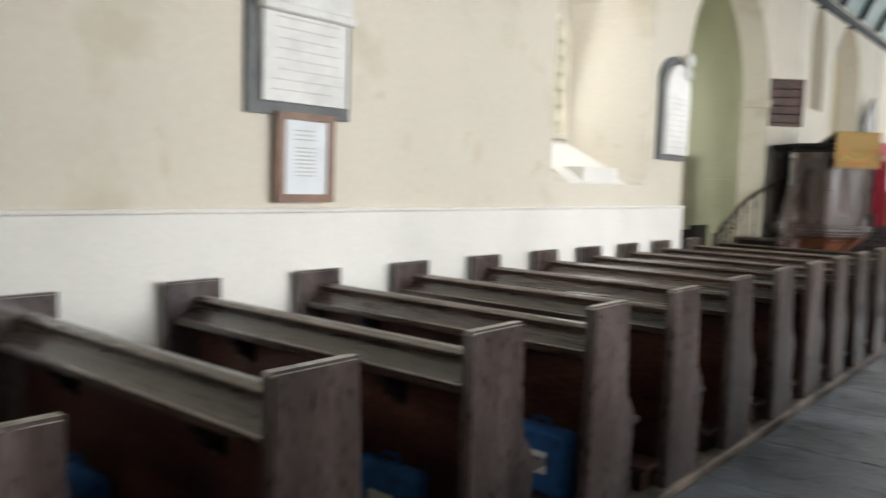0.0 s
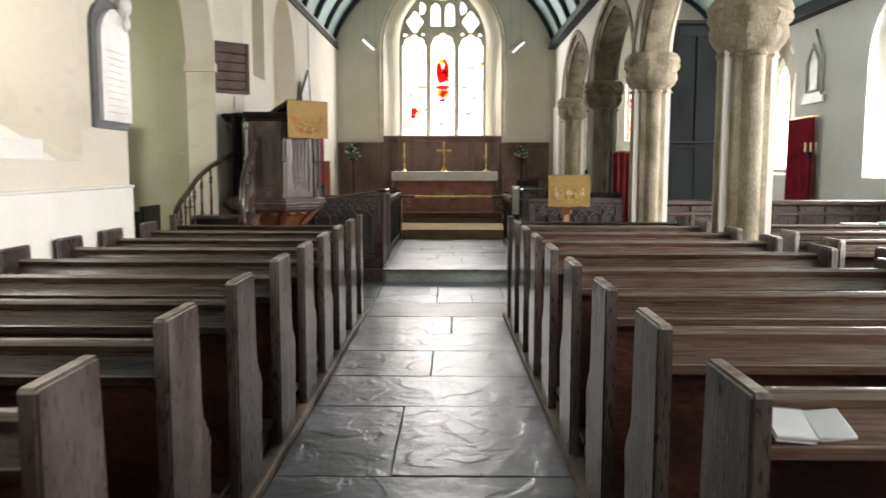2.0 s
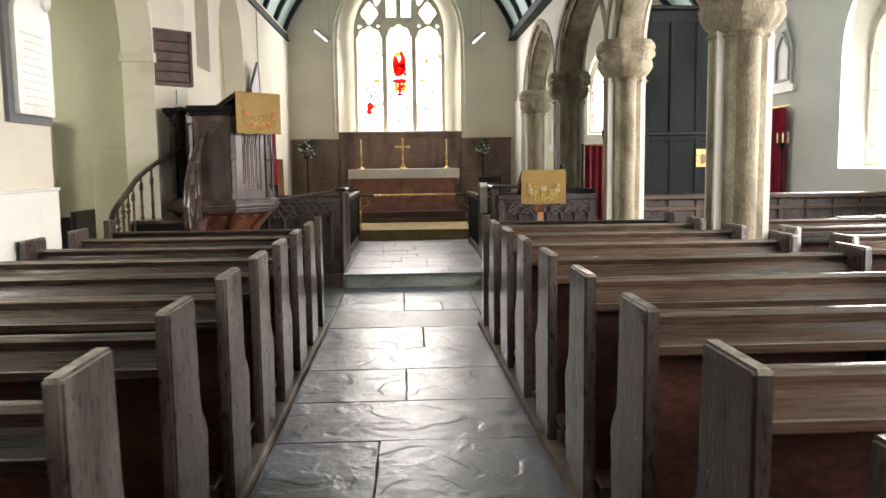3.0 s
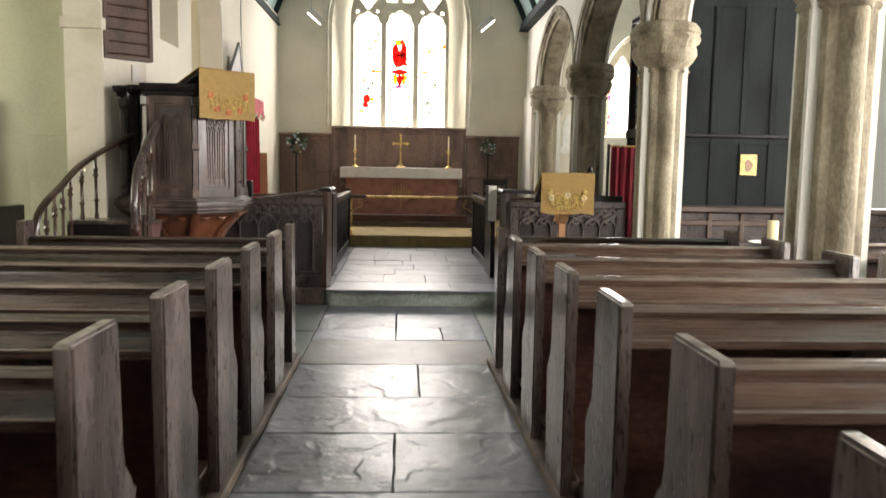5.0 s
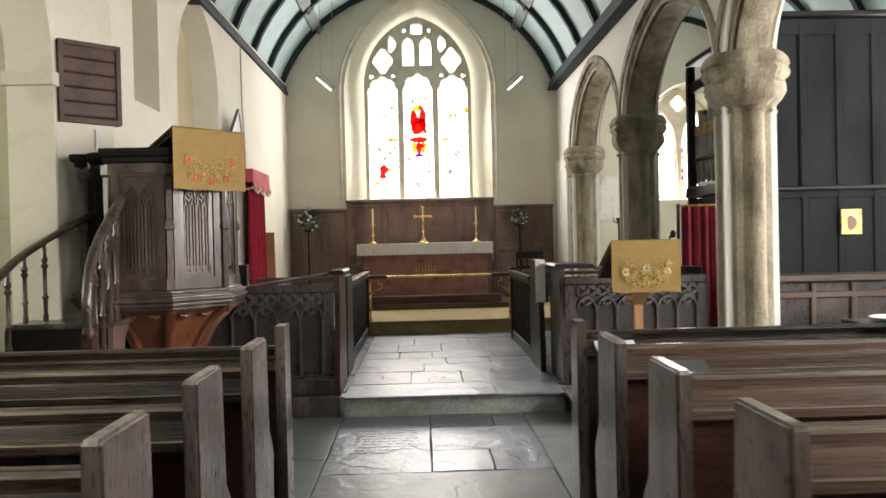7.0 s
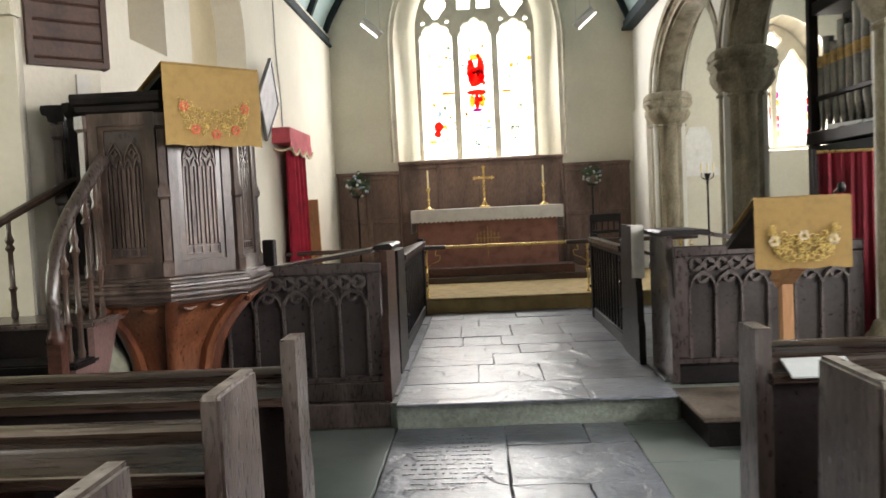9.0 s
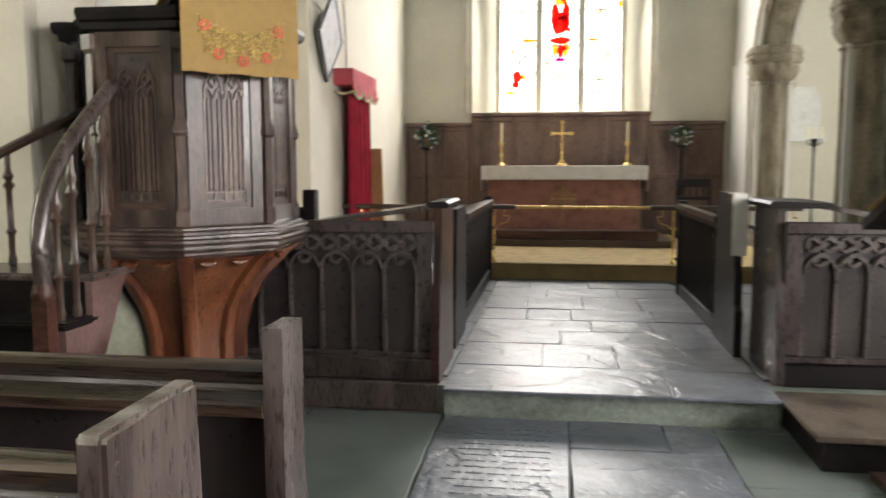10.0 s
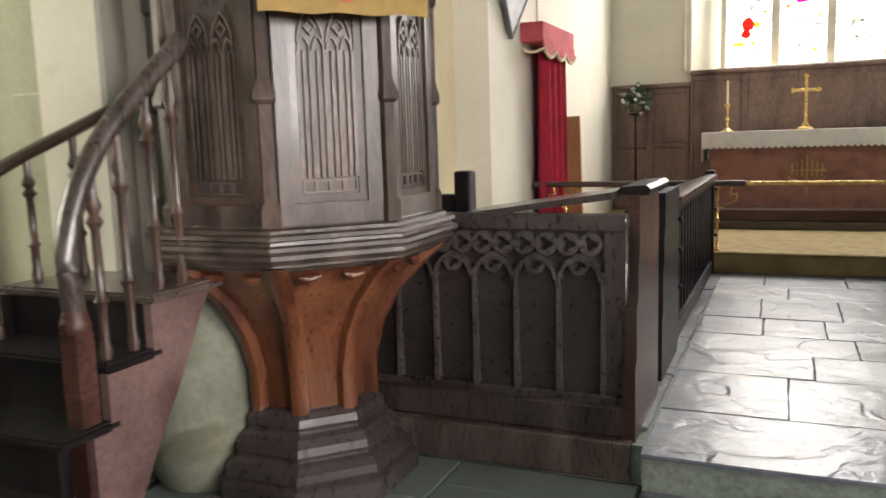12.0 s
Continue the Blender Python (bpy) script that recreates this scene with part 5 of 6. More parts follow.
def baluster_desk(side, edge, y0, y1, label):
    d = thing("choir_desk", label, "choir desk", "choir desks")
    ex = sorted((edge, edge + side * 0.06))
    for y, zt in ((y0, 1.1), (y1 - 0.09, 1.08)):
        rail_box(d, "end_post", BLACK_OAK, ex[0] - 0.01, ex[1] + 0.01, y, y + 0.09, 0.175, zt)
        for z in (0.5, 0.72, 0.9):
            rail_box(d, "scroll", BLACK_OAK, edge - side * 0.035 if side > 0 else edge + 0.01, edge - 0.01 if side > 0 else edge + 0.035, y + 0.02, y + 0.07, z, z + 0.035, bev=0.012)
    rail_box(d, "sill", BLACK_OAK, ex[0], ex[1], y0 + 0.09, y1 - 0.09, 0.176, 0.29)
    rail_box(d, "top_rail", BLACK_OAK, ex[0] - 0.005, ex[1] + 0.005, y0 + 0.09, y1 - 0.09, 0.95, 1.0)
    b = bm_new()
    prism(b, [(edge - side * 0.03, 1.0), (edge - side * 0.03, 1.045), (edge + side * 0.03, 1.05), (edge + side * 0.3, 0.96), (edge + side * 0.3, 0.94), (edge + side * 0.05, 1.0)], lambda u, v, dd: V(u, dd, v), y0 + 0.05, y1 - 0.05)
    part("book_board", b, OAK_BLACKISH, d, "sloping book board catching the light")
    n = int((y1 - y0 - 0.2) / 0.15)
    for i in range(n):
        y = y0 + 0.16 + i * (y1 - y0 - 0.32) / max(1, n - 1)
        rail_box(d, "slat", BLACK_OAK, ex[0] + 0.012, ex[1] - 0.012, y - 0.025, y + 0.025, 0.289, 0.951, bev=0.01)
    return d


baluster_desk(-1, -1.24, 13.3, 16.0 - 0.1, "near-black choir desk with a slatted front")
baluster_desk(1, 0.62, 13.2, 15.15, "near-black choir desk with a slatted front")
for x, side in ((-1.235, -1), (0.63, 1)):
    e = thing("bench_end", "near-black stepped choir bench end", "bench end", "choir bench ends")
    stepped_end(e, x - 0.025, x + 0.025, 12.56, 0.175, 1.23 if side > 0 else 1.12, side, BLACK_OAK, "panel")
fr = thing("stall_frontal", "cream linen strip draped over the choir desk", "cloth")
b = bm_new()
wavy_sheet(b, lambda u, v, d: V(u, 12.545 - d, v), 0.565, 0.66, 0.84, 1.235, 0.004, 10, 8)
part("fall", b, CLOTH_WHITE, fr)
b = bm_new()
wavy_sheet(b, lambda u, v, d: V(u, v, 1.232 + d), 0.565, 0.66, 12.54, 12.70, 0.001, 6, 4)
part("top_cloth", b, CLOTH_WHITE, fr)


# ---- lectern ----
lect = thing("lectern", "wooden lectern with a pale orange oak post", "lectern")
b = bm_new()
prism(b, [(-0.03, -0.03), (0.03, -0.03), (0.03, 0.03), (-0.03, 0.03)], lambda u, v, d: V(1.10 + u, 10.95 + v, d), 0.03, 1.02)
lathe(b, 1.09, 10.95, [(0.06, 0.95), (0.075, 0.97), (0.06, 1.0), (0.08, 1.04)], 8)
part("post", b, PINE, lect)
b = bm_new()
prism(b, [(-0.2, 1.03), (0.0, 0.92), (0.02, 0.92), (0.24, 1.2), (0.2, 1.22)], lambda u, v, d: V(d, 10.95 + u, v), 1.05, 1.13)
part("bracket", b, PINE, lect, "curved bracket")
b = bm_new()
prism(b, [(-0.24, 1.395), (-0.24, 1.36), (0.26, 1.12), (0.27, 1.16)], lambda u, v, d: V(d, 10.96 + u, v), 0.87, 1.31)
part("book_rest", b, BLACK_OAK, lect)
b = bm_new()
box(b, 0.88, 1.32, 10.74, 11.02, -0.004, 0.035, 0.008)
part("foot", b, OAK, lect)
cl2 = thing("lectern_fall", "gold brocade lectern fall with pale flowers", "cloth")
b = bm_new()
wavy_sheet(b, lambda u, v, d: V(u, 10.68 - d, v), 0.845, 1.335, 1.045, 1.41, 0.004, phase=1.0)
part("fall", b, GOLD_CLOTH, cl2)
b = bm_new()
wavy_sheet(b, lambda u, v, d: V(u, v, 1.412 - (v - 10.68) * 0.46 + d), 0.845, 1.335, 10.68, 11.1, 0.002, 10, 5)
part("top_cloth", b, GOLD_CLOTH, cl2)
flower_work(cl2, lambda u, v, d: V(u, 10.661 - d, v), 1.09, 1.16, 0.17, [(-0.15, 0.03), (0.0, 0.055), (0.15, 0.03)], FRINGE, 8)
mic = thing("microphone", "small black microphone on the lectern", "microphone")
b = bm_new()
tube(b, [V(1.28, 10.78, 1.38), V(1.285, 10.74, 1.43), V(1.29, 10.70, 1.45)], 0.008, 6)
part("stem", b, BLACK_OAK, mic)
b = bm_new()
lathe(b, 1.292, 10.69, [(0.012, 1.425), (0.02, 1.44), (0.022, 1.46), (0.012, 1.478)], 10)
part("head", b, BLACK_OAK, mic)
plat = thing("lectern_platform", "low worn wooden platform on the chancel step", "platform")
rail_box(plat, "board", PLATFORM, 0.66, 2.0, 11.04, 11.80, 0.145, 0.175, label="dusty boards")
rail_box(plat, "frame", BLACK_OAK, 0.70, 1.95, 11.08, 11.76, -0.012, 0.144)


# ---- altar ----
car = thing("altar_step", "gold-brown carpet on the altar step", "step")
rail_box(car, "riser", CARPET, -2.93, 1.98, 15.95, 16.02, 0.16, 0.325, bev=0.004)
rail_box(car, "carpet", CARPET, -2.93, 1.98, 15.93, EY - 0.02, 0.326, 0.352, bev=0.012)
rail_box(car, "core", CARPET, -2.92, 1.97, 16.03, EY - 0.03, 0.16, 0.325)
dais = thing("altar_dais", "low dark wooden dais under the altar", "dais")
rail_box(dais, "board", OAK, -1.9, 0.95, 17.7, EY - 0.12, 0.352, 0.44)
rail_box(dais, "kneeler", OAK_RED_DARK, -1.7, 0.75, 17.74, 18.05, 0.44, 0.56)
alt = thing("altar", "altar with a red-brown frontal", "altar")
rail_box(alt, "body", FRONTAL, -1.50, 0.60, 18.55, 19.35, 0.44, 1.36, bev=0.005, label="red-brown cloth frontal")
rail_box(alt, "mensa", OAK, -1.56, 0.66, 18.5, 19.4, 1.36, 1.39)
acl = thing("altar_cloth", "white linen altar cloth with a scalloped lace edge", "cloth")
rail_box(acl, "top_cloth", CLOTH_WHITE, -1.59, 0.69, 18.47, 19.41, 1.391, 1.401, bev=0.003)


def scallop(bm, F, u0, u1, ztop, drop, n):
    pts = [(u0, ztop), (u1, ztop)]
    for i in range(n * 6 + 1):
        t = i / (n * 6)
        pts.append((u1 + (u0 - u1) * t, ztop - drop - 0.025 * abs(math.sin(math.pi * n * t))))
    prism(bm, pts, F, 0.0, 0.005)


b = bm_new()
scallop(b, lambda u, v, d: V(u, 18.468 - d, v), -1.59, 0.69, 1.395, 0.17, 34)
part("lace", b, CLOTH_WHITE, acl, "scalloped lace border")
for x in (-1.595, 0.691):
    b = bm_new()
    scallop(b, lambda u, v, d: V(x + d, u, v), 18.47, 19.4, 1.395, 0.32, 12)
    part("side_fall", b, CLOTH_WHITE, acl)


b = bm_new()
for k in range(-3, 4):
    u = -0.45 + 0.052 * k
    box(b, u - 0.009, u + 0.009, 18.536, 18.545, 0.87, 1.07 + 0.05 * (k == 0) - 0.018 * abs(k), 0.002)
box(b, -0.64, -0.26, 18.534, 18.544, 0.93, 0.946, 0.002)
tube(b, [V(-0.45 + 0.19 * math.cos(math.pi * (1 + i / 12)), 18.54, 0.875 + 0.07 * math.sin(math.pi * (1 + i / 12))) for i in range(13)], 0.009, 6)
box(b, -0.458, -0.442, 18.535, 18.5445, 0.66, 0.87, 0.002)
part("monogram", b, GILT, alt, "gold embroidered emblem")


def candlestick(x, y, z, h=0.62):
    c = thing("candlestick", "brass candlestick with a white candle on the altar", "candlestick", "altar candlesticks", (x, y, z))
    b = bm_new()
    lathe(b, 0, 0, [(0.07, 0), (0.07, 0.015), (0.03, 0.035), (0.014, 0.06), (0.014, 0.13), (0.028, 0.15), (0.014, 0.17), (0.012, 0.27), (0.022, 0.29), (0.04, 0.33), (0.042, 0.34), (0.015, 0.345)], 14)
    part("stick", b, BRASS, c)
    b = bm_new()
    lathe(b, 0, 0, [(0.014, 0.344), (0.014, h - 0.01), (0.008, h), (0.002, h + 0.012)], 10)
    part("candle", b, WAX, c)
    return c


k1 = candlestick(-1.36, 19.2, 1.401)
copy_thing(k1, pose(0.47, 19.2, 1.401))
cr = thing("altar_cross", "brass altar cross on a stepped foot", "cross", "", (-0.47, 19.2, 1.401))
b = bm_new()
lathe(b, 0, 0, [(0.09, 0), (0.09, 0.02), (0.05, 0.035), (0.03, 0.08), (0.014, 0.1), (0.02, 0.14), (0.012, 0.16)], 8)
part("foot", b, BRASS, cr)
b = bm_new()
box(b, -0.016, 0.016, -0.01, 0.01, 0.15, 0.62, 0.004)
box(b, -0.13, 0.13, -0.011, 0.011, 0.45, 0.485, 0.004)
for x, z in ((-0.14, 0.467), (0.14, 0.467), (0, 0.63)):
    prism(b, foil(x, z, 0.035, 0.035, 3, 18, 0.4), lambda u, v, d: V(u, d, v), -0.009, 0.009)
part("cross", b, BRASS, cr)


def panelling(name, x0, x1, zt, y, cols, label):
    p = thing(name, label, "panelling")
    rail_box(p, "backing", PANEL_OAK, x0, x1, y - 0.03, y - 0.002, 0.352, zt - 0.06, bev=0.003)
    rail_box(p, "cornice", PANEL_OAK, x0 - 0.012, x1 + 0.012, y - 0.085, y - 0.002, zt - 0.06, zt, bev=0.015)
    w = (x1 - x0) / cols
    for i in range(cols + 1):
        x = x0 + i * w
        rail_box(p, "stile", PANEL_OAK, max(x0, x - 0.045), min(x1, x + 0.045), y - 0.055, y - 0.029, 0.353, zt - 0.061)
    for z in (0.36, 1.2, zt - 0.14):
        for i in range(cols):
            rail_box(p, "rail", PANEL_OAK, x0 + i * w + 0.045, x0 + (i + 1) * w - 0.045, y - 0.053, y - 0.029, z, z + 0.075)
    return p


panelling("reredos", -1.87, 0.85, 2.215, EY - 0.03, 4, "brown oak panelled reredos behind the altar")
panelling("wall_panelling", -2.92, -1.88, 2.07, EY, 2, "lower brown oak wall panelling beside the altar")
panelling("wall_panelling", 0.86, 1.95, 2.07, EY, 2, "lower brown oak wall panelling beside the altar")


def flowers(x, y, z, s, label, stand):
    f = thing("flower_arrangement", label, "flowers", "", (x, y, z))
    r = random.Random(int(x * 100) + 5)
    b = bm_new()
    lathe(b, 0, 0, [(0.03, 0), (0.07, 0.05), (0.08, 0.11), (0.06, 0.14)], 12)
    part("vase", b, POT, f)
    for mat, n, size, nm in ((LEAF, 60, 0.035, "leaves"), (PETAL, 26, 0.028, "blossoms"), (PETAL2, 10, 0.03, "blossoms")):
        b = bm_new()
        for i in range(n):
            d = V(r.gauss(0, 1), r.gauss(0, 1) * 0.6, r.gauss(0.3, 0.8)).normalized()
            c = V(0, 0, 0.3 * s / 0.3 * 0.8) + d * (s * r.uniform(0.35, 1.0))
            q = bmesh.ops.create_icosphere(b, subdivisions=1, radius=size)
            ax = d.orthogonal().normalized()
            for v in q["verts"]:
                o = v.co.copy()
                v.co = c + o * r.uniform(0.6, 1.1) if nm == "blossoms" else c + d * o.x * 1.6 + ax * o.y + d.cross(ax) * o.z * 0.25
        part(nm, b, mat, f)
    b = bm_new()
    for i in range(14):
        d = V(r.gauss(0, 1), r.gauss(0, 0.6), 1.4).normalized()
        tube(b, [V(0, 0, 0.1), V(0, 0, 0.1) + d * s * 0.9], 0.004, 4)
    part("stems", b, LEAF, f)
    if stand:
        t = thing("pedestal", "slender dark metal flower stand", "stand", "", (x, y, 0.352))
        b = bm_new()
        lathe(b, 0, 0, [(0.14, 0), (0.13, 0.02), (0.02, 0.05), (0.015, z - 0.40), (0.09, z - 0.37), (0.09, z - 0.352)], 12)
        part("post", b, BLACK_OAK, t)


flowers(-2.55, 19.55, 1.68, 0.22, "flower arrangement of pale blossoms on a stand", True)
flowers(1.30, 19.62, 1.70, 0.16, "small flower arrangement with dark foliage on a stand", True)



def sanctuary_chair(x, y):
    c = thing("chair", "dark wooden chair on the altar carpet", "chair", "", (x, y, 0.352))
    rail_box(c, "seat", BLACK_OAK, -0.24, 0.24, -0.22, 0.22, 0.42, 0.46)
    rail_box(c, "back_rail", BLACK_OAK, -0.24, 0.24, 0.17, 0.205, 0.74, 0.86)
    rail_box(c, "back_rail", BLACK_OAK, -0.20, 0.20, 0.175, 0.20, 0.56, 0.61)
    for dx in (-0.24, 0.20):
        rail_box(c, "front_leg", BLACK_OAK, dx, dx + 0.04, -0.22, -0.18, 0.0, 0.42)
        rail_box(c, "back_post", BLACK_OAK, dx, dx + 0.04, 0.165, 0.205, 0.0, 0.74)
    for k in range(4):
        rail_box(c, "spindle", BLACK_OAK, -0.15 + 0.09 * k, -0.13 + 0.09 * k, 0.178, 0.197, 0.61, 0.74, bev=0.004)
    return c


sanctuary_chair(1.38, 18.75)

# altar rail
rail = thing("altar_rail", "wooden altar rail with a brass telescopic middle", "rail")
for x0, x1 in ((-2.92, -0.98), (0.45, 2.0)):
    rail_box(rail, "handrail", OAK, x0, x1, 15.98, 16.08, 0.93, 0.98, bev=0.015)
b = bm_new()
tube(b, [V(-0.99, 16.03, 0.955), V(0.46, 16.03, 0.955)], 0.018, 10)
part("brass_bar", b, BRASS, rail, "polished brass bar")
for x, s in ((-1.22, 1), (0.70, -1), (-2.6, 1), (1.8, -1)):
    b = bm_new()
    lathe(b, x, 16.03, [(0.03, 0.352), (0.03, 0.37), (0.014, 0.39), (0.013, 0.6), (0.022, 0.62), (0.013, 0.64), (0.013, 0.90), (0.025, 0.93)], 10)
    part("standard", b, BRASS, rail, "brass standard")
    for t in (-1, 1):
        b = bm_new()
        tube(b, smooth_line([V(x, 16.03, 0.70), V(x + t * 0.06, 16.03, 0.76), V(x + t * 0.15, 16.03, 0.80), V(x + t * 0.16, 16.03, 0.86), V(x + t * 0.11, 16.03, 0.86), V(x + t * 0.12, 16.03, 0.925)]), 0.007, 6)
        part("scroll", b, BRASS, rail, "brass leaf scroll")


# ---- chancel wall fittings ----
cur = thing("door_curtain", "red velvet curtain under a fringed pelmet", "curtain")
b = bm_new()
n = 90
pts = [(15.95 + 0.80 * i / n, 0.045 * math.sin(i * 0.78) + 0.012 * math.sin(i * 2.1)) for i in range(n + 1)]
loft(b, [[V(CX + 0.12 + 0.02 + w * k, y, z) for y, w in pts] + [V(CX + 0.12 + 0.012 + w * k, y, z) for y, w in reversed(pts)] for z, k in ((0.2, 1.1), (0.8, 1.0), (1.5, 0.9), (2.2, 0.7))])
part("drape", b, VELVET, cur)
b = bm_new()
box(b, CX, CX + 0.22, 15.78, 16.92, 2.28, 2.46, 0.01)
part("pelmet", b, VELVET_PINK, cur, "faded red pelmet box")
b = bm_new()
pts = [(15.78, 2.30)] + [(15.78 + 1.14 * i / 48, 2.22 - 0.075 * abs(math.sin(math.pi * 3 * i / 48)) ** 0.7) for i in range(49)] + [(16.92, 2.30)]
prism(b, pts, lambda u, v, d: V(CX + 0.215 + d, u, v), 0.0, 0.012)
part("valance", b, VELVET_PINK, cur)
b = bm_new()
line = [V(CX + 0.232, 15.78 + 1.14 * i / 48, 2.22 - 0.075 * abs(math.sin(math.pi * 3 * i / 48)) ** 0.7) for i in range(49)]
tube(b, line, 0.016, 6)
tube(b, [V(CX + 0.02 + 0.2 * i / 6, 15.772, 2.215 - 0.03 * math.sin(i * 0.5)) for i in range(7)], 0.014, 6)
part("fringe", b, FRINGE, cur, "pale gold fringe")
hat = thing("hatchment", "small diamond-shaped painted board leaning from the wall", "hatchment")
HF = lambda u, v, d: V(CX + 0.015 + d + 0.10 * max(0.0, (v - 2.25)), 15.4 + u, v)
dm = [(0, 2.27), (0.42, 2.73), (0, 3.19), (-0.42, 2.73)]
b = bm_new()
plate_with_holes(b, dm, [[(0, 2.31), (0.385, 2.73), (0, 3.15), (-0.385, 2.73)]], HF, 0.0, 0.04)
part("frame", b, SLATE_DARK, hat, "dark grey frame", 0)
b = bm_new()
prism(b, [(0, 2.305), (0.39, 2.73), (0, 3.155), (-0.39, 2.73)], HF, 0.005, 0.03)
part("board", b, HATCH, hat, "grey painted face", 0)
ln = thing("leaning_board", "orange pine board leaning against the chancel wall", "board")
b = bm_new()
prism(b, [(17.12, 0.352), (17.17, 0.352), (17.05, 1.62), (17.0, 1.61)], lambda u, v, d: V(d, u, v), CX + 0.01, CX + 0.25)
part("plank", b, PINE, ln)
wire = thing("cable", "thin grey cable running down the wall", "cable")
b = bm_new()
tube(b, smooth_line([V(CX + 0.012, 16.15, ZP - 0.15), V(CX + 0.012, 16.17, 3.4), V(CX + 0.014, 16.26, 2.9), V(CX + 0.012, 16.3, 2.47)]), 0.008, 6)
part("wire", b, CABLE, wire)


def spot_lamp(x, y, z, s):
    """A slim twin-tube floodlight tipped towards the altar, on two wires."""
    l = thing("pendant_spotlight", "grey metal floodlight with a lit tube hung on two wires", "spotlight", "chancel spotlights", (x, y, z))
    m = pose(0, 0, 0, -25, 38 * s, 22 * s)
    b = bm_new()
    prism(b, [(-0.075, 0.0), (0.075, 0.0), (0.06, 0.05), (0.025, 0.085), (-0.025, 0.085), (-0.06, 0.05)], lambda u, v, d: m @ V(d, u, v), -0.17, 0.17)
    part("housing", b, CABLE, l, "", 20)
    b = bm_new()
    tube(b, [m @ V(-0.15, 0.045, -0.004), m @ V(0.15, 0.045, -0.004)], 0.014, 8)
    part("lamp_tube", b, LAMPWHITE, l, "bright lit tube")
    for d in (-0.13, 0.13):
        p = m @ V(d, 0, 0.08)
        b = bm_new()
        tube(b, [p, V(p.x, p.y, 1.86)], 0.005, 5)
        part("wire", b, CABLE, l)
        b = bm_new()
        box(b, p.x - 0.012, p.x + 0.012, p.y - 0.012, p.y + 0.012, p.z - 0.01, p.z + 0.02, 0.004)
        part("hook", b, CABLE, l)
    return l


spot_lamp(-2.0, 18.0, 4.03, 1)
spot_lamp(1.03, 17.8, 3.95, -1)

# hymn board on the slanting wall
hb = thing("hymn_board", "brown wooden hymn board with five grooves", "board")
o, e = V(-3.215, 11.213, 0), V(-2.87, 11.542, 0)
al2 = (e - o).normalized()
ou2 = V(al2.y, -al2.x, 0)
HB = lambda u, v, d: o + al2 * u + ou2 * (d - 0.04) + V(0, 0, v)
b = bm_new()
prism(b, [(0, 2.42), (0.475, 2.42), (0.475, 3.05), (0, 3.05)], HB, -0.10, 0.02)
part("back", b, HYMN, hb, "", 0)
b = bm_new()
plate_with_holes(b, [(0, 2.42), (0.475, 2.42), (0.475, 3.05), (0, 3.05)], [[(0.035, 2.455), (0.44, 2.455), (0.44, 3.015), (0.035, 3.015)]], HB, 0.02, 0.04)
part("frame", b, HYMN, hb, "", 0)
for i in range(5):
    z = 2.46 + 0.112 * i
    b = bm_new()
    prism(b, [(0.02, z), (0.034, z + 0.012), (0.028, z + 0.022), (0.02, z + 0.02)], lambda d, v, u: HB(u, v, d), 0.035, 0.44)
    part("groove", b, HYMN, hb)
sk = thing("thermostat", "small white wall switch box under the hymn board", "switch")
b = bm_new()
prism(b, [(0.28, 2.22), (0.36, 2.22), (0.36, 2.38), (0.28, 2.38)], HB, -0.1, 0.0)
part("box", b, CLOTH_WHITE, sk, "", 0)


# ---- wall tablets ----
def bars(parent, F, u0, u1, zs, mat, seed, h=0.006):
    r = random.Random(seed)
    b = bm_new()
    for z in zs:
        a, c = u0 + r.uniform(0, 0.12) * (u1 - u0), u1 - r.uniform(0, 0.15) * (u1 - u0)
        w = (u1 - u0) / 9
        while a < c - 0.2 * w:
            e = min(c, a + r.uniform(0.4, 1.6) * w)
            prism(b, [(a, z), (e, z), (e, z + h), (a, z + h)], F, 0.0, 0.0015)
            a = e + 0.22 * w
    tagged(part("lettering", b, mat, parent, "", 0), kind="stuff")


NF = lambda u, v, d: V(NX + d, u, v)
t1 = thing("memorial_tablet", "white marble wall tablet on a black slate backing", "tablet")
b = bm_new()
prism(b, [(2.65, 1.86), (3.38, 1.86), (3.38, 2.62), (3.20, 2.84), (3.02, 2.93), (2.84, 2.84), (2.65, 2.62)], NF, -0.05, 0.035)
part("backing", b, SLATE_DARK, t1, "dark slate backing", 0)
b = bm_new()
prism(b, [(2.73, 1.93), (3.33, 1.93), (3.33, 2.40), (2.73, 2.40)], NF, 0.035, 0.065)
face = part("panel", b, MARBLE, t1, "", 0)
b = bm_new()
box(b, NX + 0.036, NX + 0.10, 2.70, 3.37, 2.40, 2.455, 0.01)
prism(b, [(2.71, 2.455), (3.36, 2.455), (3.36, 2.55), (3.18, 2.74), (3.02, 2.82), (2.86, 2.74), (2.71, 2.55)], NF, 0.036, 0.075)
part("pediment", b, MARBLE, t1, "grey marble pediment", 0)
bars(face, lambda u, v, d: NF(u, v, 0.0655 + d), 2.78, 3.28, [1.99 + 0.055 * i for i in range(8)], INSCR, 1)
pf = thing("framed_notice", "framed printed notice in a brown wooden frame", "picture frame")
b = bm_new()
plate_with_holes(b, [(2.83, 1.385), (3.245, 1.385), (3.245, 1.88), (2.83, 1.88)], [[(2.885, 1.43), (3.205, 1.43), (3.205, 1.84), (2.885, 1.84)]], NF, 0.036, 0.065)
part("frame", b, FRAME_WOOD, pf, "", 0)
b = bm_new()
prism(b, [(2.88, 1.425), (3.21, 1.425), (3.21, 1.845), (2.88, 1.845)], NF, 0.0, 0.045)
sheet = part("sheet", b, PAPER, pf, "pale blue-white sheet", 0)
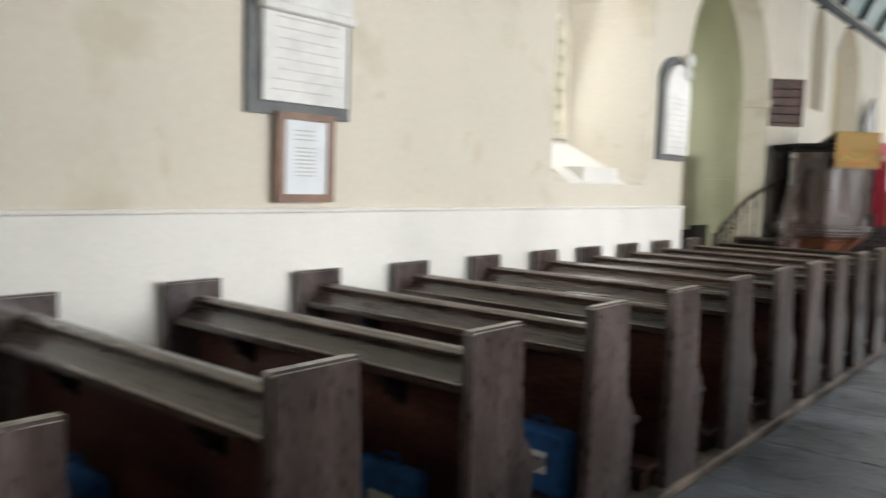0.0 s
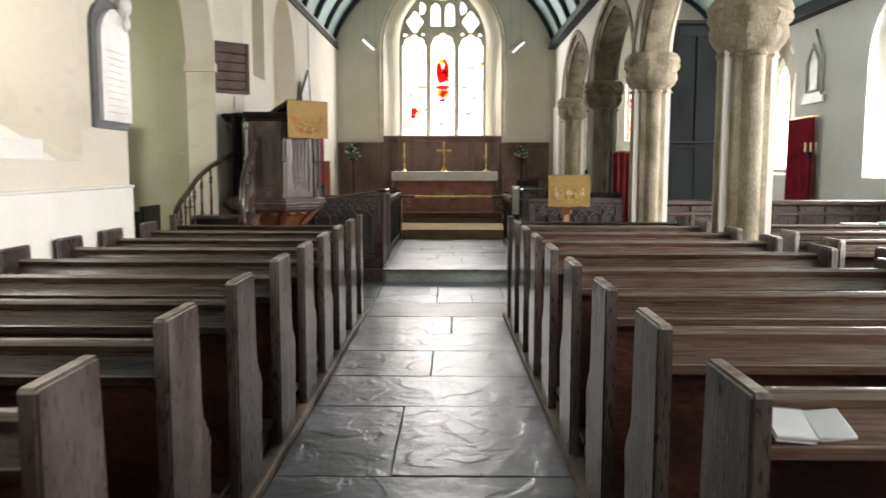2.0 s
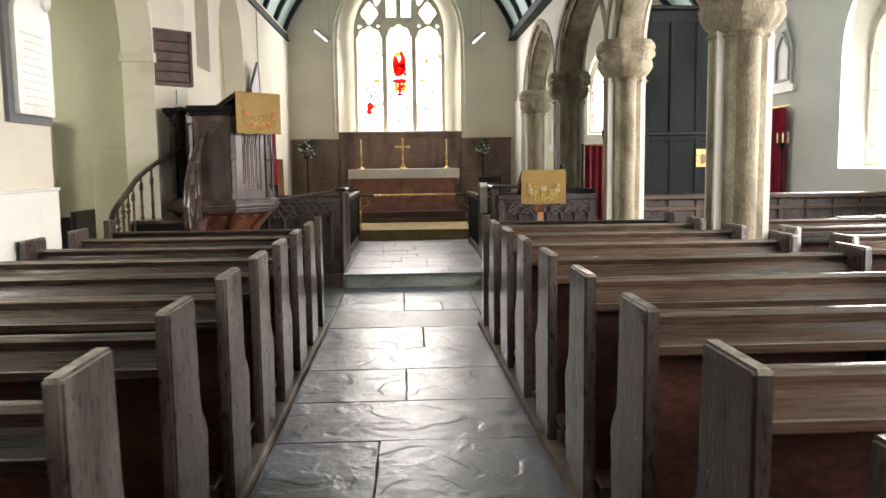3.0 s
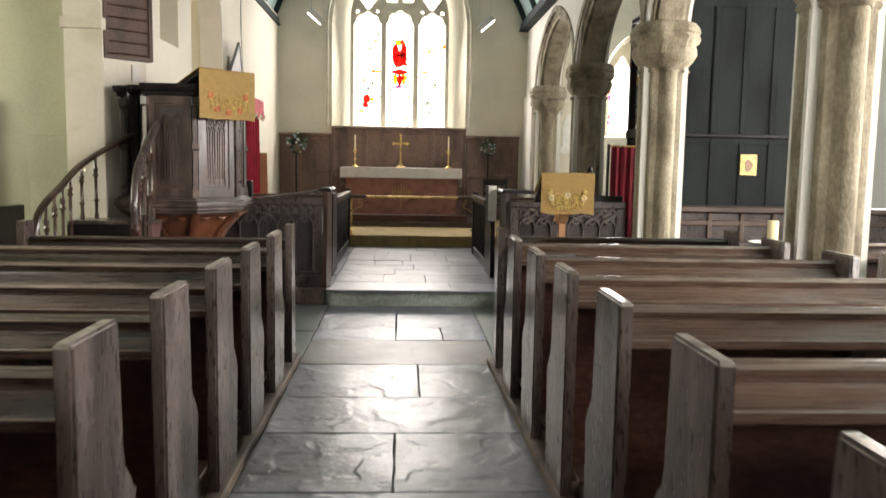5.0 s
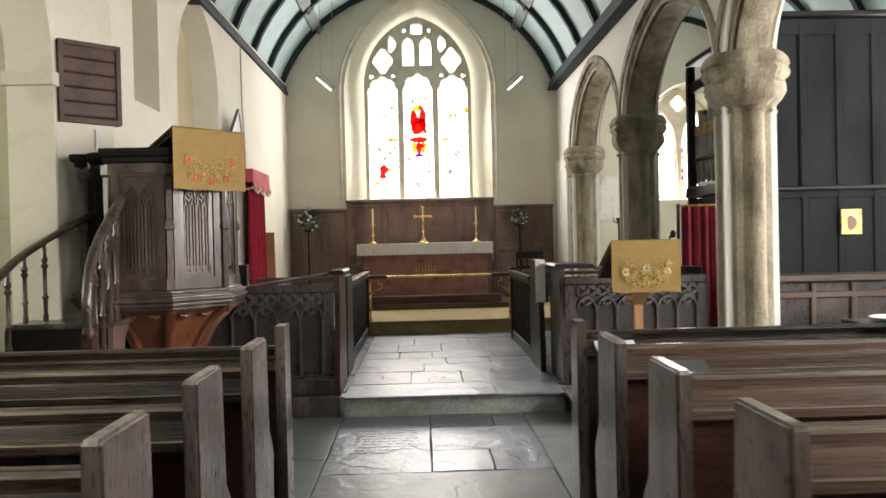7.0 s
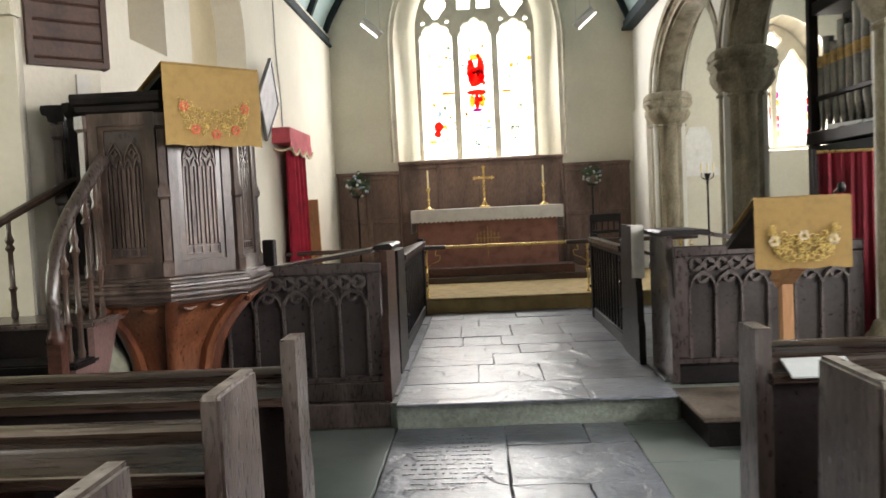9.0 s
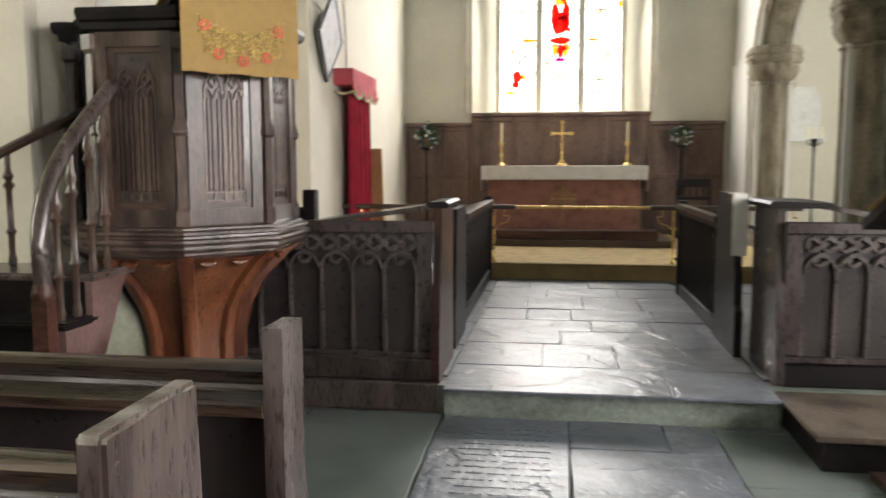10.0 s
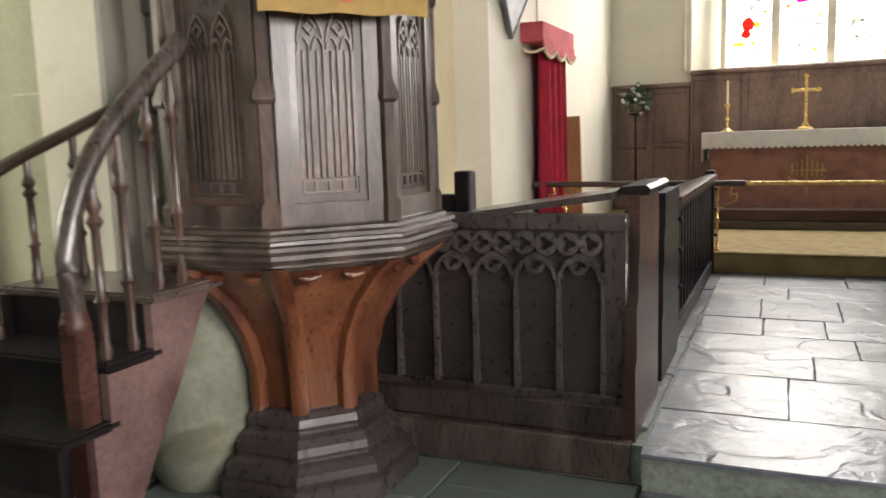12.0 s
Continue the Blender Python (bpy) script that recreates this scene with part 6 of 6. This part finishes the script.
bars(sheet, lambda u, v, d: NF(u, v, 0.0455 + d), 2.96, 3.13, [1.53 + 0.022 * i for i in range(8)] + [1.73, 1.755, 1.78], INSCR, 2, 0.007)
t2 = thing("memorial_tablet", "white marble arched tablet with a dark slate surround", "tablet")
b = bm_new()
prism(b, [(7.62, 1.82)] + arch(7.62, 8.28, 2.62, 2.88, 10) + [(8.28, 1.82)], NF, -0.05, 0.035)
part("backing", b, SLATE_DARK, t2, "dark slate surround", 0)
b = bm_new()
prism(b, [(7.70, 1.88)] + arch(7.70, 8.26, 2.55, 2.80, 10) + [(8.26, 1.88)], NF, 0.035, 0.07)
face = part("panel", b, MARBLE, t2, "", 0)
b = bm_new()
for zc, s in ((2.74, 1.0), (2.60, 0.8)):
    q = bmesh.ops.create_icosphere(b, subdivisions=2, radius=0.09 * s)
    for v in q["verts"]:
        v.co = V(NX + 0.07 + max(0, v.co.x) * 0.7, 8.17 + v.co.y * 0.9, zc + 0.12 + v.co.z * (1 + 0.2 * math.sin(20 * v.co.y)))
part("carving", b, MARBLE, t2, "carved marble crest")
bars(face, lambda u, v, d: NF(u, v, 0.0705 + d), 7.76, 8.2, [1.95 + 0.055 * i for i in range(10)], INSCR, 3)
SF = lambda u, v, d: V(SX - d, u, v)
t3 = thing("memorial_tablet", "pale marble tablet shaped like a gabled house on the aisle wall", "tablet")
b = bm_new()
prism(b, [(14.74, 2.60), (15.50, 2.60), (15.50, 2.72), (15.42, 2.72), (15.42, 3.34), (15.12, 3.84), (14.82, 3.34), (14.82, 2.72), (14.74, 2.72)], SF, -0.05, 0.05)
part("panel", b, MARBLE, t3, "", 0)
b = bm_new()
plate_with_holes(b, [(14.88, 2.78), (15.36, 2.78), (15.36, 3.3), (15.12, 3.6), (14.88, 3.3)], [[(14.92, 2.82), (15.32, 2.82), (15.32, 3.28), (15.12, 3.53), (14.92, 3.28)]], SF, 0.05, 0.075)
part("moulding", b, INSCR, t3, "grey incised border", 0)
t4 = thing("memorial_tablet", "small white marble tablet on the aisle east wall", "tablet")
b = bm_new()
prism(b, [(2.75, 1.75), (3.4, 1.75), (3.4, 1.85), (3.3, 1.9), (3.3, 2.35), (3.2, 2.55), (2.95, 2.55), (2.85, 2.35), (2.85, 1.9), (2.75, 1.85)], lambda u, v, d: V(u, EY - d, v), -0.02, 0.06)
part("panel", b, MARBLE, t4, "", 0)

# aisle curtain and candle stands
sc = thing("aisle_curtain", "red curtain hanging by the aisle wall", "curtain")
b = bm_new()
pts = [(14.86 + 0.92 * i / 70, 0.05 * math.sin(i * 0.8)) for i in range(71)]
loft(b, [[V(SX - 0.12 + w * k, y, z) for y, w in pts] + [V(SX - 0.112 + w * k, y, z) for y, w in reversed(pts)] for z, k in ((-0.01, 1.1), (1.2, 1.0), (2.34, 0.7))])
part("drape", b, VELVET, sc)
b = bm_new()
tube(b, [V(SX - 0.1, 14.70, 2.36), V(SX - 0.1, 15.82, 2.36)], 0.018, 8)
part("pole", b, BRASS, sc)


def floor_candelabrum(x, y, h):
    c = thing("candle_stand", "tall dark iron candle stand", "candle stand", "candle stands", (x, y, 0))
    b = bm_new()
    lathe(b, 0, 0, [(0.14, 0), (0.12, 0.03), (0.016, 0.06), (0.014, h - 0.15), (0.03, h - 0.13), (0.014, h - 0.11), (0.05, h), (0.05, h + 0.01)], 10)
    part("stem", b, BLACK_OAK, c)
    for s in (-1, 0, 1):
        b = bm_new()
        tube(b, [V(0, 0, h - 0.1), V(0.09 * s, 0, h - 0.05), V(0.09 * s, 0, h + 0.02)], 0.008, 6)
        part("arm", b, BLACK_OAK, c)
        b = bm_new()
        lathe(b, 0.09 * s, 0, [(0.013, h + 0.015), (0.013, h + 0.16), (0.003, h + 0.17)], 8)
        part("candle", b, WAX, c)


floor_candelabrum(2.95, 18.9, 1.75)
floor_candelabrum(5.62, 14.55, 1.75)

# ---- organ ----
org = thing("organ", "tall blue-black painted organ case with a row of pipes", "organ")
OX0, OX1, OY0, OY1, OT = 2.72, 4.17, 12.45, 14.6, 3.49
rail_box(org, "case", ORGAN, OX0 + 0.02, OX1, OY0 + 0.02, OY1 - 0.02, 0.0, 1.86, bev=0.004)
rail_box(org, "case", ORGAN, OX0 + 0.35, OX1 - 0.01, OY0 + 0.03, OY1 - 0.02, 1.861, OT - 0.04, bev=0.004)
rail_box(org, "end_panel", ORGAN, OX0 + 0.02, OX0 + 0.34, OY0 + 0.03, OY0 + 0.07, 1.861, OT - 0.04, bev=0.004)
rail_box(org, "band", BLACK_OAK, OX0, OX1 + 0.015, OY0 - 0.01, OY0 + 0.05, 1.835, 1.875)
rail_box(org, "cornice", BLACK_OAK, OX0, OX1 + 0.02, OY0 - 0.015, OY1, OT - 0.04, OT + 0.02, bev=0.015)
w = (OX1 - OX0) / 4
for i in range(5):
    x = OX0 + 0.02 + i * (OX1 - OX0 - 0.09) / 4
    rail_box(org, "stile", ORGAN, x, x + 0.07, OY0 + 0.018, OY0 + 0.029, 1.88, OT - 0.045)
    rail_box(org, "stile", ORGAN, x, x + 0.07, OY0 + 0.008, OY0 + 0.019, 0.0, 1.83)
for z in (0.95, 1.76):
    rail_box(org, "rail", ORGAN, OX0 + 0.09, OX1 - 0.02, OY0 + 0.010, OY0 + 0.019, z, z + 0.07)
rail_box(org, "rail", ORGAN, OX0 + 0.09, OX1 - 0.02, OY0 + 0.020, OY0 + 0.029, OT - 0.20, OT - 0.05)
for i in range(13):
    y = OY0 + 0.22 + i * 0.155
    h = 3.0 - 0.045 * abs(i - 6) + 0.12 * (i % 2)
    b = bm_new()
    lathe(b, OX0 + 0.12, y, [(0.012, 2.0), (0.02, 2.04), (0.05, 2.25), (0.052, h - 0.02), (0.055, h)], 12)
    part("pipe", b, PIPE, org, "dull metal organ pipe with a gilt mouth")
    b = bm_new()
    lathe(b, OX0 + 0.12, y, [(0.053, 2.62), (0.054, 2.63), (0.054, 2.72), (0.053, 2.73)], 12)
    part("gilt_band", b, GILT, org)
rail_box(org, "pipe_rail", BLACK_OAK, OX0 + 0.05, OX0 + 0.19, OY0 + 0.1, OY1 - 0.05, 2.30, 2.345)
rail_box(org, "wind_chest", BLACK_OAK, OX0 - 0.02, OX0 + 0.35, OY0 + 0.08, OY1, 1.88, 2.0)
rail_box(org, "side_post", BLACK_OAK, OX0, OX0 + 0.09, OY1 - 0.09, OY1, 0.0, OT - 0.05)
rail_box(org, "top_rail", BLACK_OAK, OX0 + 0.02, OX0 + 0.3, OY0 + 0.08, OY1 - 0.1, 3.12, 3.24)
rc = thing("organ_curtain", "dark red curtain hung across the organ bench", "curtain")
b = bm_new()
pts = [(1.98 + 0.72 * i / 60, 0.02 * math.sin(i * 0.9) + 0.008 * math.sin(i * 2.3)) for i in range(61)]
loft(b, [[V(x, 12.60 + w2, z) for x, w2 in pts] + [V(x, 12.608 + w2, z) for x, w2 in reversed(pts)] for z in (0.175, 1.0, 1.3, 1.71)])
part("drape", b, VELVET_DARK, rc)
b = bm_new()
tube(b, [V(1.94, 12.60, 1.72), V(2.74, 12.60, 1.72)], 0.012, 8)
part("rod", b, BRASS, rc)
b = bm_new()
box(b, 1.935, 1.965, 12.585, 12.615, 0.17, 1.74, 0.004)
part("post", b, BLACK_OAK, rc)

bk = thing("sheet_music", "loose papers and books on the organ ledge", "papers")
for i, (y, s) in enumerate(((13.3, 0.2), (13.6, 0.26), (13.95, 0.22))):
    b = bm_new()
    box(b, -0.12, 0.12, -s / 2, s / 2, 0, 0.02 + 0.012 * i, 0.003, pose(OX0 + 0.09, y, 2.0, 0, -6, 8 * i))
    part("sheet", b, PAPER, bk)
ic = thing("icon", "small gilded icon plaque on the organ case", "icon")
b = bm_new()
box(b, 3.43, 3.63, OY0 - 0.025, OY0 + 0.0, 1.41, 1.65, 0.006)
part("panel", b, BRASS_MATT, ic)
b = bm_new()
prism(b, foil(3.53, 1.52, 0.05, 0.075, 3, 20, 0.2), lambda u, v, d: V(u, OY0 - 0.026 - d, v), 0.0, 0.003)
part("painted_shape", b, FRAME_WOOD, ic, "", 0)

# screen in front of the organ
scr = thing("aisle_screen", "low dark oak panelled screen across the aisle", "screen")
rail_box(scr, "panel", OAK_BLACKISH, 2.56, 5.85, 12.02, 12.05, 0.0, 1.0)
rail_box(scr, "cap", OAK, 2.56, 5.85, 11.96, 12.11, 1.0, 1.075, bev=0.015)
for i in range(10):
    x = 2.56 + i * 0.36
    rail_box(scr, "stile", OAK, x, x + 0.05, 11.99, 12.021, 0.08, 1.0)
rail_box(scr, "rail", OAK, 2.56, 5.85, 11.992, 12.021, 0.86, 0.92)
rail_box(scr, "skirting", OAK, 2.56, 5.85, 11.985, 12.021, 0.0, 0.08)
tb = thing("side_table", "small dark wooden side table", "table")
rail_box(tb, "tabletop", OAK, 3.05, 3.75, 11.25, 11.75, 0.66, 0.70)
for x in (3.09, 3.67):
    for y in (11.29, 11.67):
        rail_box(tb, "leg", OAK, x, x + 0.04, y, y + 0.04, -0.012, 0.66)
cp = thing("pillar_candle", "thick cream pillar candle on a white plate", "candle")
b = bm_new()
lathe(b, 3.4, 11.46, [(0.12, 0.702), (0.2, 0.715), (0.24, 0.735), (0.235, 0.738), (0.19, 0.72), (0.02, 0.716)], 24)
part("plate", b, LIMEWASH, cp, "white plate")
b = bm_new()
lathe(b, 3.4, 11.46, [(0.055, 0.718), (0.056, 0.95), (0.05, 0.96), (0.045, 0.95), (0.004, 0.945)], 20)
part("candle", b, WAX, cp)

# things lying on the pews
hy = thing("hymn_book", "open white service book on a pew ledge", "book", "pew books", (0.47, 3.34, 0.038))
for s in (-1, 1):
    b = bm_new()
    box(b, 0.002, 0.088, -0.052, 0.052, 0, 0.012, 0.003, pose(0.05, -0.02 - 0.30 + 0.03, 0.885, 20, -5 * s, 0) @ Matrix.Diagonal((s, 1, 1, 1)))
    part("page_block", b, PAPER, hy)
for x, y, t, nm in ((0.45, 9.11 - 0.135, 4, "pew card"), (0.56, 8.53 - 0.25, 80, "pew card")):
    c = thing("service_card", "pale service card lying on a pew ledge", "card", "pew books", (x, y, 0.905))
    b = bm_new()
    box(b, -0.1, 0.1, -0.06, 0.06, 0.0, 0.008, 0.002, pose(0, 0, 0, 20, 0, 0))
    part("card", b, PAPER if t < 10 else SLATE_DARK, c)
pp = thing("paper_pile", "loose papers with coloured covers on an aisle pew", "papers", "", (4.0, 9.2 - 0.1, 0.958))
for i, (dx, m) in enumerate(((-0.3, PAPER), (0.05, PAPER), (0.32, HASSOCK))):
    b = bm_new()
    box(b, -0.16, 0.16, -0.05, 0.05, 0, 0.012 + 0.008 * i, 0.002, pose(dx, 0, 0, 0, 0, 12 * i))
    part("sheet", b, m, pp)

# benches in the transept
tb2 = thing("transept_bench", "black-stained bench in the transept", "bench")
rail_box(tb2, "backrest", BLACK_OAK, -5.6, -3.75, 10.55, 10.6, 0.3, 0.98)
rail_box(tb2, "seat", BLACK_OAK, -5.6, -3.75, 10.2, 10.56, 0.4, 0.44)
for x in (-5.6, -3.8):
    rail_box(tb2, "end_panel", BLACK_OAK, x, x + 0.06, 10.15, 10.65, 0.0, 1.06)
tb3 = copy_thing(tb2, pose(0, -1.2, 0))


# ---- slate floors ----
def slab_mesh(w, d, h, seed):
    """A slab with slightly uneven edges and top."""
    r = random.Random(seed)
    b = bm_new()
    n = 6
    base = []
    for i in range(n):
        base.append((-w / 2 + w * i / n, -d / 2 + r.uniform(-0.006, 0.004)))
    for i in range(n):
        base.append((w / 2 + r.uniform(-0.004, 0.006), -d / 2 + d * i / n))
    for i in range(n):
        base.append((w / 2 - w * i / n, d / 2 + r.uniform(-0.004, 0.006)))
    for i in range(n):
        base.append((-w / 2 + r.uniform(-0.006, 0.004), d / 2 - d * i / n))
    loft(b, [[V(x, y, -h) for x, y in base], [V(x, y, -0.006) for x, y in base], [V(x * (1 - 0.012 / w), y * (1 - 0.012 / d), 0.0) for x, y in base]])
    bmesh.ops.recalc_face_normals(b, faces=b.faces)
    me = bpy.data.meshes.new("slab")
    b.to_mesh(me)
    b.free()
    return me


def lay(parent, x0, x1, y0, y1, z, mat, seed, gap=0.005, h=0.012):
    r = random.Random(seed)
    me = slab_mesh(x1 - x0 - gap, y1 - y0 - gap, h, seed)
    me.materials.append(mat)
    ob = new("slab", me)
    ob.parent = parent
    ob.location = ((x0 + x1) / 2, (y0 + y1) / 2, z + r.uniform(-0.003, 0.002))
    ob.rotation_euler = (r.uniform(-0.003, 0.003), r.uniform(-0.003, 0.003), 0)
    return ob


floor_ob = bpy.data.objects["floor"]
XA, XB = -1.165, 0.31
rows = [(11.66, 11.23, (-0.46, 0.04)), (11.23, 10.55, (-0.46,)), (10.55, 10.05, (-0.46, -0.06)), (10.05, 9.23, ()), (9.23, 8.40, (-0.29,)), (8.40, 7.72, ()), (7.72, 6.93, (-0.44,)), (6.93, 6.2, ()),
        (6.2, 5.05, (-0.59,)), (5.05, 4.2, ()), (4.2, 3.3, (-0.2,)), (3.3, 2.5, ()), (2.5, 1.5, (-0.6,)), (1.5, 0.6, ()), (0.6, -0.4, (-0.3,)), (-0.4, -1.4, ()), (-1.4, -2.8, (-0.4,)), (-2.8, -4.15, ())]
s = 0
for y1, y0, cuts in rows:
    xs = [XA] + list(cuts) + [XB]
    for a, c in zip(xs, xs[1:]):
        if y0 > 10 and a == XA and y1 < 11.6:
            continue
        s += 1
        if y1 > 11.6 and a == XA:
            lay(floor_ob, a, c, 10.05, 11.66, 0.0, SLATE_PALE, s)
        elif y0 == 9.23:
            lay(floor_ob, a, c, y0, y1, 0.0, SLATE_BROWN, s)
        else:
            lay(floor_ob, a, c, y0, y1, 0.0, SLATE_PALE if s in (2, 4, 6) else SLATE, s)
ins = thing("floor_inscription", "worn illegible lettering cut in the floor slab", "inscription")
ins["kind"] = "structure"
r = random.Random(9)
b = bm_new()
for i in range(13):
    y = 10.52 + 0.078 * i
    x = -1.05 + r.uniform(0, 0.08)
    while x < -0.56 - (0.2 if i == 0 else 0.0):
        wd = r.uniform(0.006, 0.02)
        box(b, x, x + wd, y, y + r.choice((0.012, 0.024, 0.03)), 0.0, 0.0022)
        x += wd + r.choice((0.008, 0.008, 0.01, 0.03))
tagged(part("lettering", b, SLATE, ins, "", 0), kind="stuff")
# darker slabs before the pulpit and in the transept and south side
lay(floor_ob, -1.95, -1.17, 9.37, 10.4, -0.002, SLATE_GREEN, 201)
lay(floor_ob, -1.95, -1.17, 10.4, 11.45, -0.002, SLATE_GREEN, 202)
lay(floor_ob, -1.95, -1.17, 11.45, 11.70, -0.002, SLATE_GREEN, 203)
for x0, x1, ya, yb, seed in ((-3.1, -1.955, 9.37, 11.70, 210), (0.312, 5.8, 9.49, 12.0, 300), (-6.1, -3.15, 7.6, 11.25, 400), (2.6, 5.8, 12.15, EY - 0.1, 500)):
    r = random.Random(seed)
    y = ya
    while y < yb - 0.15:
        y2 = min(yb, y + r.uniform(0.55, 0.8))
        if yb - y2 < 0.25:
            y2 = yb
        x = x0
        while x < x1 - 0.1:
            x2 = min(x1, x + r.uniform(0.6, 1.0))
            if x1 - x2 < 0.25:
                x2 = x1
            seed += 1
            lay(floor_ob, x, x2, y, y2, -0.002, SLATE_GREEN, seed)
            x = x2
        y = y2
chan_ob = bpy.data.objects["floor_chancel"]
crow = [(11.60, 12.17, (0.1,)), (12.17, 12.80, (-0.62, -0.15)), (12.80, 13.25, (-0.50, 0.29)), (13.25, 13.67, (-0.265, 0.19)), (13.67, 14.15, (-0.77, -0.41, 0.25)), (14.15, 14.81, (-0.80, -0.30, 0.2)), (14.81, 15.35, (-0.62, 0.05)), (15.35, 15.95, (-0.8, -0.2))]
for i, (y0, y1, cuts) in enumerate(crow):
    xs = [-1.16] + list(cuts) + [0.66]
    for a, c in zip(xs, xs[1:]):
        s += 1
        lay(chan_ob, a, c, y0, y1, 0.175, SLATE_PALE, s + 50, 0.002, 0.016)
for x0, x1 in ((CX + 0.01, -1.17), (0.67, AX + 0.5)):
    y, k = 11.9 if x0 < 0 else 12.05, 0
    while y < 15.9:
        lay(chan_ob, x0, x1, y, min(y + 0.8, 15.92), 0.173, SLATE, 700 + k, h=0.016)
        y += 0.8
        k += 1
